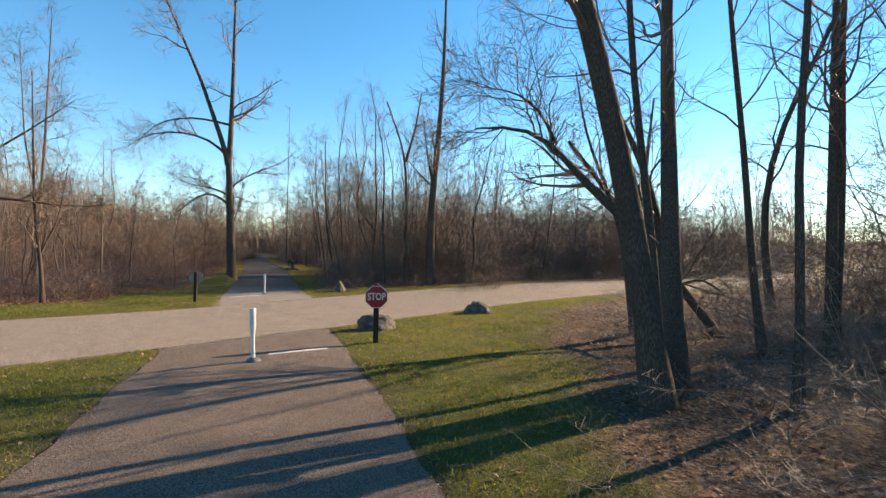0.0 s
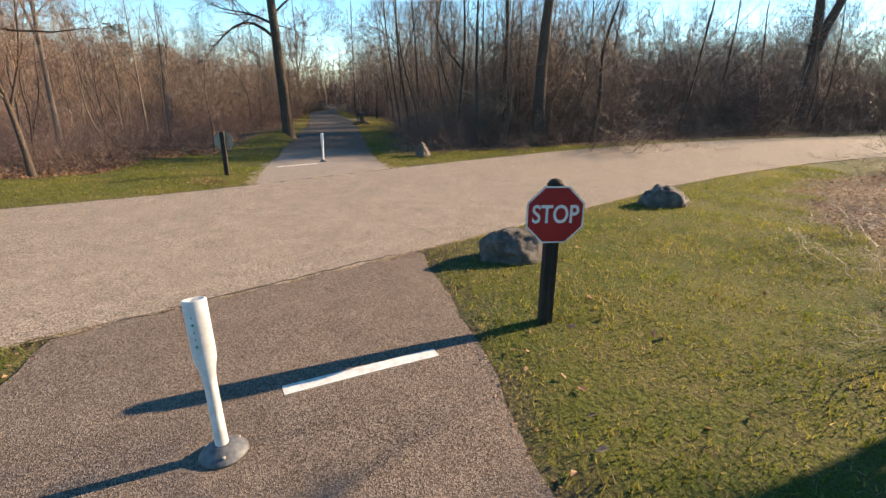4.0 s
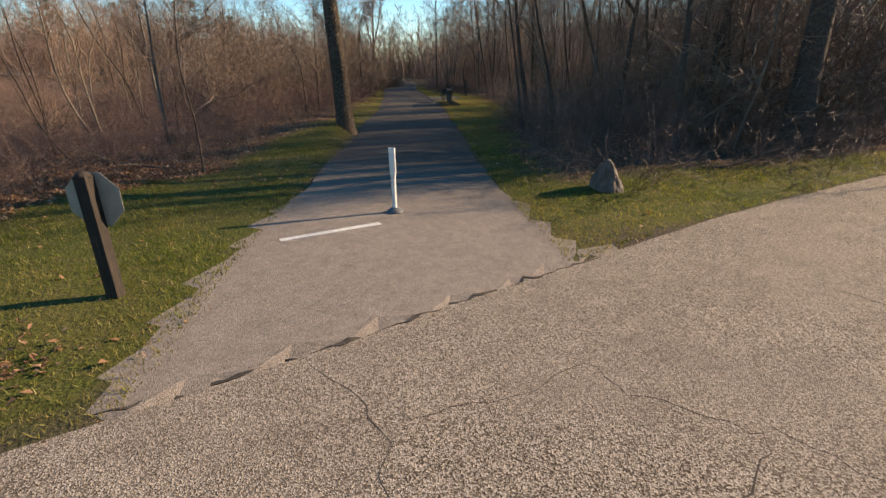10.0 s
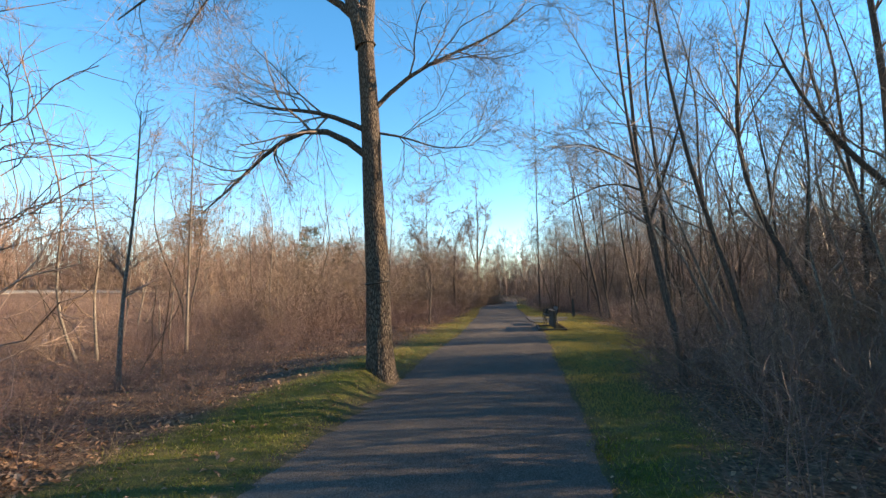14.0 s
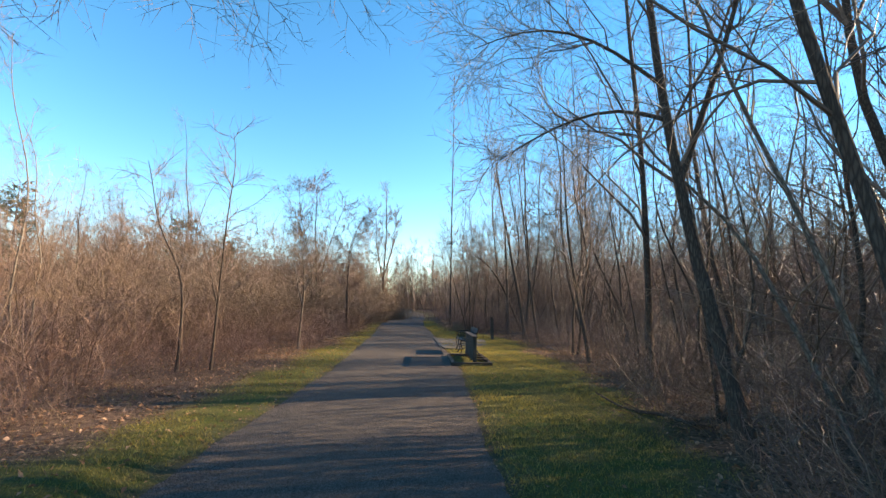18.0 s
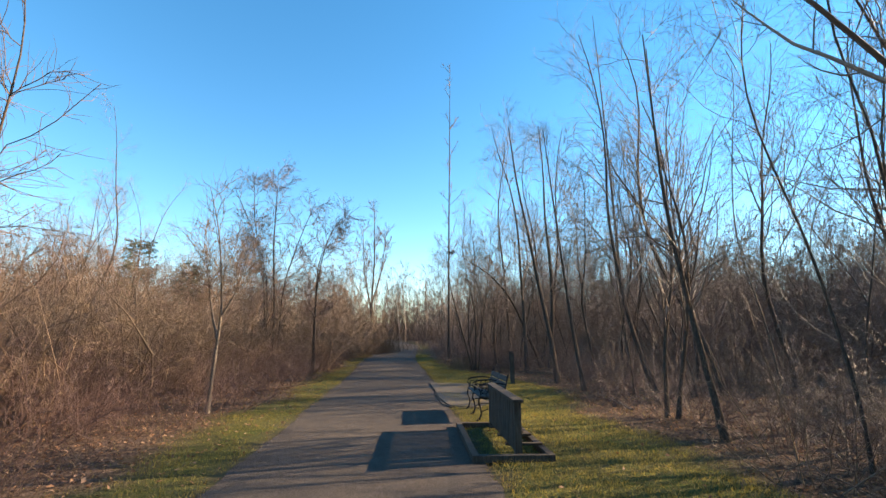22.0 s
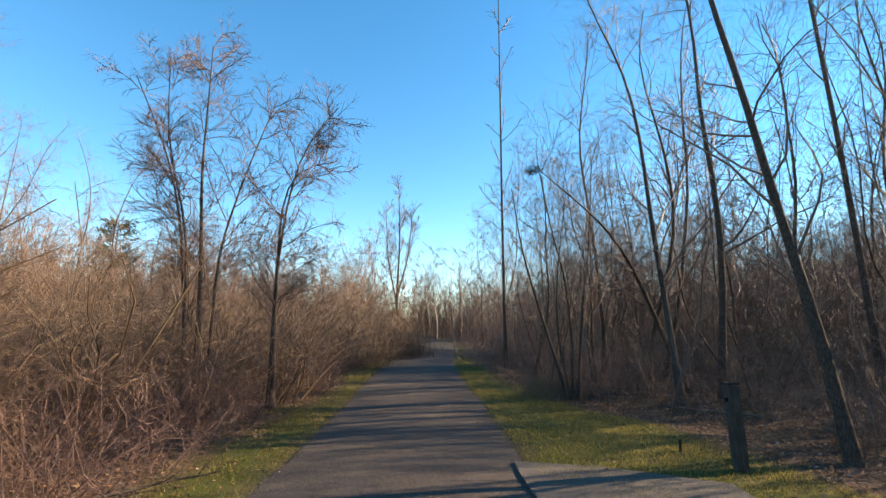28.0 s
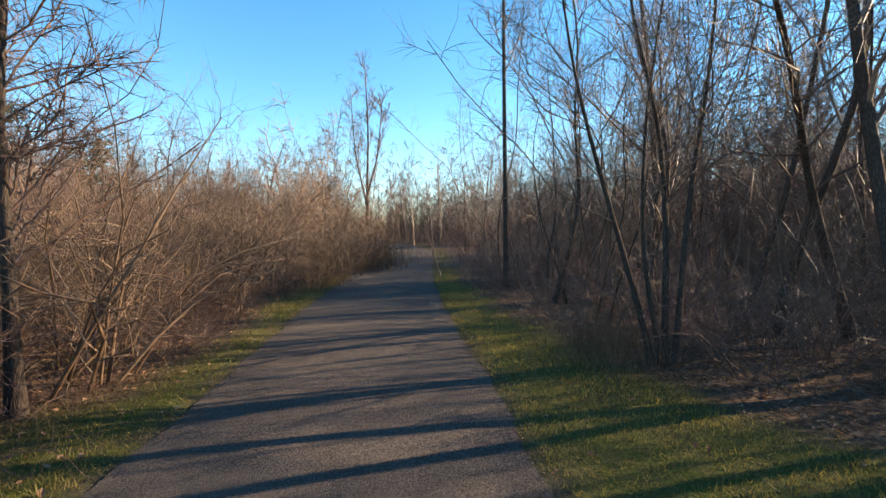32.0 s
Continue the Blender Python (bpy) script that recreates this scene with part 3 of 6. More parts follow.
def crown_height(x, y):
    """The height of the paving's surface."""
    out = np.ravel(plan_height(x, y)).copy()
    for k, (px, py) in enumerate(zip(np.ravel(x), np.ravel(y))):
        hits = [q[0].z for q in (tr.ray_cast(Vector((px, py, 5.0)), Vector((0, 0, -1.0))) for tr in PAVING) if q[0]]
        if hits:
            out[k] = max(hits)
    return out.reshape(np.shape(x))


def plan_height(x, y):
    z = height(x, y)
    out = np.full(z.size, -9.0)
    for line, half, lift in ((LINE_A, HALF_PATH, 0.004), (LINE_B, HALF_PATH, 0.004), (LINE_R, HALF_ROAD, 0.012)):
        d = side_of(line, x, y)[0]
        out = np.maximum(out, np.where(np.abs(d) < half + 0.9, lift + 0.02 * np.clip(1 - (d / half) ** 2, 0, 1), -9))
    return z + np.where(out < -1, 0.0, out).reshape(z.shape)


ribbon("stop_line", [(-2.89, 7.73), (-2.06, 8.35)], 0.1, 0.003, M_PAINT, "worn white painted stop line on asphalt", "road marking")
ribbon("stop_line", [(-8.02, 17.42), (-7.2, 18.25)], 0.1, 0.003, M_PAINT, "worn white painted stop line on asphalt", "road marking")
CRACKS = [
    [(-6.48, 15.56), (-6.22, 15.41), (-5.97, 15.29), (-5.76, 15.11), (-5.64, 15.02), (-5.64, 14.83), (-5.44, 14.7)],
    [(-5.61, 13.75), (-5.45, 13.76), (-5.16, 13.68), (-4.91, 13.69), (-4.71, 13.64), (-4.55, 13.3)],
    [(-4.71, 13.66), (-4.63, 13.94), (-4.64, 14.25), (-4.48, 14.44), (-4.44, 14.66), (-4.21, 14.99), (-4.0, 15.34), (-3.9, 15.61)],
    [(-3.87, 15.68), (-3.66, 15.51), (-3.46, 15.36), (-3.24, 15.18), (-2.91, 14.87), (-2.2, 14.6)],
    [(-2.57, 11.44), (-2.93, 11.75), (-3.26, 12.04), (-3.6, 12.21), (-4.41, 13.03)],
    [(-4.55, 13.3), (-4.3, 12.9), (-4.35, 12.4)],
    [(-5.74, 15.15), (-5.39, 15.39), (-5.08, 15.59), (-4.77, 15.95), (-4.53, 15.73), (-4.35, 15.75), (-4.12, 15.64), (-3.9, 15.61)],
    [(-2.95, 17.65), (-2.71, 17.43), (-2.44, 17.15), (-1.9, 16.8)],
    [(-5.16, 14.59), (-5.07, 14.55), (-5.03, 14.47), (-4.95, 14.4), (-4.92, 14.31), (-4.83, 14.29), (-4.73, 14.22)],
    [(-5.44, 14.35), (-5.33, 14.27), (-5.28, 14.19), (-5.2, 14.05)],
    [(-5.71, 14.81), (-5.83, 14.63), (-5.93, 14.49)],
    [(-5.03, 14.47), (-4.99, 14.66), (-4.9, 14.88)],
    [(-5.25, 13.7), (-5.2, 14.0), (-5.16, 14.3), (-5.16, 14.59)],
]
for k, c in enumerate(CRACKS):
    ribbon("crack", c, (0.006, 0.005, 0.0035)[min(k // 3, 2)], 0.0012, M_CRACK, "thin jagged crack across the road surface", "crack", 0.014, 20 + k, True)
ribbon("paving_joint", [(-7.3, 14.71), (-6.9, 15.12), (-6.49, 15.6), (-6.07, 16.12), (-5.6, 16.75), (-5.15, 17.3), (-4.7, 17.82)], 0.024, 0.005, M_CRACK, "dark joint between road and trail paving", "joint", 0.016, 40, True)
ribbon("paving_joint", [(-5.0, 7.95), (-4.35, 8.75), (-3.45, 9.85), (-2.9, 10.5)], 0.016, 0.005, M_CRACK, "dark joint between road and footpath paving", "joint", 0.014, 41, True)


def pad():
    """The small paved pad in front of the bench, with its dark joint."""
    xs = [(-13.2, 40.1), (-13.9, 40.15), (-14.5, 41.2), (-15.1, 42.6), (-15.8, 44.1), (-16.0, 44.6), (-14.9, 44.75), (-13.6, 44.6), (-12.9, 42.3)]
    bm = bmesh.new()
    vs = [bm.verts.new((x, y, float(height(x, y)) + 0.034)) for x, y in xs]
    f = bm.faces.new(vs)
    r = bmesh.ops.extrude_face_region(bm, geom=[f])
    bmesh.ops.translate(bm, vec=(0, 0, -0.12), verts=[v for v in r["geom"] if isinstance(v, bmesh.types.BMVert)])
    bmesh.ops.recalc_face_normals(bm, faces=bm.faces[:])
    me = bpy.data.meshes.new("pad")
    bm.to_mesh(me)
    me.materials.append(M_PAD)
    tagged(new("pavement_pad", me), "small pale concrete pad beside the bench", "pavement", kind="structure")
    ribbon("paving_joint", [(-13.2, 40.0), (-13.9, 40.1), (-14.5, 41.15), (-15.1, 42.6), (-15.8, 44.2)], 0.05, 0.018, M_CRACK, "dark open joint between pad and trail", "joint", 0.012, 42)


pad()


# ---- signs, markers, boulders ----
def on_ground(x, y):
    return float(height(x, y))


def octagon(w):
    return [(w / 2 / math.cos(math.pi / 8) * math.cos(math.pi / 8 + k * math.pi / 4), w / 2 / math.cos(math.pi / 8) * math.sin(math.pi / 8 + k * math.pi / 4)) for k in range(8)]


def letters(text, size, material, parent, m):
    cu = bpy.data.curves.new("letters", "FONT")
    cu.body, cu.size, cu.extrude, cu.align_x, cu.align_y = text, size, 0.0008, "CENTER", "CENTER"
    cu.offset = 0.0028
    tmp = new("letters_curve", cu)
    me = bpy.data.meshes.new_from_object(tmp.evaluated_get(bpy.context.evaluated_depsgraph_get()))
    bpy.data.objects.remove(tmp)
    me.materials.clear()
    me.materials.append(material)
    return part_mesh("lettering", me, parent, "white block letters", m)


def stop_sign(x, y, turn, label, lean=0.0, zc=0.845, top=1.06):
    root = tagged(new("stop_sign"), label, "stop sign", "stop signs at the crossing")
    root.matrix_basis = pose(x, y, on_ground(x, y) - 0.02, lean, 0, turn)
    bm = box(0.098, 0.098, top, (0, 0, top / 2 - 0.02), 0.006)
    for v in bm.verts:
        if v.co.z > top - 0.06:
            v.co.z += 0.012 * (0.05 - abs(v.co.x)) / 0.05
    part("post", bm, M_POSTWOOD, root, "dark stained square timber post")
    part("cap", lathe([(0.052, 0), (0.056, 0.012), (0.05, 0.03), (0.03, 0.046), (0.006, 0.052)], 16), M_POSTWOOD, root, "rounded dark post cap", pose(0, 0, top - 0.034))
    plate = part("sign_plate", prism(octagon(0.43), 0.003), M_ALU, root, "", pose(0, -0.0525, zc))
    rim = part("border", prism(octagon(0.427), 0.001), M_WHITE, plate, "white rim", pose(0, -0.0025, 0))
    part("face", prism(octagon(0.405), 0.001), M_RED, plate, "red reflective octagon", pose(0, -0.004, 0))
    word = letters("STOP", 0.17, M_WHITE, plate, pose(0, -0.0055, 0, 90, 0, 0) @ Matrix.Diagonal((0.86, 1.12, 1, 1)))
    return root


stop_sign(-1.28, 8.98, 12, "small red stop sign on a dark square post in grass", 0.0, 0.925, 1.17)
stop_sign(-8.5, 15.88, 196, "small stop sign seen from its grey back on dark post", 1.0)


def marker(x, y, turn, label, lean):
    root = tagged(new("flexible_marker"), label, "bollard", "white path markers")
    root.matrix_basis = pose(x, y, float(crown_height(np.array([x]), np.array([y]))[0]), lean[0], lean[1], turn)
    prof = [(0.034, 0.03), (0.031, 0.06), (0.029, 0.2), (0.029, 0.38), (0.031, 0.43), (0.038, 0.48), (0.047, 0.52), (0.05, 0.56), (0.05, 0.815), (0.048, 0.82), (0.043, 0.82), (0.042, 0.78)]
    tube_part = part("tube", lathe(prof, 24, lambda z: 1.0 - 0.42 * float(step01(0.42, 0.56, z)) * 1.0), M_PLASTIC, root, "scuffed white flexible tube, flattened towards the top")
    base = part("base", lathe([(0.115, 0), (0.115, 0.008), (0.105, 0.02), (0.075, 0.042), (0.05, 0.055), (0.044, 0.06), (0.038, 0.06)], 28), M_RUBBER, root, "black rubber base disc")
    for k in range(3):
        a = radians(30 + 120 * k)
        part("bolt", lathe([(0.011, 0), (0.011, 0.008), (0.006, 0.011)], 8), M_ALU, base, "", pose(0.085 * math.cos(a), 0.085 * math.sin(a), 0.03))
    for k in range(9):
        part("print_bar", box(0.004 + 0.006 * ((k * 7) % 3 == 0), 0.002, 0.011, (0, 0, 0), 0), M_GREEN, tube_part, "faded green print", pose(-0.022 + 0.03 * (k % 2), -0.0268, 0.6 + 0.018 * k, 0, 0, -14 + 28 * (k % 2)))
    return root


marker(-2.93, 7.2, 35, "scuffed white plastic lane marker with flattened top", (-1.5, -1.2))
marker(-7.22, 18.75, 160, "white plastic lane marker on a rubber base", (1.0, 1.0))


def boulder(x, y, sx, sy, sz, seed, turn, label, material=None, cuts=6, depth=0.86, faces=()):
    gg = np.random.default_rng(int(seed * 10))
    planes = [Vector(v).normalized() for v in gg.normal(0, 1, (cuts, 3)) + np.array([0, 0, 0.35])]
    bm = bmesh.new()
    bmesh.ops.create_icosphere(bm, subdivisions=5, radius=1.0)
    o = Vector((seed * 7.1, seed * 3.3, seed * 1.7))
    for v in bm.verts:
        d = v.co.normalized()
        k = 1 + 0.22 * noise.noise(d * 1.3 + o) + 0.12 * noise.noise(d * 2.9 + o)
        k -= 0.10 * abs(noise.noise(d * 4.1 + o * 2)) + 0.03 * noise.noise(d * 11 + o)
        k = min(k, 1.02 + 0.16 * noise.cell(d * 2.2 + o))
        c = d * k
        for q, n_ in enumerate(planes):
            over = c.dot(n_) - depth - 0.05 * (q % 3)
            if over > 0:
                c = c - n_ * over * 0.93
        for (nx, ny, nz), reach in faces:
            n_ = Vector((nx, ny, nz)).normalized()
            over = c.dot(n_) - reach - 0.05 * noise.noise(d * 3.3 + o) - 0.02 * noise.noise(d * 9 + o)
            if over > 0:
                c = c - n_ * over
        c.z = max(c.z, -0.28)
        v.co = Vector((c.x * sx, c.y * sy, c.z * sz))
    for f in bm.faces:
        f.smooth = True
    me = bpy.data.meshes.new("boulder")
    bm.to_mesh(me)
    bm.free()
    me.materials.append(material or M_ROCK)
    ob = tagged(new("boulder", me), label, "boulder", "boulders beside the road")
    ob.matrix_basis = pose(x, y, on_ground(x, y) + 0.1 * sz, 0, 0, turn)


boulder(-1.5, 10.65, 0.47, 0.3, 0.36, 1.3, 25, "rounded grey granite boulder lying in the grass behind a sign")
boulder(1.1, 14.2, 0.43, 0.33, 0.37, 2.6, 10, "dark rounded granite boulder on the grassy verge")
boulder(-4.55, 20.65, 0.37, 0.33, 0.46, 4.2, 0, "upright pale pointed boulder at the corner of the trail", M_ROCK_PALE, 4, 0.9, [((-0.2, -0.95, 0.2), 0.55), ((0.98, 0.0, 0.62), 0.42), ((-0.9, -0.35, 0.28), 0.5), ((0.75, -0.75, 0.3), 0.5)])


# ---- the bench, the rack and the post ----
def arc(cx, cz, r, a0, a1, n=9, y=0.0):
    return [(y, cx + r * math.cos(radians(a0 + (a1 - a0) * i / (n - 1))), cz + r * math.sin(radians(a0 + (a1 - a0) * i / (n - 1)))) for i in range(n)]


def bench():
    root = tagged(new("park_bench"), "park bench with black cast-iron ends and grey wooden slats", "bench")
    c = (-12.88, 39.4)
    root.matrix_basis = pose(c[0], c[1], on_ground(*c) + 0.02, 0, 0, -66.3)
    # x along the seat, -y the front, z up
    for x in (-0.72, 0.0, 0.72):
        def yz(points):
            return [(x, y, z) for y, z in points]
        sets = [
            tubes(np.array([yz([(-0.3, 0), (-0.27, 0.03), (-0.235, 0.12), (-0.25, 0.22), (-0.285, 0.31), (-0.28, 0.38), (-0.25, 0.41)])]), np.array([[0.024, 0.02, 0.015, 0.014, 0.017, 0.019, 0.017]]), 8),
            tubes(np.array([yz([(0.3, 0), (0.26, 0.04), (0.2, 0.14), (0.16, 0.25), (0.15, 0.34), (0.16, 0.41)])]), np.array([[0.024, 0.02, 0.015, 0.014, 0.016, 0.018]]), 8),
            tubes(np.array([yz([(-0.27, 0.4), (-0.1, 0.385), (0.06, 0.38), (0.16, 0.4), (0.2, 0.5), (0.235, 0.62), (0.275, 0.78), (0.285, 0.82)])]), np.array([[0.018, 0.016, 0.016, 0.018, 0.016, 0.015, 0.015, 0.018]]), 8),
            tubes(np.array([yz([(-0.24, 0.15), (-0.1, 0.2), (0.03, 0.2), (0.17, 0.16)])]), np.full((1, 4), 0.01), 6),
        ]
        frame_ = part_mesh("end_frame", np_mesh("end_frame", *joined(*sets), M_IRON, True), root, "black cast-iron leg and back frame")
        arm = [
            tubes(np.array([yz([(0.22, 0.63), (0.1, 0.655), (-0.06, 0.65), (-0.2, 0.635), (-0.27, 0.6), (-0.285, 0.545), (-0.25, 0.515), (-0.215, 0.53)])]), np.array([[0.014, 0.015, 0.016, 0.016, 0.016, 0.014, 0.012, 0.01]]), 8),
            tubes(np.array([yz([(-0.265, 0.4), (-0.24, 0.47), (-0.265, 0.54)])]), np.full((1, 3), 0.012), 6),
        ]
        part_mesh("armrest", np_mesh("armrest", *joined(*arm), M_IRON, True), root, "curled iron armrest")
        scroll = []
        for k, (cy, cz, r) in enumerate(((-0.17, 0.52, 0.06), (-0.05, 0.53, 0.055), (0.07, 0.52, 0.06), (-0.11, 0.46, 0.035), (0.01, 0.46, 0.035), (0.15, 0.55, 0.045))):
            pts = [(x, y, z) for _, y, z in arc(cy, cz, r, 0, 350, 13)]
            scroll.append(tubes(np.array([pts]), np.full((1, 13), 0.007), 5))
        scroll.append(tubes(np.array([yz([(-0.24, 0.45), (-0.12, 0.56), (0.0, 0.46), (0.12, 0.57), (0.2, 0.5)])]), np.full((1, 5), 0.006), 5))
        part_mesh("scrollwork", np_mesh("scrollwork", *joined(*scroll), M_IRON, True), root, "open iron scrollwork under the armrest")
        for y in (-0.3, 0.3):
            part("foot", box(0.05, 0.075, 0.016, (x, y, 0.004), 0.004), M_IRON, root)
    for k in range(5):
        part("seat_slat", box(1.5, 0.078, 0.026, (0, -0.245 + 0.09 * k, 0.425 - 0.01 * k + 0.004 * (k == 0)), 0.006), M_BENCHWOOD, root, "grey weathered wooden seat slat")
    for h in (0, 1):
        for k in range(3):
            z = 0.5 + 0.115 * k
            y = 0.185 + (z - 0.48) * 0.28
            part("back_slat", box(0.69, 0.022, 0.103, (0, 0, 0), 0.005, None), M_BENCHWOOD, root, "grey weathered wooden back board", pose(-0.36 + 0.72 * h, y, z, -15, 0, 0))
    for x in (-0.72, 0.0, 0.72):
        for k in range(3):
            z = 0.5 + 0.115 * k
            part("bolt", lathe([(0.011, 0), (0.011, 0.004), (0.005, 0.009)], 8), M_ALU, root, "", pose(x + 0.03 * (-1 if x > 0 else 1), 0.168 + (z - 0.48) * 0.28, z, 90, 0, 0))


bench()


def rack():
    """A low slatted timber screen standing on a ground frame beside the trail."""
    root = tagged(new("timber_rack"), "low weathered timber rack of upright slats on a ground frame", "bike rack")
    c = (-12.2, 37.12)
    root.matrix_basis = pose(c[0], c[1], on_ground(*c), 0, 0, 22)
    # y along the trail, x to its right
    L = 2.1
    for x, w in ((-0.46, 2.3), (0.5, 2.3)):
        part("ground_beam", box(0.09, w, 0.09, (x, 0.0, 0.045), 0.008), M_GREYWOOD, root, "weathered timber ground beam")
    for y in (-1.105, 1.105):
        part("ground_beam", box(0.868, 0.088, 0.088, (0.02, y, 0.045), 0.008), M_GREYWOOD, root, "weathered timber ground beam")
    for y in (-1.005, 1.005):
        part("post", box(0.09, 0.09, 0.71, (0.1, y, 0.355), 0.008), M_GREYWOOD, root, "square timber end post")
    part("bottom_rail", box(0.05, L - 0.11, 0.088, (0.1, 0, 0.14), 0.006), M_GREYWOOD, root)
    part("top_rail", box(0.14, L + 0.1, 0.036, (0.1, 0, 0.728), 0.006), M_GREYWOOD, root, "flat weathered top board")
    for k in range(18):
        y = -0.91 + k * 1.82 / 17
        part("slat", box(0.022, 0.085, 0.59 - 0.004 * (k % 3), (0.063, y, 0.41), 0.003), M_GREYWOOD, root, "", pose(0, 0, 0, 0, 0.3 * ((k * 5) % 3 - 1), 0))
    for y in (-0.6, 0.0, 0.6):
        part("brace", box(0.5, 0.07, 0.03, (0.27, y, 0.105), 0.004), M_GREYWOOD, root)


rack()


def old_post():
    root = tagged(new("wooden_post"), "weathered square timber post standing in grass beside the pad", "post")
    x, y = -13.4, 45.25
    root.matrix_basis = pose(x, y, on_ground(x, y) - 0.03, 0, -1.2, 20)
    bm = box(0.13, 0.13, 1.04, (0, 0, 0.52), 0.008)
    bmesh.ops.subdivide_edges(bm, edges=[e for e in bm.edges if abs(e.verts[0].co.z - e.verts[1].co.z) > 0.8], cuts=7)
    for v in bm.verts:
        v.co.x += 0.006 * noise.noise(v.co * 6)
        v.co.y += 0.006 * noise.noise(v.co * 6 + Vector((5, 1, 2)))
        if v.co.z > 1.0:
            v.co.z -= 0.03 * (v.co.x + 0.065) / 0.13
    part("shaft", bm, M_GREYWOOD, root)
    part("cap", box(0.145, 0.145, 0.02, (0, 0, 1.045), 0.004), M_POSTWOOD, root, "dark worn top")
    part("bracket", box(0.03, 0.05, 0.05, (-0.08, 0, 0.86), 0.004), M_IRON, root, "rusty metal bracket")


old_post()
x, y = -14.0, 45.9
stake = tagged(new("stake"), "short dark wooden stake in the grass", "stake")
stake.matrix_basis = pose(x, y, on_ground(x, y) - 0.02, 3, 2, 0)
part("shaft", box(0.035, 0.035, 0.2, (0, 0, 0.1), 0.003), M_POSTWOOD, stake)


# ---- trees and shrubs ----
def line_points(pts, k):
    """A polyline through pts, smoothed and resampled to k points."""
    p = np.array(pts, float)
    s = np.concatenate([[0], np.cumsum(np.linalg.norm(np.diff(p, axis=0), axis=1))])
    q = np.linspace(0, s[-1], k)
    out = np.stack([np.interp(q, s, p[:, i]) for i in range(3)], 1)
    for _ in range(2):
        out[1:-1] = 0.25 * out[:-2] + 0.5 * out[1:-1] + 0.25 * out[2:]
    return out


def ridged(P, R, sides, seed, amount=0.05):
    """A thick trunk with furrows running along it and a flared foot."""
    V, Q, T = tubes(P[None], R[None], sides)
    V = V.reshape(len(P), sides, 3)
    g = np.random.default_rng(seed)
    a = np.arange(sides) * 2 * np.pi / sides
    z = np.linspace(0, 1, len(P))[:, None] * np.linalg.norm(P[-1] - P[0])
    rid = np.zeros((len(P), sides))
    for f, w in ((5, 0.5), (9, 0.7), (14, 0.9), (19, 0.7)):
        rid += w * np.sin(f * a[None] + g.uniform(0, 6) + 1.1 * np.sin(z * (2.1 + g.uniform(0, 2)) + g.uniform(0, 6)))
    rid += g.normal(0, 0.6, rid.shape)
    k = 1 + amount * rid / 2
    V = P[:, None] + (V - P[:, None]) * k[..., None]
    return V.reshape(-1, 3), Q, T


def crooked(g, height_, lean, bend, k=12, base=(0, 0, 0)):
    """A trunk line from the ground up."""
    z = np.linspace(0, 1, k)
    p = np.zeros((k, 3))
    p[:, 2] = z * height_
    wob = np.cumsum(g.normal(0, bend, (k, 2)), 0) * height_ / k
    turn = g.uniform(0, 6.28, 2)
    wob = wob + 0.022 * height_ * np.stack([np.sin(5.2 * z + turn[0]) - math.sin(turn[0]), np.sin(6.1 * z + turn[1]) - math.sin(turn[1])], 1)
    p[:, :2] = np.array(lean)[None] * (z ** 1.2)[:, None] * height_ + wob
    p[0, :2] = 0
    p[1, :2] *= 0.5
    return p + np.array(base)


def tree(label, trunks, levels, bark_m, twig_m, seed, name="tree", category="bare tree", sides=8, own_limbs=None, ridge=False, own_sub=0, group="", fine=1.0):
    """A bare tree. trunks: (points, foot radius, top radius); levels: (count, span, length, angle, points, up, wobble, thickness)."""
    g = np.random.default_rng(seed)
    root = tagged(new(name), label, category, group)
    P, R = [], []
    for pts, r0, r1 in trunks:
        p = line_points(pts, 14)
        r = r0 + (r1 - r0) * np.linspace(0, 1, 14) ** 0.8
        P.append(p)
        R.append(r)
        if ridge:
            k = 70
            pp = line_points(pts, k)
            zz = np.linspace(0, np.linalg.norm(pp[-1] - pp[0]), k)
            rr = r0 + (r1 - r0) * np.linspace(0, 1, k) ** 0.8 + 0.35 * r0 * np.exp(-zz / 0.28)
            part_mesh("trunk", np_mesh("trunk", *ridged(pp, rr, 40, seed), bark_m, True), root, "furrowed trunk")
        else:
            r2 = r.copy()
            r2[0] *= 1.35
            part_mesh("trunk", np_mesh("trunk", *tubes(p[None], r2[None], sides), bark_m, True), root)
    P, R = np.stack(P), np.stack(R)
    sets = []
    if own_limbs:
        LP = np.stack([line_points(p, 9) for p, r0, r1 in own_limbs])
        LR = np.stack([np.linspace(r0, r1, 9) for p, r0, r1 in own_limbs])
        for p, r in zip(LP, LR):
            part_mesh("limb", np_mesh("limb", *tubes(p[None], r[None], 7), bark_m, True), root)
    for n, (m, span, length, angle, K, up, wob, thick) in enumerate(levels):
        A, B = grow(g, P, R, m, span, length, angle, K, up, wob, thick)
        if n == 0 and own_limbs:
            own = grow(g, LP, LR, own_sub or m, (0.25, 1.0), (0.5 * length[0], 0.6 * length[1]), (25, 60), K, up, wob * 1.3, 0.5)
            A, B = np.concatenate([A, own[0]]), np.concatenate([B, own[1]])
        B = np.maximum(B, fine * (0.007, 0.0036, 0.0023, 0.002)[n] * np.linspace(1, 0.6, B.shape[1])[None])
        sets.append(tubes(A, B, 5 if n == 0 else 3 if n > 1 else 4, n > 0))
        P, R = A, B
    tagged(part_mesh("crown", np_mesh("crown", *joined(*sets), twig_m, False), root, "bare branches and fine twigs"), kind="stuff")
    return root


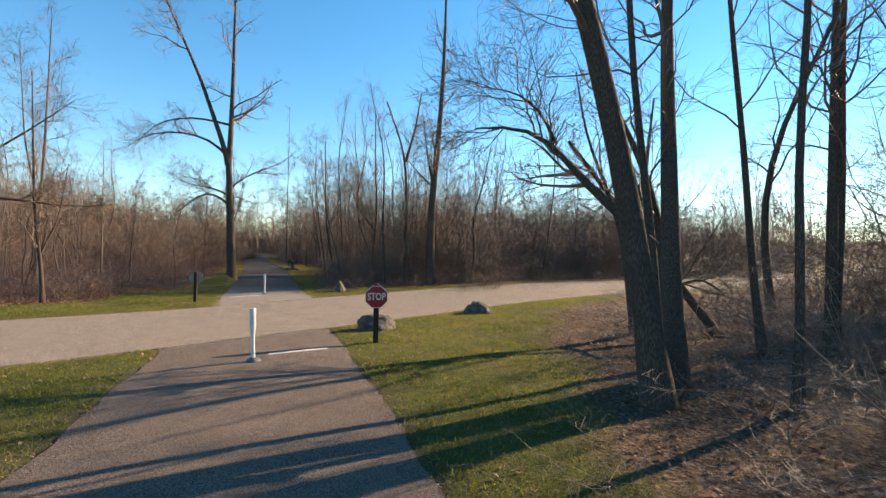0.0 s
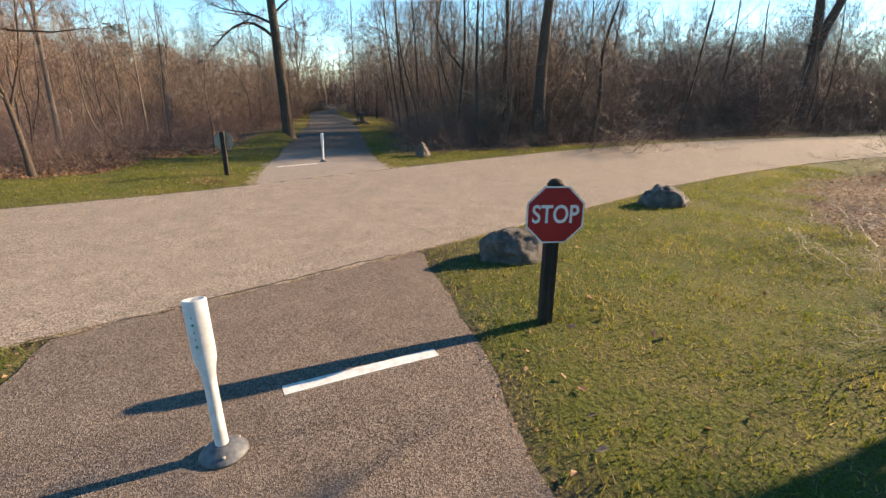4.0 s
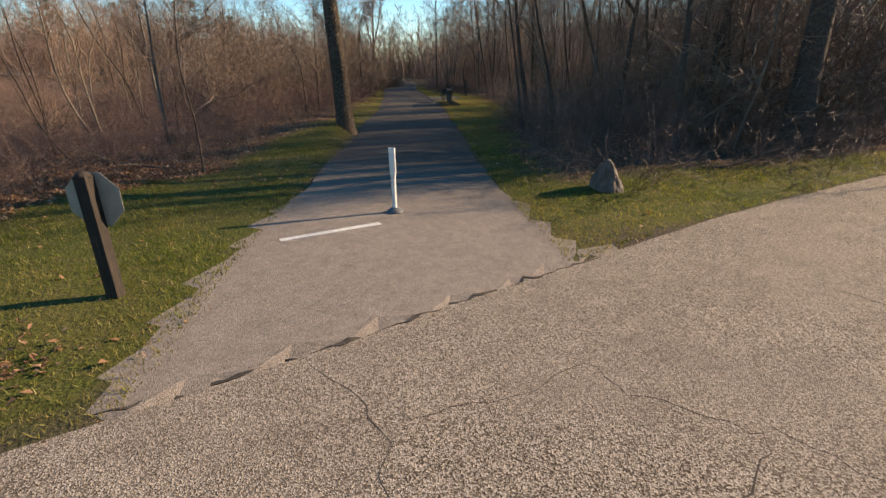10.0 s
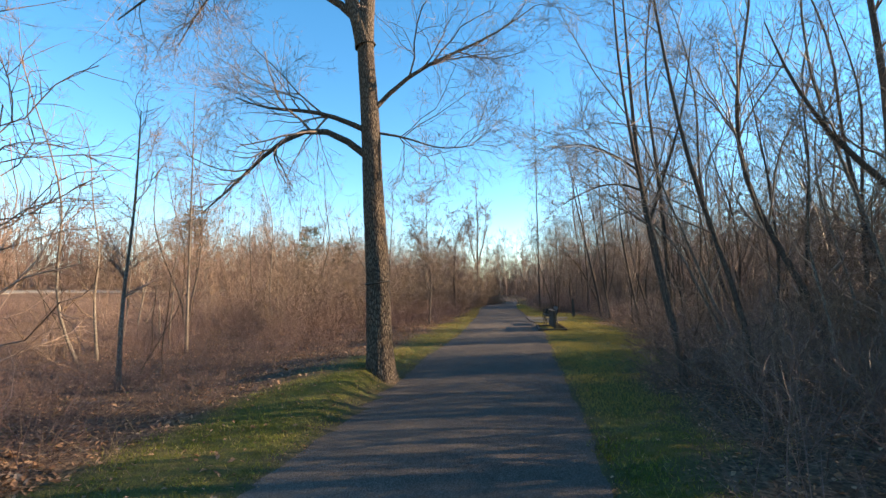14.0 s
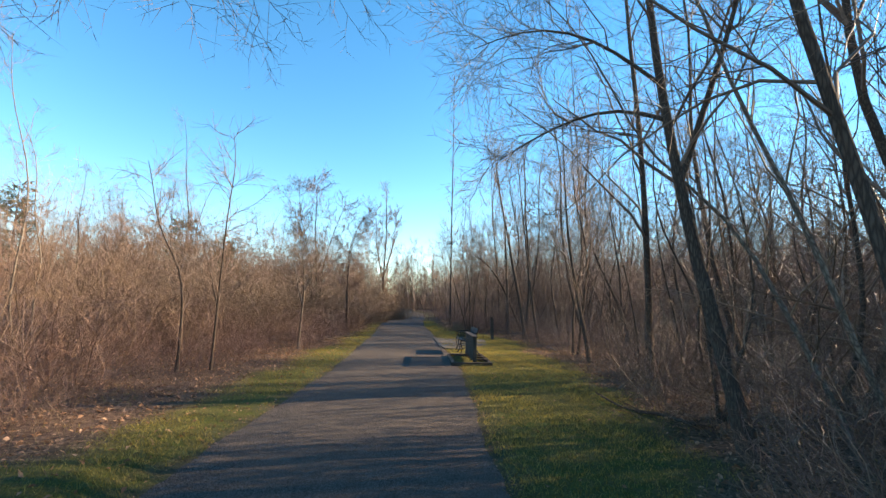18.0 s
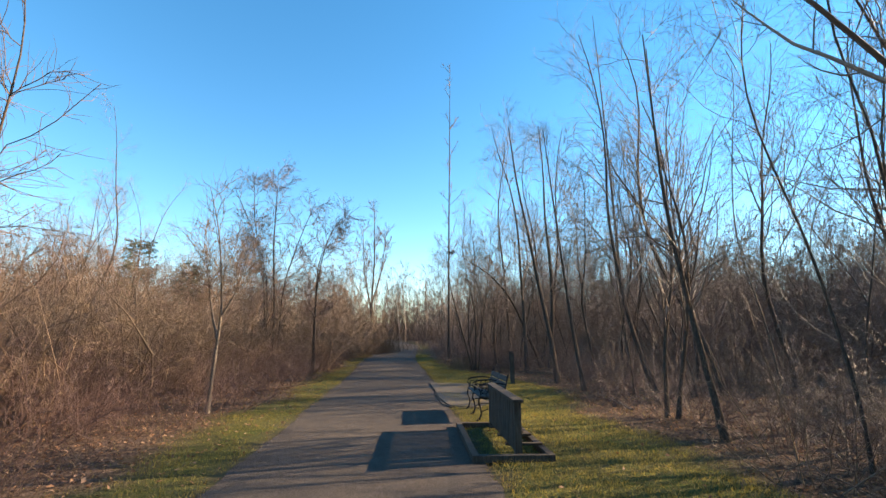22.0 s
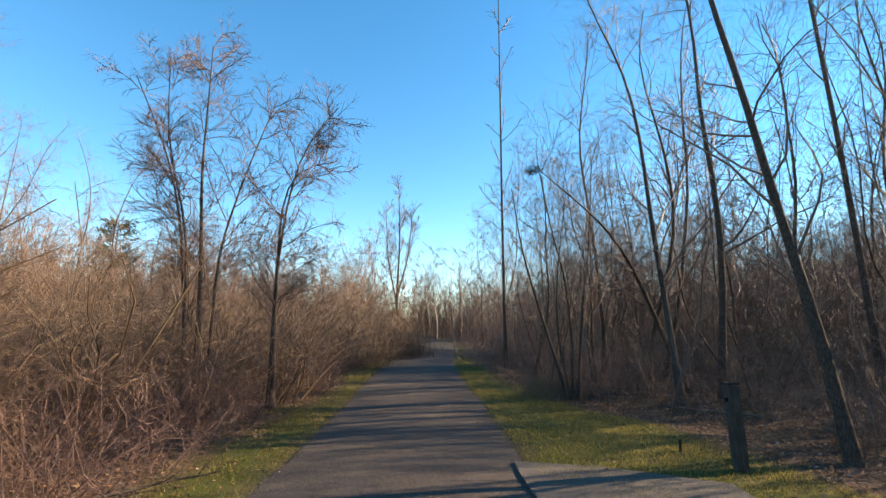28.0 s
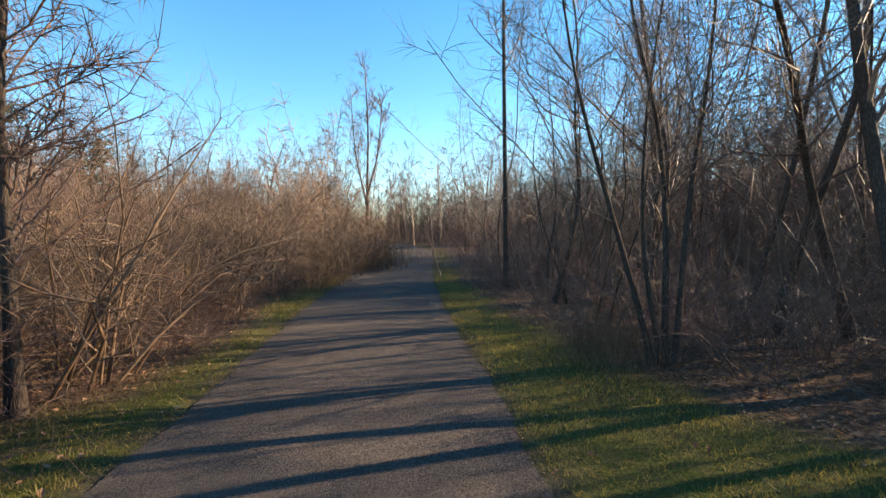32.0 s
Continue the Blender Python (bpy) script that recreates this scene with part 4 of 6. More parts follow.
def stems(label, seed, count, spread, hgt, lean, r0, levels, mat, name="shrub", category="shrub", group="", curve=0.05, wob=0.1, up=0.03):
    """A many-stemmed shrub or clump of canes: stems and twigs."""
    g = np.random.default_rng(seed)
    root = tagged(new(name), label, category, group)
    a = g.uniform(0, 2 * np.pi, count)
    rad = spread * np.sqrt(g.uniform(0, 1, count))
    base = np.stack([rad * np.cos(a), rad * np.sin(a), np.full(count, -0.03)], 1)
    t = np.radians(g.uniform(lean[0], lean[1], count))
    a2 = a + g.normal(0, 0.7, count)
    d = np.stack([np.sin(t) * np.cos(a2), np.sin(t) * np.sin(a2), np.cos(t)], 1)
    P, R = shoot(g, base, d, g.uniform(hgt[0], hgt[1], count), g.uniform(r0 * 0.6, r0, count), 5, up, wob)
    tagged(part_mesh("stem_clump", np_mesh("stem_clump", *tubes(P, R, 4), mat, True), root), kind="stuff")
    sets = []
    for n, (m, span, length, angle, K, upp, wb, thick) in enumerate(levels):
        P, R = grow(g, P, R, m, span, length, angle, K, upp, wb, thick)
        R = np.maximum(R, (0.0024, 0.0016)[n] * (1.2 if hgt[1] > 5 else 1.0))
        sets.append(tubes(P, R, 3, True))
    if sets:
        tagged(part_mesh("branchwork", np_mesh("branchwork", *joined(*sets), mat, False), root), kind="stuff")
    return root


def spread_out(kinds, spots, g, scale=(0.85, 1.15), tilt=4.0):
    """Set copies of the kinds on spots (x, y); the first of each kind is the original."""
    used = set()
    for x, y in spots:
        k = int(g.integers(len(kinds)))
        s = g.uniform(*scale)
        m = pose(x, y, on_ground(x, y), g.normal(0, tilt), g.normal(0, tilt), g.uniform(0, 360)) @ Matrix.Diagonal((s, s, s * g.uniform(0.9, 1.1), 1))
        if k in used:
            copy_thing(kinds[k], m)
        else:
            used.add(k)
            first[kinds[k].name] = m
    for k, ob in enumerate(kinds):
        if k not in used:
            for c in list(ob.children):
                bpy.data.objects.remove(c)
            bpy.data.objects.remove(ob)
        else:
            ob.matrix_basis = first[ob.name]


first = {}


def spots(g, n, box_, keep, gap):
    """Up to n random places in a box that keep() accepts, at least gap apart."""
    out = np.zeros((0, 2))
    c = np.stack([g.uniform(box_[0], box_[1], n * 14), g.uniform(box_[2], box_[3], n * 14)], 1)
    ok = keep(c[:, 0], c[:, 1])
    for p in c[ok]:
        if len(out) >= n:
            break
        if len(out) == 0 or np.min(np.sum((out - p) ** 2, 1)) > gap * gap:
            out = np.concatenate([out, p[None]])
    return out


def lie(x, y):
    v, a, b, r = verge(x, y)
    return v, a, b, r


# the great furrowed tree beside the trail
ox, oy = -11.78, 25.6
oz = on_ground(ox, oy)
oak = tree("tall bare tree with deeply furrowed brown bark beside the trail",
           [([(0.03, 0.12, -0.25), (-0.03, 0.12, 1.5), (-0.1, 0.08, 3.2), (-0.13, 0.03, 4.6), (-0.18, -0.06, 6.2), (-0.1, -0.05, 7.8), (-0.05, 0, 10.8), (0, 0, 15.5), (0.05, 0, 17.5)], 0.25, 0.035),
            ([(-0.18, -0.06, 6.2), (-0.3, -0.17, 6.8), (-0.6, -0.32, 7.9), (-1.5, -0.75, 10.8), (-2.6, -1.2, 13.6), (-3.6, -1.5, 16)], 0.15, 0.025)],
           [(10, (0.45, 0.98), (2.2, 4.0), (40, 75), 7, 0.03, 0.18, 0.45), (8, (0.15, 1.0), (0.8, 1.8), (30, 70), 5, 0.01, 0.24, 0.5), (6, (0.2, 1.0), (0.3, 0.8), (30, 70), 3, 0.0, 0.28, 0.55), (4, (0.2, 1.0), (0.12, 0.35), (30, 70), 2, 0.0, 0.2, 0.7)],
           M_BARK_OAK, M_TWIG, 3, ridge=True, own_sub=11,
           own_limbs=[([(-0.15, 0.0, 4.0), (-0.52, -0.3, 4.44), (-0.93, -0.63, 4.72), (-1.34, -0.91, 4.41), (-1.75, -1.19, 3.98), (-2.16, -1.47, 3.36), (-2.6, -1.75, 2.94)], 0.075, 0.012),
                      ([(-0.14, 0, 4.5), (-0.62, -0.42, 4.78), (-1.13, -0.77, 4.92), (-1.6, -1.05, 4.86), (-2.3, -1.34, 5.2)], 0.06, 0.01),
                      ([(-0.2, 0, 6.6), (-0.6, -0.41, 7.23), (-1.12, -0.76, 7.6), (-1.96, -1.34, 7.65), (-2.8, -1.91, 7.6), (-3.63, -2.48, 7.1), (-3.95, -2.7, 6.6)], 0.085, 0.012),
                      ([(-0.1, 0.03, 4.9), (0.53, 0.36, 5.65), (1.16, 0.79, 6.02), (1.89, 1.29, 6.39), (2.64, 1.8, 7.1)], 0.05, 0.01),
                      ([(-0.1, 0.03, 4.5), (0.51, 0.35, 4.38), (1.02, 0.69, 4.11), (1.6, 1.0, 4.2)], 0.028, 0.006),
                      ([(-0.1, 0, 8.4), (-0.9, -0.3, 8.6), (-2.3, -0.7, 8.7), (-3.8, -1.0, 8.2), (-4.6, -1.2, 7.0)], 0.07, 0.012)])
oak.matrix_basis = pose(ox, oy, oz)
# a dark strap round the great tree's trunk
bm_strap = tubes(np.array([[(0.226 * math.cos(a) - 0.035, 0.226 * math.sin(a) + 0.115, 1.62 + 0.035 * math.sin(a + 0.6)) for a in np.linspace(0, 2 * math.pi, 33)]]), np.full((1, 33), 0.016), 6)
part_mesh("strap", np_mesh("strap", *bm_strap, M_STRAP, True), oak, "dark strap wound round the trunk")

HERO = [(13, (0.28, 0.98), (1.4, 3.4), (30, 65), 7, 0.05, 0.2, 0.38), (9, (0.15, 1.0), (0.6, 1.6), (25, 65), 4, 0.03, 0.25, 0.5), (8, (0.15, 1.0), (0.2, 0.8), (25, 65), 3, 0.01, 0.24, 0.6)]


def hero(x, y, label, trunks, levels, bark_m, twig_m, seed, **more):
    ob = tree(label, trunks, levels, bark_m, twig_m, seed, **more)
    ob.matrix_basis = pose(x, y, on_ground(x, y) - 0.03)
    return ob


# across the road
hero(-0.62, 25.6, "tall slender dark tree at the far road edge", [([(-0.03, 0, 0), (-0.14, 0.05, 3.1), (0.03, 0, 5.5), (0.26, -0.08, 7.9), (0.47, -0.15, 11), (0.52, -0.17, 13.2), (0.6, -0.1, 18)], 0.27, 0.04), ([(0.03, 0, 5.4), (-0.35, 0.1, 7.3), (-0.6, 0.1, 9.4)], 0.08, 0.015)], HERO, M_BARK_GREY, M_TWIG, 11, sides=12)
hero(1.6, 26.5, "crooked thin dark tree at the wood edge", [([(0, 0, 0), (0.3, 0, 2), (0.0, 0, 3.5), (0.6, 0.2, 5.4), (1.1, 0.2, 8)], 0.11, 0.02)], HERO, M_BARK_GREY, M_TWIG, 12)
hero(-2.3, 26.8, "forked pale trunk rising above the thicket", [([(0, 0, 0), (0.2, 0, 4), (0.0, 0, 7.5), (-1.1, 0, 10.5)], 0.13, 0.04), ([(0.05, 0, 7), (0.6, 0, 9), (0.9, 0, 11)], 0.09, 0.03)], HERO[1:], M_BARK_GREY, M_TWIG, 13)
# the group of trunks beside the footpath
hero(2.75, 5.6, "cluster of dark trunks rising from leaf litter", [
    ([(-0.19, -0.19, 0), (-0.32, -0.15, 1.0), (-0.47, -0.16, 2), (-0.7, -0.23, 3), (-1.03, -0.4, 4), (-1.76, -0.77, 6), (-2.3, -1.0, 9), (-2.6, -1.0, 13)], 0.165, 0.04),
    ([(0.39, 0.6, 0), (0.49, 0.88, 1), (0.56, 1.13, 2), (0.69, 1.44, 3), (0.83, 1.79, 4), (1.03, 2.34, 6), (1.2, 2.6, 9), (1.3, 2.6, 13)], 0.16, 0.04),
    ([(0.1, 0.35, 0), (0.1, 0.5, 1), (0.05, 0.6, 2.2), (-0.2, 0.7, 4.2), (-0.3, 0.8, 7), (-0.4, 0.8, 11)], 0.07, 0.02)],
     HERO, M_BARK_GREY, M_TWIG, 14, sides=16, own_sub=10, own_limbs=[([(0.05, 0.5, 1.9), (-0.23, 0.56, 2.22), (-0.64, 0.69, 2.56), (-0.94, 0.79, 2.9), (-1.2, 0.88, 3.35), (-1.46, 0.96, 3.61), (-1.76, 1.06, 3.65), (-2.3, 1.2, 3.62)], 0.085, 0.012),
                ([(-1.2, 0.88, 3.35), (-1.35, 0.9, 3.75), (-1.7, 1.0, 4.1), (-2.2, 1.1, 4.2)], 0.03, 0.006)])
hero(7.0, 8.3, "twin grey trunks behind thorny shrubs", [([(0, 0, 0), (0.0, 0, 3), (0.1, 0.1, 6), (0.2, 0.1, 12)], 0.11, 0.02), ([(0.2, 0.2, 0), (0.35, 0.2, 3), (0.3, 0.2, 6), (0.6, 0.2, 11)], 0.1, 0.02)], HERO, M_BARK_GREY, M_TWIG, 44)
hero(6.2, 10.2, "long leaning trunk fallen against another tree", [([(0, 0, 0), (-1.2, 0.2, 1.6), (-2.4, 0.2, 3.1), (-3.4, 0.2, 4.4)], 0.12, 0.04)], HERO, M_BARK_GREY, M_TWIG, 45)
hero(3.45, 7.1, "leaning thin dark trunk in the leaf litter", [([(0, 0, 0), (0.1, 0.2, 1.4), (-0.1, 0.3, 3), (-0.9, 0.8, 5), (-1.6, 1.2, 7.5)], 0.085, 0.02)], HERO, M_BARK_GREY, M_TWIG, 15)
hero(4.22, 10.1, "small crooked tree at the edge of the leaf litter", [([(0, 0, 0), (-0.12, 0.04, 1.06), (-0.3, 0.1, 2.54), (-0.72, 0.24, 3.69), (-1.03, 0.34, 4.53), (-1.25, 0.4, 6)], 0.09, 0.015), ([(-0.07, 0.02, 0.85), (0.33, -0.11, 0.95), (0.73, -0.24, 1.18), (1.23, -0.4, 1.4), (1.6, -0.51, 1.1)], 0.055, 0.015)], HERO, M_BARK_GREY, M_TWIG, 16)
hero(4.1, 5.3, "dark trunk among thorny shrubs", [([(0, 0, 0), (0.15, 0.1, 1.5), (0.05, 0.2, 3), (0.3, 0.2, 5), (0.1, 0.3, 9), (0.2, 0.3, 12)], 0.06, 0.015)], HERO, M_BARK_GREY, M_TWIG, 17, sides=12)
hero(5.6, 8.0, "slender trunk behind thorny shrubs", [([(0, 0, 0), (-0.2, 0.1, 1.5), (-0.25, 0.1, 3), (-0.65, 0.2, 7), (-0.4, 0.3, 12)], 0.075, 0.015)], HERO, M_BARK_GREY, M_TWIG, 18)
hero(14.5, 36.0, "large many-limbed tree standing far behind the road", [([(0, 0, 0), (0, 0, 5), (-0.5, 0, 9), (-1.5, 0, 14)], 0.4, 0.08), ([(0, 0, 4.5), (1.2, 0, 8), (1.8, 0, 14)], 0.3, 0.06)], HERO, M_BARK_GREY, M_TWIG, 19, sides=10)
# beside the trail
hero(-7.6, 29.8, "leaning tree with long bare limbs arching over the trail", [([(0.5, 0.49, 0), (0.33, 0.55, 1), (0.12, 0.6, 2), (-0.03, 0.6, 3), (-0.15, 0.66, 4), (-0.25, 0.8, 5.2), (-0.35, 0.9, 9)], 0.095, 0.02)],
     HERO, M_BARK_GREY, M_TWIG, 21, sides=12, own_sub=12, own_limbs=[([(-0.15, 0.66, 3.9), (-0.7, 0.9, 4.25), (-1.5, 1.2, 4.2), (-2.4, 1.5, 3.85)], 0.03, 0.006), ([(-0.02, 0.6, 3.1), (0.35, 0.7, 4.2), (0.8, 0.8, 5.5), (1.1, 0.9, 7.5)], 0.045, 0.01), ([(-0.2, 0.7, 4.4), (-0.9, 0.5, 5.0), (-1.7, 0.4, 5.3), (-2.5, 0.4, 5.1)], 0.028, 0.006)])
hero(-6.9, 27.4, "leaning dark sapling with ascending branches", [([(0, 0, 0), (-0.15, 0, 1.5), (-0.55, 0.1, 3.6), (-0.8, 0.2, 6), (-0.8, 0.2, 8.5)], 0.05, 0.012)], HERO, M_BARK_GREY, M_TWIG, 22)
hero(-6.0, 26.9, "leaning dark sapling in dense brush", [([(0.05, 0, 0), (-0.04, -0.02, 1.2), (-0.31, -0.21, 2.2), (-0.58, -0.39, 3.25), (-0.73, -0.5, 4.25), (-0.88, -0.6, 5.5), (-1.05, -0.7, 7.5)], 0.05, 0.012)], HERO, M_BARK_GREY, M_TWIG, 23)
hero(-4.2, 27.8, "dark upright trunk at the wood edge", [([(-0.1, 0, 0), (-0.07, -0.04, 0.9), (0.09, 0.06, 2.75), (0.2, 0.15, 4.6), (0.06, 0.04, 6), (0, 0, 10)], 0.085, 0.02)], HERO, M_BARK_GREY, M_TWIG, 24, own_limbs=[([(0.1, 0.06, 3.0), (-0.5, -0.2, 3.7), (-1.0, -0.5, 4.6), (-1.3, -0.7, 5.6)], 0.05, 0.01)], own_sub=8)
hero(-9.2, 38.2, "slender dark sapling at the wood edge", [([(0.25, 0, 0), (0.0, 0, 1.5), (-0.3, 0, 3.6), (-0.4, 0.1, 7)], 0.06, 0.012)], HERO, M_BARK_GREY, M_TWIG, 25)
hero(-11.5, 43.9, "slender dark sapling at the wood edge", [([(0.35, 0, 0), (0.1, 0, 1.8), (-0.1, 0, 3.8), (-0.5, 0.1, 8)], 0.06, 0.012)], HERO, M_BARK_GREY, M_TWIG, 26)
hero(-12.07, 46.05, "leaning bare tree with reddish-brown bark", [([(0.02, 0, 0), (-0.05, -0.02, 0.62), (-0.13, -0.05, 1.45), (-0.29, -0.12, 2.33), (-0.51, -0.21, 3.42), (-0.62, -0.25, 4.32), (-0.8, -0.33, 5.44), (-1.04, -0.42, 6.45), (-1.3, -0.5, 9)], 0.085, 0.02)], HERO, M_BARK_GREY, M_TWIG, 27, sides=12)
hero(-12.8, 50.75, "dark crooked trunk standing in leaf litter", [([(0.05, -0.02, 0), (0.11, -0.03, 1), (0.2, -0.09, 2), (0.36, -0.28, 3), (0.24, -0.43, 4), (0.3, -0.5, 5.2), (0.05, -0.6, 6.6), (0.2, -0.6, 8), (0.0, -0.6, 11)], 0.1, 0.02)], HERO, M_BARK_GREY, M_TWIG, 28, sides=12)
hero(-13.7, 52.5, "leaning grey trunk arching towards the trail", [([(0.43, -0.38, 0), (0.08, -0.7, 1), (-0.28, -0.95, 2), (-0.6, -1.6, 3), (-1.2, -2.8, 4), (-2.4, -5.2, 4.85)], 0.085, 0.006)], HERO, M_BARK_GREY, M_TWIG, 29)
hero(-15.94, 50.2, "clump of dark stems beside dry grass", [([(-0.1, -0.04, 0), (-0.4, -0.14, 1.25), (-0.56, -0.2, 1.81), (-0.81, -0.29, 2.77), (-1.03, -0.37, 3.72), (-1.2, -0.41, 5.2)], 0.045, 0.01), ([(0.03, 0.01, 0), (0.06, 0.02, 1.79), (-0.04, -0.01, 3.17), (-0.29, -0.1, 3.98), (-0.5, -0.16, 5.6)], 0.05, 0.01), ([(0.15, 0.05, 0), (0.3, 0.1, 2.0), (0.55, 0.2, 3.5), (0.75, 0.3, 6)], 0.045, 0.01), ([(0, -0.1, 0), (-0.25, -0.2, 1.4), (-0.2, -0.2, 3), (0.1, -0.1, 5)], 0.035, 0.008)], HERO, M_BARK_GREY, M_TWIG, 30)
hero(-19.2, 56.6, "very tall slender pole-like tree above the wood", [([(0, 0, 0), (0, 0, 6), (0.05, 0, 12), (0.1, 0, 19)], 0.075, 0.012)], [(22, (0.3, 0.99), (0.8, 1.9), (25, 50), 5, 0.08, 0.1, 0.4), (5, (0.2, 1.0), (0.3, 0.8), (25, 55), 4, 0.05, 0.15, 0.6)], M_BARK_GREY, M_TWIG_RED, 31, fine=2.5)
hero(-9.6, 51.5, "tall slender pole-like tree in the wood", [([(0, 0, 0), (-0.1, 0, 6), (-0.3, 0, 12), (-0.5, 0, 17)], 0.09, 0.012)], [(16, (0.3, 0.99), (0.8, 2.2), (25, 50), 5, 0.08, 0.1, 0.4), (6, (0.2, 1.0), (0.3, 0.8), (25, 55), 4, 0.05, 0.15, 0.6)], M_BARK_GREY, M_TWIG, 33)
hero(-38.5, 84, "bushy-crowned tree rising beside the far trail", [([(0, 0, 0), (0, 0, 6), (0.3, 0, 11), (0, 0, 18)], 0.2, 0.03), ([(0, 0, 4), (-1.2, 0, 9), (-1.6, 0, 15)], 0.12, 0.02), ([(0, 0, 5), (1.3, 0, 9), (1.8, 0, 14)], 0.12, 0.02)], [(16, (0.25, 0.98), (1.5, 3.2), (20, 45), 6, 0.1, 0.1, 0.4), (8, (0.2, 1.0), (0.8, 1.8), (20, 50), 4, 0.06, 0.15, 0.6), (4, (0.2, 1.0), (0.4, 0.9), (20, 50), 3, 0.05, 0.15, 0.8)], M_BARK_GREY, M_TWIG_RED, 32, fine=4.0)
PINK = [(24, (0.22, 0.98), (0.9, 2.2), (25, 65), 6, 0.03, 0.24, 0.4), (11, (0.12, 1.0), (0.4, 1.1), (25, 70), 4, 0.0, 0.28, 0.5), (8, (0.2, 1.0), (0.15, 0.5), (25, 70), 2, 0.0, 0.22, 0.7)]
hero(-23.3, 46.0, "pinkish fine-twigged tree rising out of a dense bush", [([(0, 0, 0), (-0.1, 0, 3), (-0.3, -0.1, 5.4), (-0.25, -0.1, 7.1), (-0.28, -0.1, 8.6)], 0.07, 0.01), ([(-0.2, 0, 0), (-0.6, -0.2, 4), (-0.99, -0.4, 5.7), (-1.93, -0.78, 7.8)], 0.055, 0.01), ([(0, 0.3, 0), (0.0, 0.3, 3.5), (0.5, 0.5, 5.5), (1.2, 0.6, 7.2)], 0.05, 0.01), ([(-0.1, -0.2, 0), (-0.3, -0.3, 4), (-1.0, -0.5, 6), (-1.2, -0.5, 8.3)], 0.045, 0.01)], PINK, M_BARK_GREY, M_TWIG_RED, 34, fine=1.7)
hero(-21.8, 46.7, "fine-twigged tree leaning towards the trail", [([(0, 0, 0), (-0.1, 0, 3), (-0.05, 0, 4.9), (0.28, 0.12, 5.6), (1.03, 0.42, 5.6)], 0.06, 0.01), ([(-0.1, 0, 0), (-0.1, 0, 3.2), (0.1, 0.1, 5.2), (0.5, 0.2, 6.3), (1.2, 0.3, 6.9)], 0.055, 0.01)], PINK, M_BARK_GREY, M_TWIG_RED, 35, fine=1.7)
hero(-17.5, 32.3, "thin crooked sapling leaning over the brush", [([(0.1, 0, 0), (0.12, 0.04, 1), (0.03, 0.01, 2.33), (-0.32, -0.1, 2.75), (-0.65, -0.2, 3.39), (-0.8, -0.24, 4.28), (-0.97, -0.29, 4.84)], 0.04, 0.006)], PINK[:2], M_BARK_GREY, M_TWIG, 36)
hero(-17.0, 33.0, "thin sapling with drooping whip-like shoots", [([(-0.15, 0, 0), (-0.11, 0, 1), (-0.03, 0, 2.95), (0.04, 0, 4.0), (0.17, 0.05, 5.08), (0.02, 0, 5.7)], 0.035, 0.006), ([(-0.1, 0, 1.5), (-0.5, 0, 2.6), (-1.0, 0, 3.6)], 0.022, 0.005)], PINK[:2], M_BARK_GREY, M_TWIG, 37)
hero(-18.3, 37.7, "forked pale sapling in dry grass", [([(0.04, 0, 0), (0.06, 0.02, 0.5), (0.11, 0.04, 1.54), (0.17, 0.06, 2.11), (0.05, 0.02, 3.03), (-0.06, -0.02, 3.92), (-0.32, -0.11, 4.8)], 0.045, 0.006), ([(0.11, 0.04, 1.5), (-0.05, 0, 2.0), (-0.2, 0, 2.6), (-0.3, -0.1, 3.4)], 0.028, 0.006), ([(0.16, 0.06, 2.0), (0.4, 0.15, 2.5), (0.6, 0.2, 3.3)], 0.025, 0.006)], PINK[:2], M_BARK_PALE, M_TWIG_TAN, 38)
hero(-15.7, 23.2, "slender pale sapling at the edge of the brush", [([(0, 0, 0), (0.0, 0, 1.5), (0.1, 0.1, 3.4), (0.15, 0.1, 5.2)], 0.05, 0.01)], PINK[:2], M_BARK_PALE, M_TWIG, 39)
hero(-19.9, 26.9, "straight slim pale tree in the brush", [([(0, 0, 0), (0, 0, 4), (0, 0, 8)], 0.05, 0.01)], PINK[:2], M_BARK_PALE, M_TWIG_TAN, 40)
hero(-11.8, 20.3, "thin crooked sapling in the bramble", [([(0, 0, 0), (0.05, 0, 0.9), (-0.1, 0, 2.0), (0.2, 0, 3.4)], 0.022, 0.006)], PINK[:2], M_BARK_GREY, M_TWIG, 41)
hero(-18.2, 20.6, "tall pale sunlit tree with many limbs", [([(0, 0, 0), (0.1, 0, 3), (0.3, 0, 6), (0.5, 0, 12)], 0.1, 0.02), ([(0.15, 0, 3.5), (-0.6, 0, 6.5), (-0.9, 0, 11)], 0.05, 0.012)], HERO, M_BARK_PALE, M_TWIG_TAN, 42, sides=12)
hero(-12.9, 14.9, "slim sunlit tree with crooked branches in the bramble", [([(0, 0, 0), (-0.05, 0, 1.2), (-0.2, -0.1, 2.6), (-0.3, -0.1, 4.4), (-0.5, 0, 7.5)], 0.07, 0.015), ([(-0.1, 0, 1.6), (0.3, 0.2, 2.8), (0.5, 0.3, 4.6)], 0.035, 0.01)], PINK, M_BARK_GREY, M_TWIG, 43, fine=0.8)
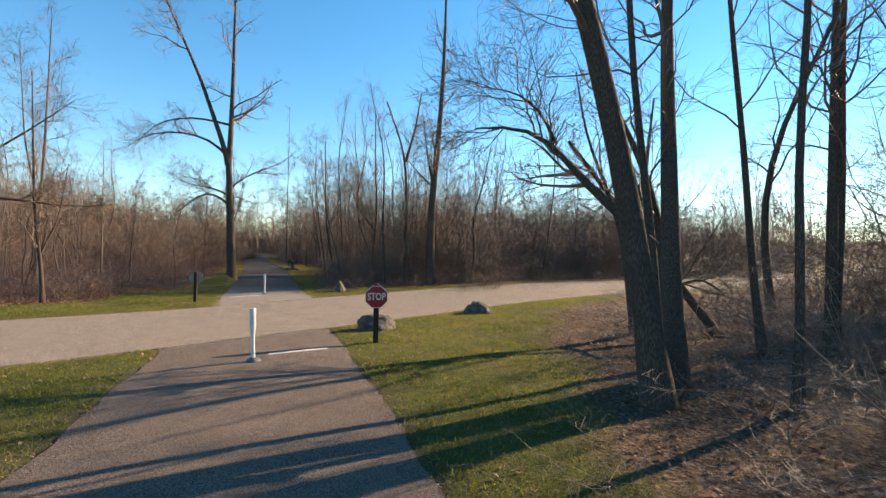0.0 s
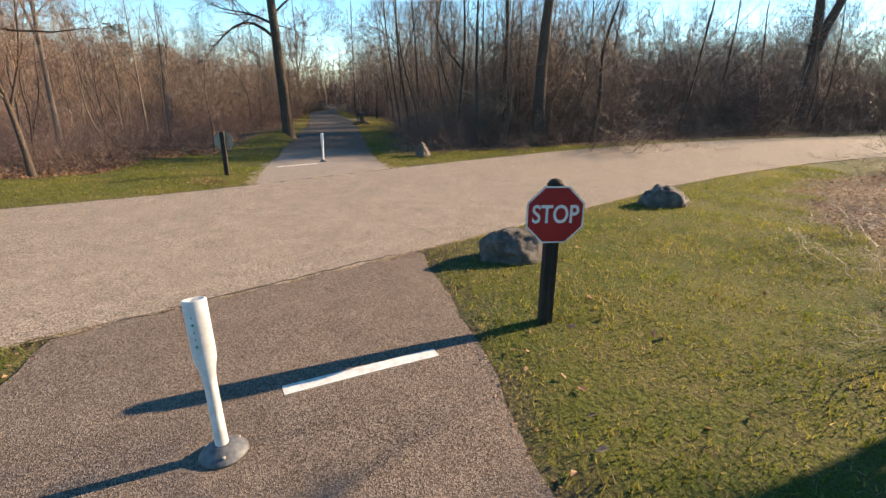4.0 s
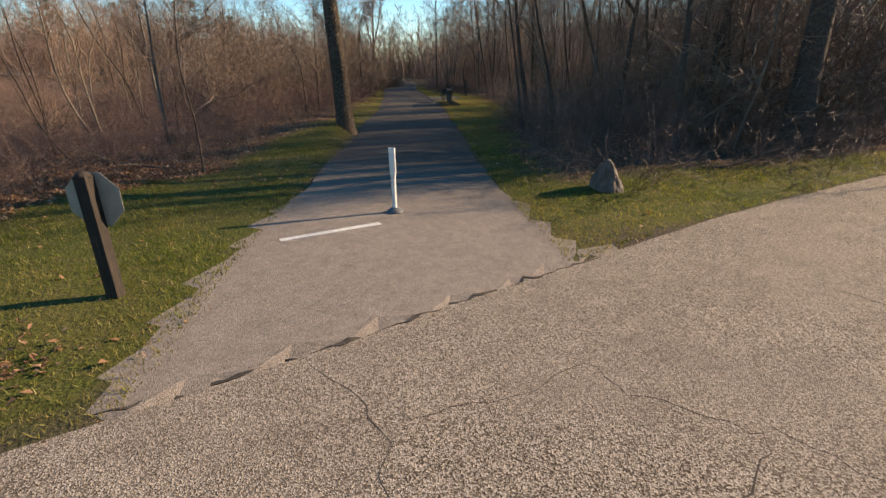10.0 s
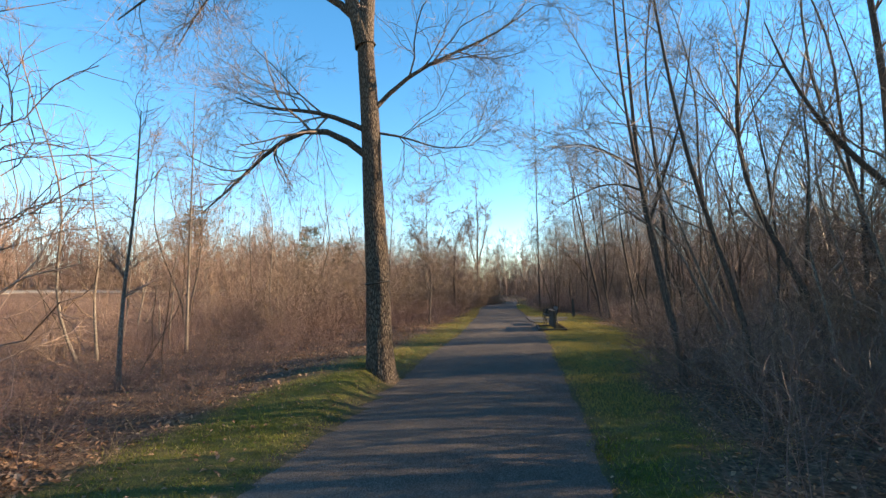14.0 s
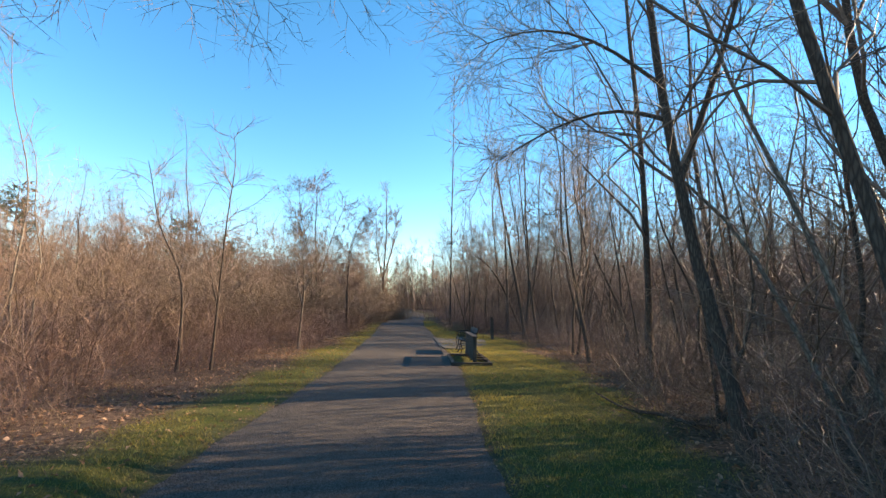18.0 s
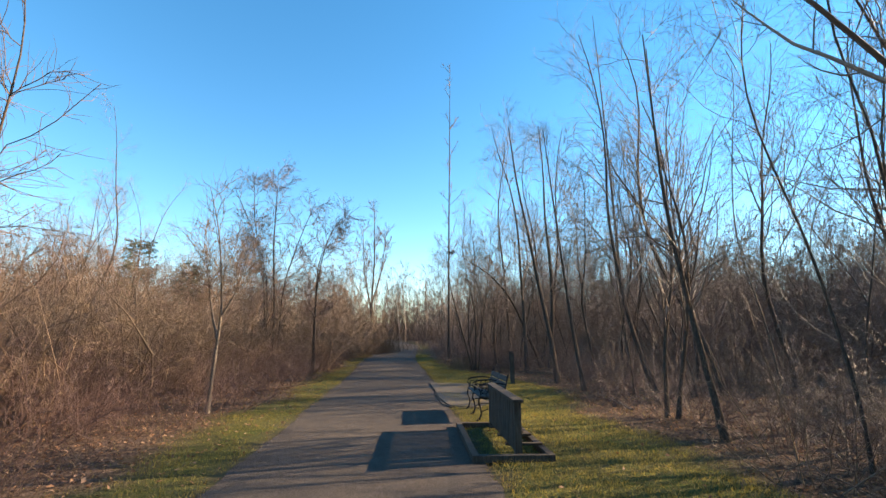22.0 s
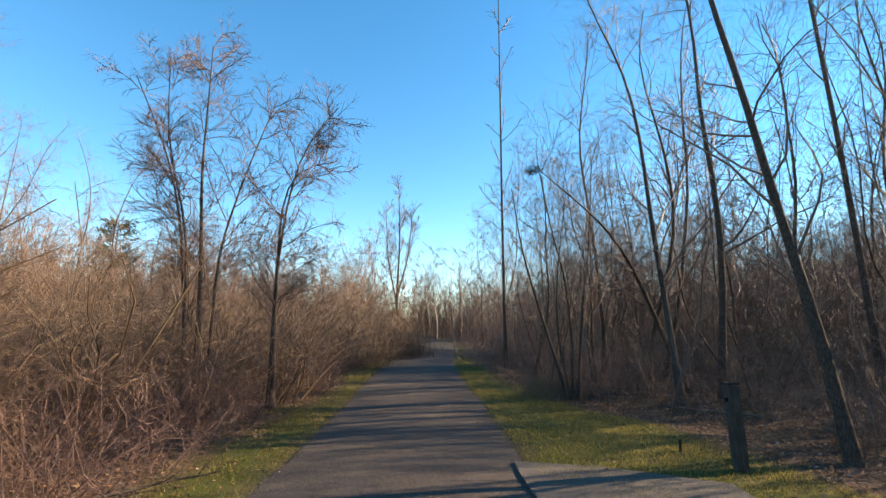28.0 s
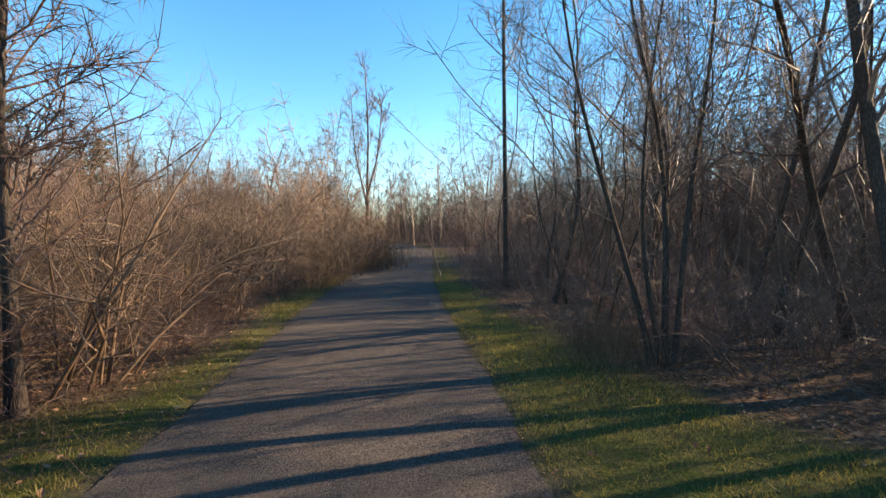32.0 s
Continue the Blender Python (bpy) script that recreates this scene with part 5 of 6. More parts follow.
hero(-16.2, 13.0, "dark tree with long crooked limbs reaching over the bramble", [([(0, 0, 0), (0.1, 0, 1.6), (-0.2, 0, 3.2), (-0.1, 0.1, 6), (-0.4, 0, 10)], 0.15, 0.03)], HERO, M_BARK_GREY, M_TWIG, 46, sides=12, own_sub=12,
     own_limbs=[([(0, 0, 2.4), (1.0, 0.5, 3.5), (2.2, 1.2, 4.7), (3.0, 1.5, 5.4), (4.1, 2.0, 6.6)], 0.07, 0.012), ([(0, 0, 3.0), (1.0, 0.4, 3.5), (2.0, 1.0, 3.3), (3.3, 1.6, 3.3), (4.3, 2.2, 3.0), (5.0, 2.6, 3.3)], 0.065, 0.01)])


# ---- woods and brush ----
g = np.random.default_rng(101)
WOOD = [(26, (0.2, 0.99), (1.0, 3.0), (25, 62), 7, 0.07, 0.19, 0.4), (9, (0.12, 1.0), (0.5, 1.4), (25, 65), 4, 0.05, 0.24, 0.5), (7, (0.15, 1.0), (0.2, 0.75), (25, 65), 2, 0.02, 0.2, 0.6)]
SAP = [(18, (0.12, 0.99), (0.6, 2.1), (22, 60), 6, 0.07, 0.2, 0.45), (8, (0.12, 1.0), (0.3, 1.0), (25, 62), 3, 0.04, 0.24, 0.55), (6, (0.15, 1.0), (0.12, 0.5), (25, 65), 2, 0.02, 0.2, 0.7)]


def wood_tree(seed, h, r, k=1, mats=(None, None)):
    gg = np.random.default_rng(seed)
    return tree("tall bare woodland tree in dense brush", [(crooked(gg, h * gg.uniform(0.8, 1), gg.normal(0, 0.08, 2), 0.2, base=(0.25 * i, 0.1 * i, 0)), r, 0.009) for i in range(k)], WOOD, mats[0] or M_BARK_GREY, mats[1] or M_TWIG, seed, group="woodland trees", fine=0.75)


def sapling(seed, h, r, k=2, mats=(None, None)):
    gg = np.random.default_rng(seed)
    return tree("slender bare sapling in a dense thicket", [(crooked(gg, h * gg.uniform(0.75, 1), gg.normal(0, 0.13, 2), 0.26, base=(0.2 * gg.normal(), 0.2 * gg.normal(), 0)), r, 0.006) for i in range(k)], SAP, mats[0] or M_BARK_GREY, mats[1] or M_TWIG, seed, name="sapling", category="sapling", sides=6, group="thicket saplings", fine=0.55)


LACE = [(16, (0.22, 0.97), (1.8, 4.4), (18, 42), 8, 0.05, 0.16, 0.5), (8, (0.15, 1.0), (0.7, 2.0), (25, 60), 5, 0.04, 0.22, 0.5), (7, (0.15, 1.0), (0.25, 0.9), (25, 65), 2, 0.02, 0.2, 0.6)]


def lacy_tree(seed, h, r, k=1):
    gg = np.random.default_rng(seed)
    trunks = [(crooked(gg, h * gg.uniform(0.85, 1), gg.normal(0, 0.1, 2), 0.22, base=(0.3 * i, 0.15 * i, 0)), r, 0.012) for i in range(k)]
    return tree("bare tree with curved forking limbs and a lace of fine twigs", trunks, LACE, M_BARK_GREY, M_TWIG, seed, group="forking trees of the wood edge", fine=0.9)


LT = [lacy_tree(611, 11, 0.075), lacy_tree(612, 9, 0.055, 2), lacy_tree(613, 13, 0.085), lacy_tree(614, 10, 0.06)]
WT = [wood_tree(201, 15, 0.09), wood_tree(202, 12, 0.065), wood_tree(203, 13, 0.07, 2), wood_tree(204, 10, 0.055)]
ST = [sapling(211, 9, 0.04), sapling(212, 7.5, 0.032, 3), sapling(213, 10, 0.046, 2), sapling(214, 6, 0.028, 3, (None, M_TWIG_RED)), sapling(215, 8, 0.036, 2, (M_BARK_PALE, M_TWIG_TAN))]
SLIM = [wood_tree(216, 11, 0.034), wood_tree(217, 13, 0.042), wood_tree(218, 9, 0.028, 2), wood_tree(219, 12, 0.034, 1, (M_BARK_PALE, M_TWIG_TAN))]
BUSH = [stems("dense bare shrub of fine brown twigs", 221 + k, 13, 0.5, (1.6, 3.2), (5, 35), 0.016, [(8, (0.12, 1.0), (0.5, 1.2), (25, 65), 4, 0.02, 0.22, 0.55), (7, (0.1, 1.0), (0.2, 0.7), (25, 70), 2, 0.0, 0.2, 0.65)], mt, group="thicket shrubs", wob=0.16) for k, mt in enumerate((M_TWIG, M_TWIG, M_TWIG_RED))]
HEDGE = [stems("dense rounded olive-brown bush beside the trail", 231 + k, 26, 0.9, (1.5, 3.0), (5, 60), 0.02, [(12, (0.08, 1.0), (0.5, 1.2), (30, 90), 4, -0.03, 0.34, 0.5), (8, (0.05, 1.0), (0.25, 0.75), (25, 85), 2, 0.0, 0.25, 0.65)], mt, group="dense trailside bushes", wob=0.26, up=-0.07) for k, mt in enumerate((M_TWIG_OLIVE, M_TWIG_OLIVE, M_TWIG_TAN))]
REDBUSH = [stems("loose reddish-brown bush of fine twigs", 271 + k, 18, 0.6, (1.6, 3.2), (5, 50), 0.018, [(9, (0.1, 1.0), (0.5, 1.2), (25, 75), 4, 0.0, 0.26, 0.55), (8, (0.08, 1.0), (0.2, 0.7), (25, 75), 2, 0.0, 0.2, 0.65)], mt, group="reddish bushes", wob=0.24, up=-0.04) for k, mt in enumerate((M_TWIG_RED, M_TWIG_TAN))]
CANES = [stems("tangle of arching reddish bramble canes", 241 + k, 30, 0.85, (0.9, 2.0), (5, 65), 0.0065, [(6, (0.15, 1.0), (0.3, 0.9), (25, 80), 4, -0.03, 0.26, 0.7), (4, (0.15, 1.0), (0.1, 0.4), (25, 80), 2, 0.0, 0.2, 0.7)], mt, name="bramble", category="bramble", group="bramble patches", up=-0.06, wob=0.2) for k, mt in enumerate((M_CANE, M_TWIG_RED, M_CANE, M_CANE))]


def across(lo, hi):
    """The wood on the far side of the road, east of the trail."""
    def keep(x, y):
        v, a, b, r = lie(x, y)
        return (r < -HALF_ROAD - lo) & (r > -HALF_ROAD - hi) & (b > 6.0 + lo) & (x > -6)
    return keep


def right_wood(lo, hi):
    def keep(x, y):
        v, a, b, r = lie(x, y)
        edge = np.interp(y, [14, 20, 23, 27, 31, 36, 41, 46, 50, 54, 60, 80], [3.4, 3.4, 2.7, 3.0, 4.2, 4.6, 4.8, 5.0, 3.9, 3.0, 2.8, 2.7])
        return (b > edge + lo) & (b < edge + hi) & (r < -HALF_ROAD - 1.5 - lo * 0.6) & (y > 17)
    return keep


def left_brush(lo, hi):
    def keep(x, y):
        v, a, b, r = lie(x, y)
        edge = np.interp(y, [14, 18, 21, 25, 30, 36, 42, 50, 60, 80], [6.4, 5.2, 4.0, 3.6, 3.6, 3.5, 3.1, 2.8, 2.7, 2.6])
        return (b < -edge - lo) & (b > -edge - hi) & (r < -HALF_ROAD - 4.4 - lo) & (np.hypot(x - ox, y - oy) > 1.6)
    return keep


spread_out(WT, np.concatenate([spots(g, 16, (-45, 30, 18, 95), right_wood(4, 22), 3.6), spots(g, 14, (-40, 24, 30, 90), right_wood(9, 28), 3.2), spots(g, 30, (-60, -20, 40, 100), left_brush(9, 30), 2.8), spots(g, 18, (-80, -26, 4, 40), left_brush(41, 65), 3.2)]), g, (0.6, 0.95))
spread_out(LT, np.concatenate([spots(g, 26, (-26, -2, 34, 62), right_wood(0.7, 8), 1.7), spots(g, 9, (-12, 4, 24, 34), right_wood(1.0, 7), 1.9), spots(g, 10, (-4, 16, 27, 44), across(3, 10), 2.4)]), g, (0.75, 1.1), 4)
spread_out(SLIM, np.concatenate([spots(g, 20, (-40, 20, 20, 80), right_wood(1.0, 9), 1.9), spots(g, 24, (-46, 26, 20, 90), right_wood(8, 22), 2.6)]), g, (0.6, 0.95), 3)
spread_out(ST, np.concatenate([spots(g, 46, (-40, 24, 18, 80), right_wood(0.4, 6), 1.2), spots(g, 22, (-40, 24, 18, 90), right_wood(6, 16), 2.4), spots(g, 16, (-30, -10, 14, 34), left_brush(3, 16), 2.2), spots(g, 14, (-40, -20, 40, 80), left_brush(8, 16), 2.2)]), g, (0.55, 1.1), 7)
spread_out(BUSH, np.concatenate([spots(g, 26, (-38, 24, 18, 80), right_wood(0.5, 5), 1.5), spots(g, 12, (-38, 24, 18, 80), right_wood(5, 14), 2.2), spots(g, 3, (-40, -12, 12, 36), left_brush(7, 24), 2.4)]), g, (0.55, 0.95), 7)


def hedge_keep(x, y):
    v, a, b, r = lie(x, y)
    edge = np.interp(y, [33, 37, 40, 42, 50, 60, 80], [9.0, 6.6, 4.6, 3.9, 3.6, 3.5, 3.4])
    return (b < -edge) & (b > -edge - 7.5) & (y > 35) & (y < 80)


STRAWBUSH = [stems("pale straw-coloured bush at the bend of the trail", 281, 30, 0.7, (1.2, 2.3), (5, 60), 0.012, [(9, (0.08, 1.0), (0.4, 0.9), (25, 80), 3, -0.02, 0.3, 0.6), (6, (0.05, 1.0), (0.2, 0.5), (25, 80), 2, 0.0, 0.25, 0.8)], M_STRAW, group="straw-coloured bushes", wob=0.25)]
spread_out(STRAWBUSH, [(-25.3, 57.2), (-26.2, 58.6), (-26.9, 60.4), (-27.9, 62.3), (-24.9, 56.1)], g, (0.9, 1.2), 5)
spread_out(HEDGE, spots(g, 92, (-52, -16, 35, 80), hedge_keep, 1.15), g, (0.95, 1.6), 8)
spread_out(REDBUSH, np.concatenate([spots(g, 34, (-34, -14, 29, 46), left_brush(1.6, 11), 1.4), spots(g, 3, (-34, -12, 12, 26), left_brush(4, 14), 2.4)]), g, (0.7, 1.15), 7)
spread_out(CANES[:2], np.concatenate([spots(g, 110, (-34, -9, 8, 31), left_brush(0.0, 9), 0.7), spots(g, 50, (-44, -14, 6, 34), left_brush(9, 20), 1.2)]), g, (0.45, 0.85), 5)
spread_out(CANES[2:], np.concatenate([spots(g, 70, (-34, -9, 31, 46), left_brush(0.0, 9), 0.75), spots(g, 40, (-36, -12, 44, 70), left_brush(0.0, 2), 0.9), spots(g, 60, (-30, 20, 19, 66), right_wood(0, 3), 0.9)]), g, (0.6, 1.1), 5)


FAN = [stems("tall fan-shaped bare shrub of fine grey-brown twigs", 291 + k, 8, 0.5, (4.2, 7.2), (3, 30), 0.028, [(14, (0.1, 1.0), (0.8, 2.4), (28, 68), 5, 0.05, 0.22, 0.5), (8, (0.1, 1.0), (0.3, 1.1), (25, 65), 3, 0.02, 0.24, 0.6)], mt, group="tall roadside shrubs", wob=0.14, up=0.03) for k, mt in enumerate((M_TWIG_TAN, M_TWIG, M_TWIG_RED, M_TWIG))]


def road_bank(x0, x1, lo, hi):
    def keep(x, y):
        v, a, b, r = lie(x, y)
        return (r < -HALF_ROAD - lo) & (r > -HALF_ROAD - hi) & (b > 6.4) & (x > x0) & (x < x1)
    return keep


spread_out(FAN[:2], spots(g, 8, (-4.6, 1, 25.0, 38), road_bank(-4.6, 1, 3.2, 11), 1.8), g, (1.0, 1.4), 5)
spread_out(FAN[2:3], spots(g, 8, (-24, 2, 32, 60), right_wood(6, 12), 2.6), g, (0.8, 1.2), 4)
spread_out(FAN[3:], spots(g, 26, (1, 24, 24, 44), road_bank(1, 24, 1.8, 9), 1.7), g, (0.7, 1.15), 5)


def brush_bank(seed, mat, n, tall, reach, fine, lean=0.42, wob=0.3):
    """A domed tangle of crooked stems and twigs that cross each other."""
    gg = np.random.default_rng(seed)
    base = np.concatenate([gg.normal(0, 1.5, (n, 2)), np.full((n, 1), -0.05)], 1)
    out = base[:, :2] / 3.0
    d = np.concatenate([gg.normal(0, lean, (n, 2)) + lean * out, np.ones((n, 1))], 1)
    dome = np.clip(1.1 - 0.5 * np.sum(out * out, 1), 0.35, 1)
    P, R_ = shoot(gg, base, d / np.linalg.norm(d, axis=1, keepdims=True), tall * dome * gg.uniform(0.4, 1, n), gg.uniform(0.3, 1, n) * 0.0034 * tall, 7, 0.02, wob, 0.3)
    A, B = grow(gg, P, R_, 10, (0.08, 1.0), (0.3 * reach, 1.0 * reach), (28, 80), 5, 0.02, wob, 0.5)
    C, D = grow(gg, A, B, 5, (0.1, 1.0), (0.15 * reach, 0.55 * reach), (28, 80), 3, 0.0, wob, 0.7)
    return np_mesh("brush_bank", *joined(tubes(P, R_, 3, True), tubes(A, np.maximum(B, fine * 1.5), 3, True), tubes(C, np.maximum(D, fine), 3, True)), mat)


def grove(seed, mat, n, tall):
    """A stand of slender upright stems with fine ascending twigs, all through its height."""
    gg = np.random.default_rng(seed)
    base = np.concatenate([gg.normal(0, 1.3, (n, 2)), np.full((n, 1), -0.05)], 1)
    d = np.concatenate([gg.normal(0, 0.14, (n, 2)), np.ones((n, 1))], 1)
    P, R_ = shoot(gg, base, d / np.linalg.norm(d, axis=1, keepdims=True), tall * gg.uniform(0.35, 1, n), gg.uniform(0.4, 1, n) * 0.0028 * tall, 9, 0.03, 0.2, 0.25)
    A, B = grow(gg, P, R_, 18, (0.12, 1.0), (0.5, 2.0), (25, 65), 6, 0.06, 0.2, 0.4)
    C, D = grow(gg, A, B, 4, (0.1, 1.0), (0.25, 0.8), (20, 55), 3, 0.04, 0.18, 0.6)
    E, F = grow(gg, C, D, 3, (0.15, 1.0), (0.12, 0.4), (25, 60), 2, 0.0, 0.2, 0.8)
    return np_mesh("grove", *joined(tubes(P, R_, 5, True), tubes(A, np.maximum(B, 0.003), 3, True), tubes(C, np.maximum(D, 0.0018), 3, True), tubes(E, np.maximum(F, 0.0013), 3, True)), mat)


GROVE = [grove(285, M_TWIG, 8, 8.5), grove(286, M_TWIG_RED, 9, 7.5), grove(287, M_TWIG, 8, 10.5)]
BANK = [brush_bank(261, M_TWIG, 56, 3.4, 1.4, 0.0019), brush_bank(262, M_TWIG_RED, 56, 3.0, 1.4, 0.0019), brush_bank(263, M_TWIG_TAN, 56, 3.2, 1.3, 0.0019)]
TALL = [brush_bank(264, M_TWIG, 40, 10.0, 2.8, 0.0055, 0.15, 0.2), brush_bank(265, M_TWIG_TAN, 40, 8.5, 2.6, 0.0055, 0.17, 0.22), brush_bank(266, M_TWIG_RED, 40, 9.0, 2.6, 0.0055, 0.16, 0.21)]


def banks(kinds, places, squash):
    for x, y in places:
        ob = tagged(new("brush_bank", kinds[int(g.integers(3))]), "dense grey-brown leafless underbrush in the woods", "brush", kind="stuff")
        s = g.uniform(0.8, 1.15)
        ob.matrix_basis = pose(x, y, on_ground(x, y), 0, 0, g.uniform(0, 360)) @ Matrix.Diagonal((s, s, s * g.uniform(*squash), 1))


def beyond_lane(lo, hi):
    """Left of the trail: past the lane on the open stretch, nearer where the bushes close in."""
    def keep(x, y):
        v, a, b, r = lie(x, y)
        s = np.interp(y, [36, 44], [41, lo])
        return (b < -s) & (b > -hi) & (r < -HALF_ROAD - 6)
    return keep


banks(BANK, np.concatenate([spots(g, 56, (-50, 34, 18, 105), right_wood(6.5, 30), 3.2), spots(g, 40, (-6, 34, 20, 48), across(1.4, 12), 2.2), spots(g, 44, (-90, -14, 0, 100), beyond_lane(11, 70), 3.6), spots(g, 24, (6, 34, -8, 20), lambda x, y: (side_of(LINE_A, x, y)[0] > 10) & (side_of(LINE_R, x, y)[0] > 6), 3.2)]), (0.38, 0.65))
banks(BANK, np.concatenate([spots(g, 16, (-40, 24, 18, 70), right_wood(3.4, 9), 2.6), spots(g, 12, (3, 10, -1, 12), lambda x, y: (side_of(LINE_A, x, y)[0] > 6.0) & (side_of(LINE_R, x, y)[0] > 5.5), 1.6)]), (0.28, 0.45))
banks(TALL, spots(g, 4, (-3.5, 0.5, 25, 33), across(3, 8), 1.7), (0.5, 0.65))
banks(TALL, spots(g, 28, (1.5, 44, 20, 60), across(2.4, 16), 2.4), (0.4, 0.6))
banks(TALL, np.concatenate([spots(g, 84, (-90, -20, 0, 105), beyond_lane(14, 70), 3.4)]), (0.95, 1.4))
def groves(places, scale):
    for x, y in places:
        ob = tagged(new("grove", GROVE[int(g.integers(3))]), "dense stand of slender grey-brown leafless stems", "thicket", kind="stuff")
        s = g.uniform(*scale)
        ob.matrix_basis = pose(x, y, on_ground(x, y), 0, 0, g.uniform(0, 360)) @ Matrix.Diagonal((1, 1, s, 1))


groves(spots(g, 20, (-42, 24, 27, 74), right_wood(1.8, 12), 2.8), (0.65, 1.1))
groves(spots(g, 14, (1, 30, 22, 44), across(1.6, 9), 2.2), (0.5, 0.65))
groves(spots(g, 24, (-46, 10, 50, 92), lambda x, y: (np.abs(side_of(LINE_B, x, y)[0]) > 4.6) & (np.abs(side_of(LINE_B, x, y)[0]) < 16), 2.6), (0.7, 1.1))
# the depth of the wood, its height rising away from the trail
for x, y in spots(g, 150, (-50, 40, 20, 100), right_wood(9, 46), 2.2):
    away = abs(float(side_of(LINE_B, np.array([x]), np.array([y]))[0][0]))
    ob = tagged(new("brush_bank", TALL[int(g.integers(3))]), "dense grey-brown leafless underbrush in the woods", "brush", kind="stuff")
    ob.matrix_basis = pose(x, y, on_ground(x, y), 0, 0, g.uniform(0, 360)) @ Matrix.Diagonal((1, 1, min(1.2, 0.036 * away) * g.uniform(0.75, 1.1), 1))
FARBANK = [brush_bank(267 + k, mt, 34, 12.0, 3.2, 0.009, 0.13, 0.18) for k, mt in enumerate((M_TWIG, M_TWIG_TAN, M_TWIG_RED))]
banks(FARBANK, spots(g, 70, (-66, 14, 62, 112), lambda x, y: np.abs(side_of(LINE_B, x, y)[0]) > 4.5, 2.9), (0.75, 1.2))


def near_right(lo, hi, room=1.5):
    def keep(x, y):
        v, a, b, r = lie(x, y)
        return (v < 0.2) & (a > 3.4 + lo) & (a < 3.4 + hi) & (r > HALF_ROAD + room) & (y > -3) & (np.hypot(x - 2.8, y - 5.8) > 1.3)
    return keep


THORN = [stems("thorny bare shrub with arching grey-brown shoots", 251 + k, 22, 0.6, (1.0, 2.2), (10, 60), 0.01, [(7, (0.15, 1.0), (0.4, 1.0), (25, 75), 4, -0.02, 0.2, 0.65), (4, (0.15, 1.0), (0.15, 0.45), (25, 75), 3, 0, 0.2, 0.7)], M_TWIG, group="thorny shrubs") for k in range(2)]
EDGE = [stems("low spreading shrub of thin bare shoots at the wood edge", 257 + k, 16, 0.5, (0.9, 2.2), (8, 60), 0.0095, [(6, (0.15, 1.0), (0.4, 1.1), (25, 75), 5, 0.02, 0.24, 0.7), (5, (0.15, 1.0), (0.15, 0.5), (25, 75), 3, 0, 0.2, 0.75)], mt, group="wood edge shrubs", wob=0.2) for k, mt in enumerate((M_TWIG, M_TWIG_TAN, M_TWIG_RED))]
spread_out(EDGE, np.concatenate([spots(g, 40, (-16, -2, 25.5, 40), right_wood(0.1, 3.2), 0.85), spots(g, 22, (-30, -10, 41, 66), right_wood(1.2, 5), 1.4)]), g, (0.7, 1.25), 8)


def thorn_keep(x, y):
    return (x > np.interp(y, [-2, 3, 4.5, 9, 14, 20], [2.9, 3.6, 4.7, 6.6, 9.4, 13])) & (side_of(LINE_R, x, y)[0] > HALF_ROAD + 3.5) & (np.hypot(x - 2.8, y - 5.8) > 1.3)


spread_out(THORN, np.concatenate([spots(g, 9, (2.6, 9, -2, 9), thorn_keep, 1.1), spots(g, 20, (4.6, 22, -3, 18), thorn_keep, 1.3)]), g, (0.7, 1.2), 6)
LOWTHORN = [stems("low tangle of thin bare shoots in leaf litter", 256, 18, 0.6, (0.5, 1.1), (15, 65), 0.006, [(6, (0.15, 1.0), (0.3, 0.7), (25, 75), 3, -0.02, 0.25, 0.65), (4, (0.15, 1.0), (0.15, 0.4), (25, 75), 2, 0, 0.2, 0.7)], M_TWIG_RED, group="low thorny shoots")]
spread_out(LOWTHORN, spots(g, 10, (3.4, 13, 3, 19), thorn_keep, 1.0), g, (0.4, 0.8), 6)
# tall banks added towards the sun, to shade the litter beside the footpath
banks(TALL, spots(g, 25, (11.5, 27, -2, 20), lambda x, y: (y < 0.663 * x + 3.2) & (y > 0.663 * x - 6) & (side_of(LINE_R, x, y)[0] > HALF_ROAD + 4), 1.7), (0.8, 1.15))
banks(TALL, spots(g, 34, (12, 46, -8, 28), lambda x, y: side_of(LINE_R, x, y)[0] > HALF_ROAD + 3, 2.6), (0.4, 0.6))
WT2 = [wood_tree(206, 13, 0.12), wood_tree(207, 11, 0.09, 2)]
# the second group is added sunward too, shading the same near ground
spread_out(WT2, np.concatenate([spots(g, 16, (6, 32, -6, 20), near_right(4, 28, 6.0), 2.4), spots(g, 24, (8, 28, -5, 14), lambda x, y: y < 0.6 * x + 1.5, 2.0), spots(g, 20, (-46, 40, -50, -14), lambda x, y: np.abs(side_of(LINE_A, x, y)[0]) > 5, 4.5)]), g, (0.8, 1.2))


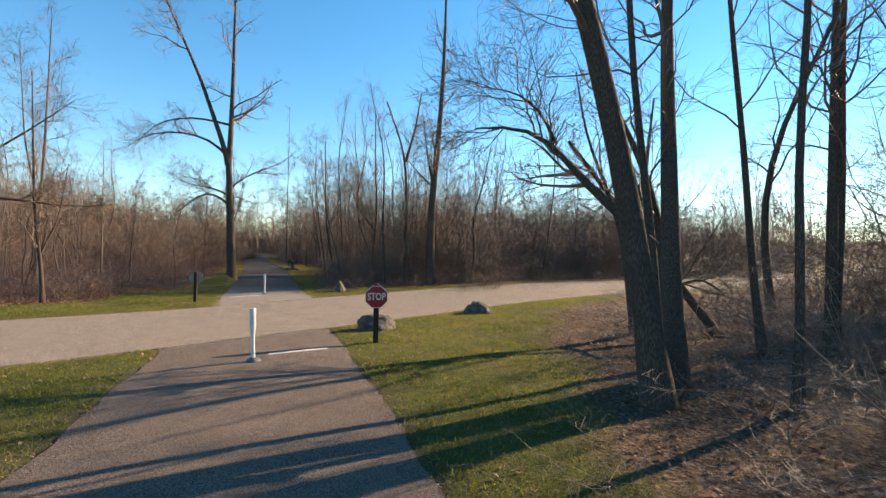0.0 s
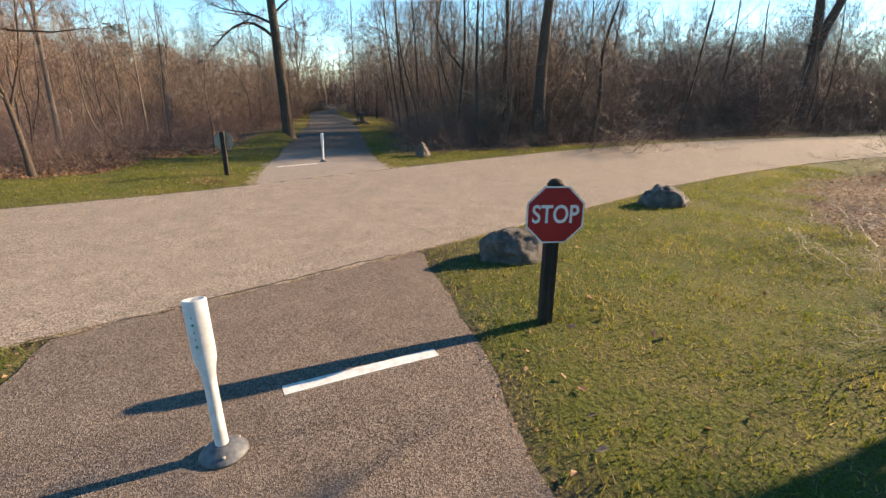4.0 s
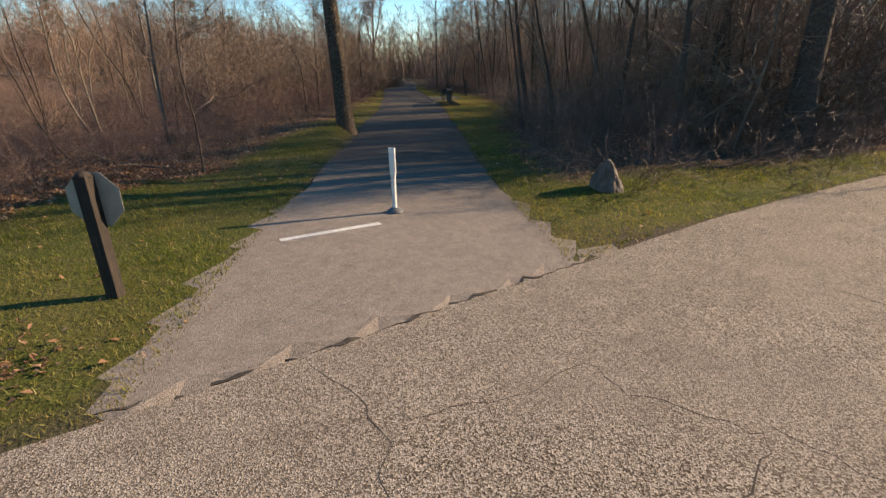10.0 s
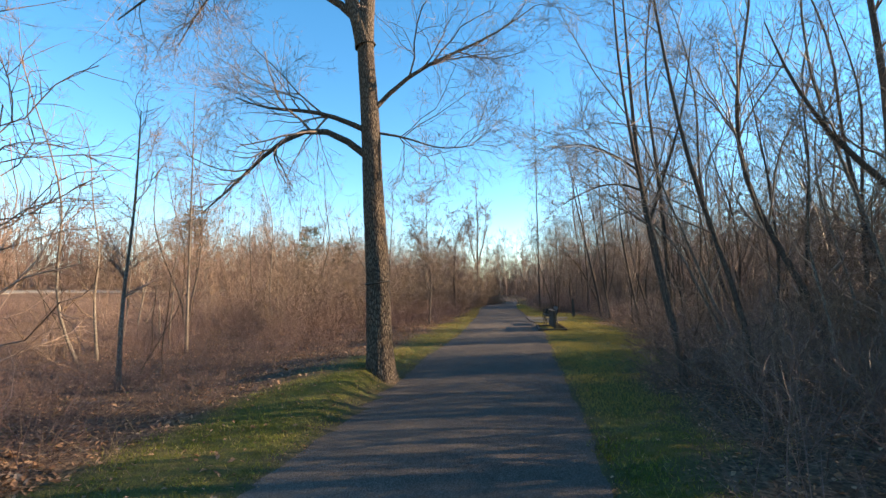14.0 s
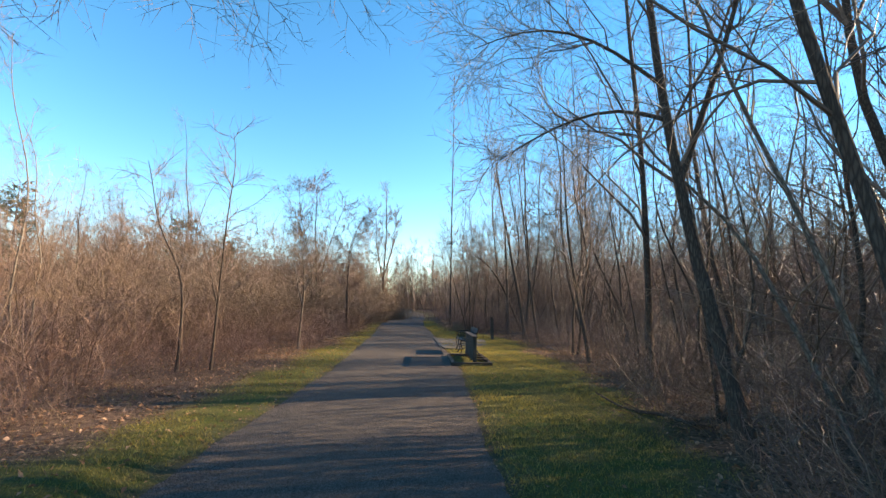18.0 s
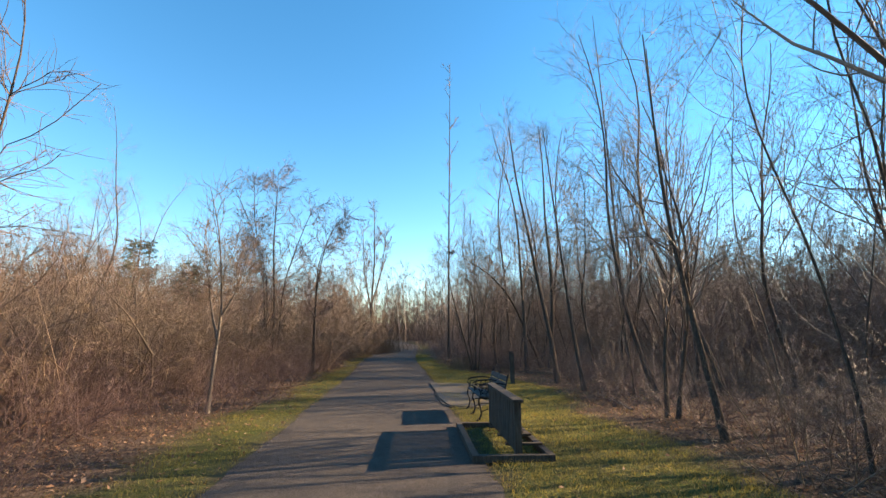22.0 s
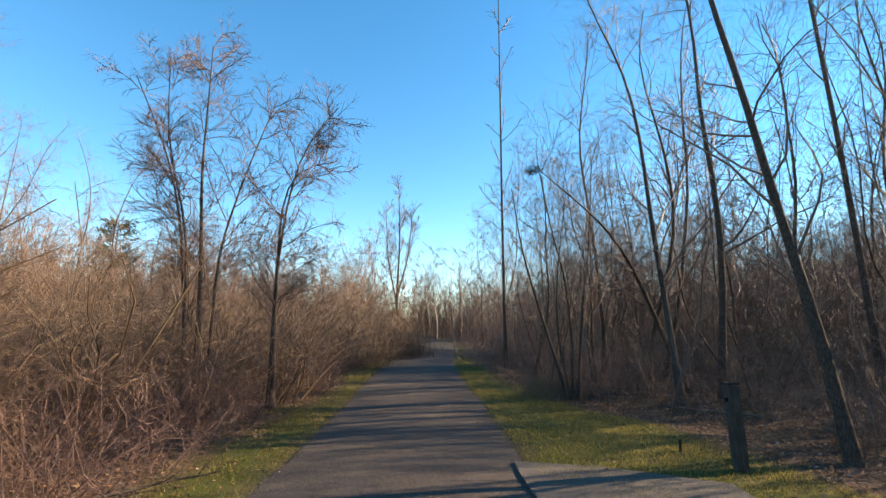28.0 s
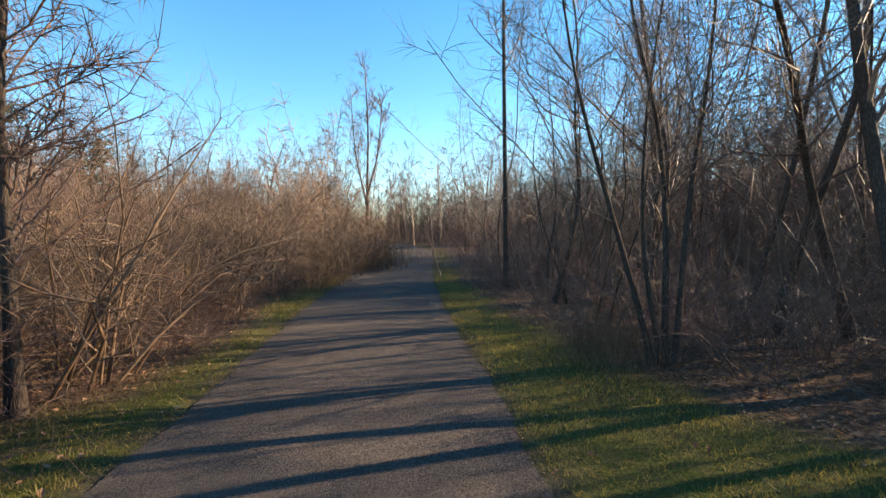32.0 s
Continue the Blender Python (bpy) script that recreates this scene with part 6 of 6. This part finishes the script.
def fallen_branch(x, y, turn, length, r, mat, seed):
    """A dead branch lying on the ground, with a few side shoots."""
    gg = np.random.default_rng(seed)
    a = radians(turn)
    P, R_ = shoot(gg, np.array([[0.0, 0.0, r]]), np.array([[math.cos(a), math.sin(a), 0.06]]), np.array([length]), np.array([r]), 8, -0.005, 0.1, 0.35)
    P[..., 2] = np.maximum(P[..., 2], r * 0.7)
    A, B = grow(gg, P, R_, 5, (0.25, 0.95), (0.3, 0.8), (25, 60), 4, 0.02, 0.2, 0.6)
    A[..., 2] = np.maximum(A[..., 2], 0.005)
    root = tagged(new("fallen_branch"), "bare dead branch lying on the leaf litter", "branch", "fallen branches")
    root.matrix_basis = pose(x, y, float(rough_height(np.array([x]), np.array([y]))[0]))
    part_mesh("stem", np_mesh("stem", *tubes(P, R_, 7), mat, True), root)
    for k in range(len(A)):
        part_mesh("side_shoot", np_mesh("side_shoot", *tubes(A[k:k + 1], B[k:k + 1], 5, True), mat, True), root)


for k, (x, y, turn, length, r) in enumerate([(-12.4, 48.9, 160, 1.8, 0.03), (-13.4, 50.0, 30, 1.4, 0.02), (-11.5, 47.6, 100, 2.2, 0.035), (-14.2, 51.2, 190, 1.2, 0.018), (-19.2, 40.4, 150, 1.7, 0.03), (-19.6, 41.6, 60, 1.3, 0.02), (-12.9, 20.6, 200, 1.9, 0.025), (-13.8, 18.6, 120, 1.5, 0.02), (-8.3, 33.8, 80, 1.5, 0.025), (-7.4, 31.6, 140, 1.8, 0.03), (5.0, 7.6, 20, 1.6, 0.03), (4.6, 12.0, 70, 1.4, 0.03), (-10.1, 40.7, 110, 1.6, 0.03), (-2.8, 22.6, 30, 1.8, 0.03)]):
    fallen_branch(x, y, turn, length, r, (M_BARK_PALE, M_BARK_GREY)[k % 2], 500 + k)


# ---- far woods ----
def far_wood(seed, w, n, h, mat):
    gg = np.random.default_rng(seed)
    base = np.stack([gg.uniform(-w / 2, w / 2, n), gg.uniform(-5, 5, n), np.zeros(n)], 1)
    d = np.stack([gg.normal(0, 0.09, n), gg.normal(0, 0.09, n), np.ones(n)], 1)
    P, R = shoot(gg, base, d, gg.uniform(0.4, 1.0, n) * h, gg.uniform(0.04, 0.11, n), 7, 0.02, 0.1, 0.15)
    A, B = grow(gg, P, R, 12, (0.15, 0.98), (1.4, 3.4), (25, 65), 3, 0.05, 0.2, 0.45)
    C, D = grow(gg, A, B, 5, (0.15, 1.0), (0.6, 1.6), (20, 65), 2, 0, 0.1, 0.7)
    low = np.stack([gg.uniform(-w / 2, w / 2, 4 * n), gg.uniform(-7, 7, 4 * n), np.zeros(4 * n)], 1)
    e = np.stack([gg.normal(0, 0.2, 4 * n), gg.normal(0, 0.2, 4 * n), np.ones(4 * n)], 1)
    E, F = shoot(gg, low, e, gg.uniform(1.5, 6.0, 4 * n), gg.uniform(0.015, 0.04, 4 * n), 3, 0.0, 0.1, 0.3)
    G, H = grow(gg, E, F, 6, (0.1, 1.0), (0.7, 1.8), (20, 60), 2, 0, 0.1, 0.7)
    return np_mesh("far_wood", *joined(tubes(P, R, 5, True), tubes(A, np.maximum(B, 0.025), 3, True), tubes(C, np.maximum(D, 0.018), 3, True), tubes(E, F, 3, True), tubes(G, np.maximum(H, 0.016), 3, True)), mat)


FAR = [far_wood(301, 24, 34, 14, M_TWIG), far_wood(302, 24, 34, 12, M_TWIG_RED)]
RING = [(-34, 99, -10), (-20, 96, 5), (-58, 101, -30), (-78, 48, -70), (-70, 28, -80), (-66, 4, -95), (-82, 72, -60), (-66, 92, -40), (-48, 112, -20), (-24, 108, 0), (0, 92, 10), (22, 74, 20), (44, 62, 30), (62, 40, 60), (58, 14, 80), (40, -14, 110), (18, -52, 160), (-20, -56, 190), (-52, -40, 220), (-62, -20, -110), (-60, 60, -60), (-46, 78, -50), (-30, 92, -15), (-6, 80, 15), (14, 64, 30)]
RING += [(-14 + 125 * math.cos(a), 25 + 125 * math.sin(a), math.degrees(a) - 90) for a in np.linspace(0, 2 * math.pi, 30, endpoint=False)]
NEAR_RING = [(32, 16, 75, 0.6), (41, 3, 80, 0.7), (44, 24, 30, 0.65), (30, -8, 95, 0.7), (56, 30, 40, 0.75), (22, 48, 25, 0.6), (40, 54, 25, 0.7)]
for k, (fx, fy, tr, tall) in enumerate(NEAR_RING):
    ob = tagged(new("far_wood", FAR[k % 2]), "belt of bare leafless trees beyond the road", "woods", kind="stuff")
    ob.matrix_basis = pose(fx, fy, on_ground(fx, fy) - 0.2, 0, 0, tr) @ Matrix.Diagonal((1, 1, tall, 1))
for k, (fx, fy, tr) in enumerate(RING):
    ob = tagged(new("far_wood", FAR[k % 2]), "distant belt of bare leafless trees", "woods", kind="stuff")
    ob.matrix_basis = pose(fx, fy, on_ground(fx, fy) - 0.2, 0, 0, tr) @ Matrix.Diagonal((1, 1, 0.85 + 0.06 * (k % 5), 1))


def conifer(seed, h, x, y):
    gg = np.random.default_rng(seed)
    root = tagged(new("conifer"), "dark green conifer among distant bare trees", "conifer", "far conifers")
    P = np.array([[(0, 0, h * k / 7) for k in range(8)]])
    part_mesh("trunk", np_mesh("trunk", *tubes(P, np.linspace(0.16, 0.02, 8)[None], 7), M_BARK_GREY, True), root)
    A, B = grow(gg, P, np.full((1, 8), 0.05), 90, (0.15, 0.99), (2.2, 2.8), (65, 95), 4, 0.02, 0.08, 0.6)
    C, D = grow(gg, A, B, 14, (0.1, 1.0), (0.35, 0.7), (25, 60), 2, 0, 0.1, 0.7)
    part_mesh("crown", np_mesh("crown", *joined(tubes(A, B, 3), tubes(C, np.maximum(D, 0.03), 3)), M_CONIFER), root)
    root.matrix_basis = pose(x, y, on_ground(x, y))


conifer(401, 9, -52, 62)
conifer(402, 7.5, -50, 66)
conifer(403, 10, -58, 50)


def house():
    """A small grey house half hidden behind the woods."""
    x, y = 33.0, 71.0
    root = tagged(new("house"), "small grey-sided house with a white-trimmed gable behind trees", "house")
    root.matrix_basis = pose(x, y, on_ground(x, y) - 0.1, 0, 0, -25)
    w, d, eave, top = 5.0, 8.0, 2.7, 6.15 - on_ground(x, y)
    wall = part("wall", prism([(-w / 2, 0), (w / 2, 0), (w / 2, eave), (0, top - 0.12), (-w / 2, eave)], d), M_SIDING, root, "grey clapboard walls")
    for k in range(14):
        z = 0.3 + 0.3 * k
        half = w / 2 if z < eave else w / 2 * (top - 0.15 - z) / (top - 0.15 - eave)
        if half > 0.2:
            part("board", box(2 * half, 0.03, 0.02, (0, -d / 2 - 0.012, z), 0), M_SIDING, wall)
    rise = math.degrees(math.atan2(top - eave, w / 2))
    slope = math.hypot(top - eave, w / 2) + 0.4
    for s in (-1, 1):
        part("roof", box(slope, d + 0.7, 0.14, (0, 0, 0), 0.01), M_ROOF, root, "dark shingled roof slope", pose(s * (w / 4 + 0.12), 0, (top + eave) / 2 - 0.02, 0, s * rise, 0))
        part("gable_trim", box(slope, 0.05, 0.2, (0, 0, 0), 0.006), M_WHITE, root, "white gable trim board", pose(s * (w / 4 + 0.12), -d / 2 - 0.38, (top + eave) / 2 - 0.1, 0, s * rise, 0))
    for wx in (-1.2, 1.2):
        win = part("window", box(1.0, 0.08, 1.3, (wx, -d / 2 - 0.03, 1.6), 0.01), M_WHITE, root, "white window frame")
        for q in (-1, 1):
            part("pane", box(0.4, 0.02, 1.1, (wx + 0.22 * q, -d / 2 - 0.075, 1.6), 0), M_PANE, win, "dark pane")


house()


def nest():
    gg = np.random.default_rng(5)
    n = 160
    a, e = gg.uniform(0, 2 * np.pi, n), gg.uniform(-0.9, 0.4, n)
    base = np.stack([0.11 * np.cos(a) * np.cos(e), 0.11 * np.sin(a) * np.cos(e), 0.09 * np.sin(e)], 1)
    d = np.stack([-np.sin(a), np.cos(a), gg.normal(0, 0.3, n)], 1) + gg.normal(0, 0.3, (n, 3))
    d /= np.linalg.norm(d, axis=1, keepdims=True)
    P, R = shoot(gg, base, d, gg.uniform(0.1, 0.2, n), np.full(n, 0.004), 3, 0, 0.3)
    ob = tagged(new("bird_nest", np_mesh("bird_nest", *tubes(P, R, 3), M_NEST)), "small dark twig nest caught in thin branches", "nest")
    ob.matrix_basis = pose(-16.1, 47.25, 4.85)


nest()


# ---- undergrowth: weeds, leaves, turf ----
def weeds(name, label, pts, g, hgt, mat, lean=0.25, r=0.003):
    n = len(pts)
    base = np.concatenate([pts, (height(pts[:, 0], pts[:, 1]) - 0.02)[:, None]], 1)
    d = np.concatenate([g.normal(0, lean, (n, 2)), np.ones((n, 1))], 1)
    d /= np.linalg.norm(d, axis=1, keepdims=True)
    P, R = shoot(g, base, d, g.uniform(hgt[0], hgt[1], n), g.uniform(0.6 * r, r, n), 3, -0.05, 0.2, 0.4)
    tagged(new(name, np_mesh(name, *tubes(P, R, 3, True), mat)), label, "weeds", kind="stuff")


def cloud(g, n, box_, keep, clump=0.0):
    """Many random places, thinned by keep()'s chances and by patches."""
    c = np.stack([g.uniform(box_[0], box_[1], n), g.uniform(box_[2], box_[3], n)], 1)
    p = keep(c[:, 0], c[:, 1])
    if clump:
        p = p * np.clip(0.5 + clump * wave(c[:, 0], c[:, 1], 1.3, 4.0), 0, 1)
    return c[g.uniform(0, 1, n) < p]


def chance(f, fade):
    return lambda x, y: f(x, y) * np.clip(1 - fade * np.abs(side_of(LINE_B, x, y)[0]) / 10, 0.1, 1)


weeds("dry_weeds", "dead tan weed stalks and grasses in the brush", cloud(g, 42000, (-34, -8, 8, 60), chance(left_brush(-0.6, 12), 0.6), 1.3), g, (0.15, 0.75), M_STRAW, 0.55, 0.0035)
weeds("dry_weeds", "dead reddish weed stalks in the brush", cloud(g, 42000, (-34, -8, 8, 60), chance(left_brush(-0.3, 9), 0.7), 1.2), g, (0.3, 1.05), M_CANE, 0.5, 0.004)
weeds("dry_weeds", "dead tan stalks along the wood edge", cloud(g, 60000, (-34, 16, 18, 64), chance(right_wood(-0.5, 7), 0.5), 1.2), g, (0.2, 0.9), M_TWIG_TAN, 0.6, 0.003)
weeds("dry_grass_fringe", "matted straw-coloured grass between verge and brush", cloud(g, 90000, (-34, -8, 14, 60), chance(left_brush(-1.5, 0.5), 0.2), 1.2), g, (0.06, 0.24), M_STRAW, 0.9, 0.0028)
weeds("dry_grass_fringe", "matted dry grass along the wood edge", cloud(g, 60000, (-34, 4, 24, 60), chance(right_wood(-1.0, 0.6), 0.2), 1.2), g, (0.06, 0.22), M_STRAW, 0.9, 0.0028)
weeds("dry_grass_tuft", "tuft of tall dry straw-coloured grass beside the trail", np.random.default_rng(6).normal((-16.6, 50.6), (0.35, 0.75), (900, 2)), g, (0.3, 0.8), M_STRAW, 0.3, 0.003)
weeds("dry_grass_tuft", "pale dry grass and twigs at the bend of the trail", np.random.default_rng(8).normal((-26.6, 61.5), (0.8, 1.6), (2500, 2)), g, (0.6, 2.0), M_STRAW, 0.35, 0.005)


def leaves(pts, g, size):
    n = len(pts)
    z = rough_height(pts[:, 0], pts[:, 1]) + g.uniform(0.004, 0.03, n)
    a, t1, t2 = g.uniform(0, 2 * np.pi, n), g.normal(0, 0.35, n), g.normal(0, 0.35, n)
    L, W = g.uniform(size[0], size[1], n), g.uniform(0.4, 0.75, n)
    ux = np.stack([np.cos(a), np.sin(a), t1], 1) * L[:, None]
    uy = np.stack([-np.sin(a), np.cos(a), t2], 1) * (L * W)[:, None]
    c = np.concatenate([pts, z[:, None]], 1)
    up = np.zeros((n, 3))
    up[:, 2] = g.uniform(0.1, 0.5, n) * L
    V = np.stack([c - ux, c - 0.2 * ux - uy + up, c + ux, c + 0.1 * ux + uy + up], 1)
    i = np.arange(n) * 4
    tagged(new("leaf_litter", np_mesh("leaf_litter", V.reshape(-1, 3), None, np.concatenate([np.stack([i, i + 1, i + 2], 1), np.stack([i, i + 2, i + 3], 1)]), M_LEAF)), "scattered dead brown leaves on the ground", "leaves", kind="stuff")


def litter(x, y):
    v, a, b, r = verge(x, y)
    e = np.minimum(np.minimum(np.abs(a), np.abs(b)) - HALF_PATH, np.abs(r) - HALF_ROAD)
    return np.where(e < 0.1, 0.0015, np.where(v > 0.5, np.where((b < 0) & (y > 19.5), 0.3, 0.05), 1.0)) * np.clip(1.3 - np.abs(e) / 12, 0.1, 1)


leaves(cloud(g, 190000, (-32, 12, -4, 58), litter), g, (0.015, 0.04))
leaves(np.random.default_rng(9).normal((-8.33, 14.85), (0.28, 0.2), (190, 2)), g, (0.014, 0.034))
leaves(cloud(g, 22000, (-17, -9, 12, 21), lambda x, y: (np.abs(verge(x, y)[0] - 0.35) < 0.4) * 1.0), g, (0.02, 0.05))


def edge_crumbs(x, y):
    v, a, b, r = verge(x, y)
    e = np.minimum(np.minimum(np.abs(a), np.abs(b)) - HALF_PATH, np.abs(r) - HALF_ROAD)
    return np.exp(-((e - 0.02 - 0.05 * wave(x, y, 4.0)) / 0.055) ** 2)


leaves(cloud(g, 420000, (-26, 8, -2, 52), edge_crumbs), g, (0.007, 0.02))


def turf(n, box_, g, tall, mat):
    def keep(x, y):
        v, a, b, r = verge(x, y)
        e = np.minimum(np.minimum(np.abs(a), np.abs(b)) - HALF_PATH, np.abs(r) - HALF_ROAD)
        worn = np.where((b < 0) & (y > 19.5), np.clip(0.5 + 1.1 * wave(x, y, 1.4, 5.0) + 0.5 * wave(x, y, 5.2), 0.12, 1), np.clip(0.95 + 0.7 * wave(x, y, 2.6, 3.0) + 0.4 * wave(x, y, 7.0), 0.25, 1))
        return np.where(e > -0.03 + 0.05 * wave(x, y, 6.0), np.clip(v + 0.05, 0, 1) * worn, 0)
    pts = cloud(g, n, box_, keep)
    k = len(pts)
    z = rough_height(pts[:, 0], pts[:, 1]) - 0.005
    h = g.uniform(0.4, 1.0, k) * tall * (1 + 0.5 * wave(pts[:, 0], pts[:, 1], 2.0))
    a = g.uniform(0, 2 * np.pi, k)
    w = g.uniform(0.0025, 0.006, k)
    base = np.concatenate([pts, z[:, None]], 1)
    s = np.stack([np.cos(a), np.sin(a), np.zeros(k)], 1) * w[:, None]
    tip = base + np.concatenate([g.normal(0, 0.55, (k, 2)) * h[:, None], h[:, None]], 1)
    V = np.stack([base - s, base + s, tip], 1)
    tagged(new("grass", np_mesh("grass", V.reshape(-1, 3), None, np.arange(3 * k).reshape(-1, 3), mat)), "short early-spring turf, green and straw-coloured", "grass", kind="stuff")


turf(760000, (-16, 7, -2, 25), g, 0.055, M_BLADE)
turf(760000, (-26, -5, 25, 60), g, 0.06, M_BLADE_DRY)
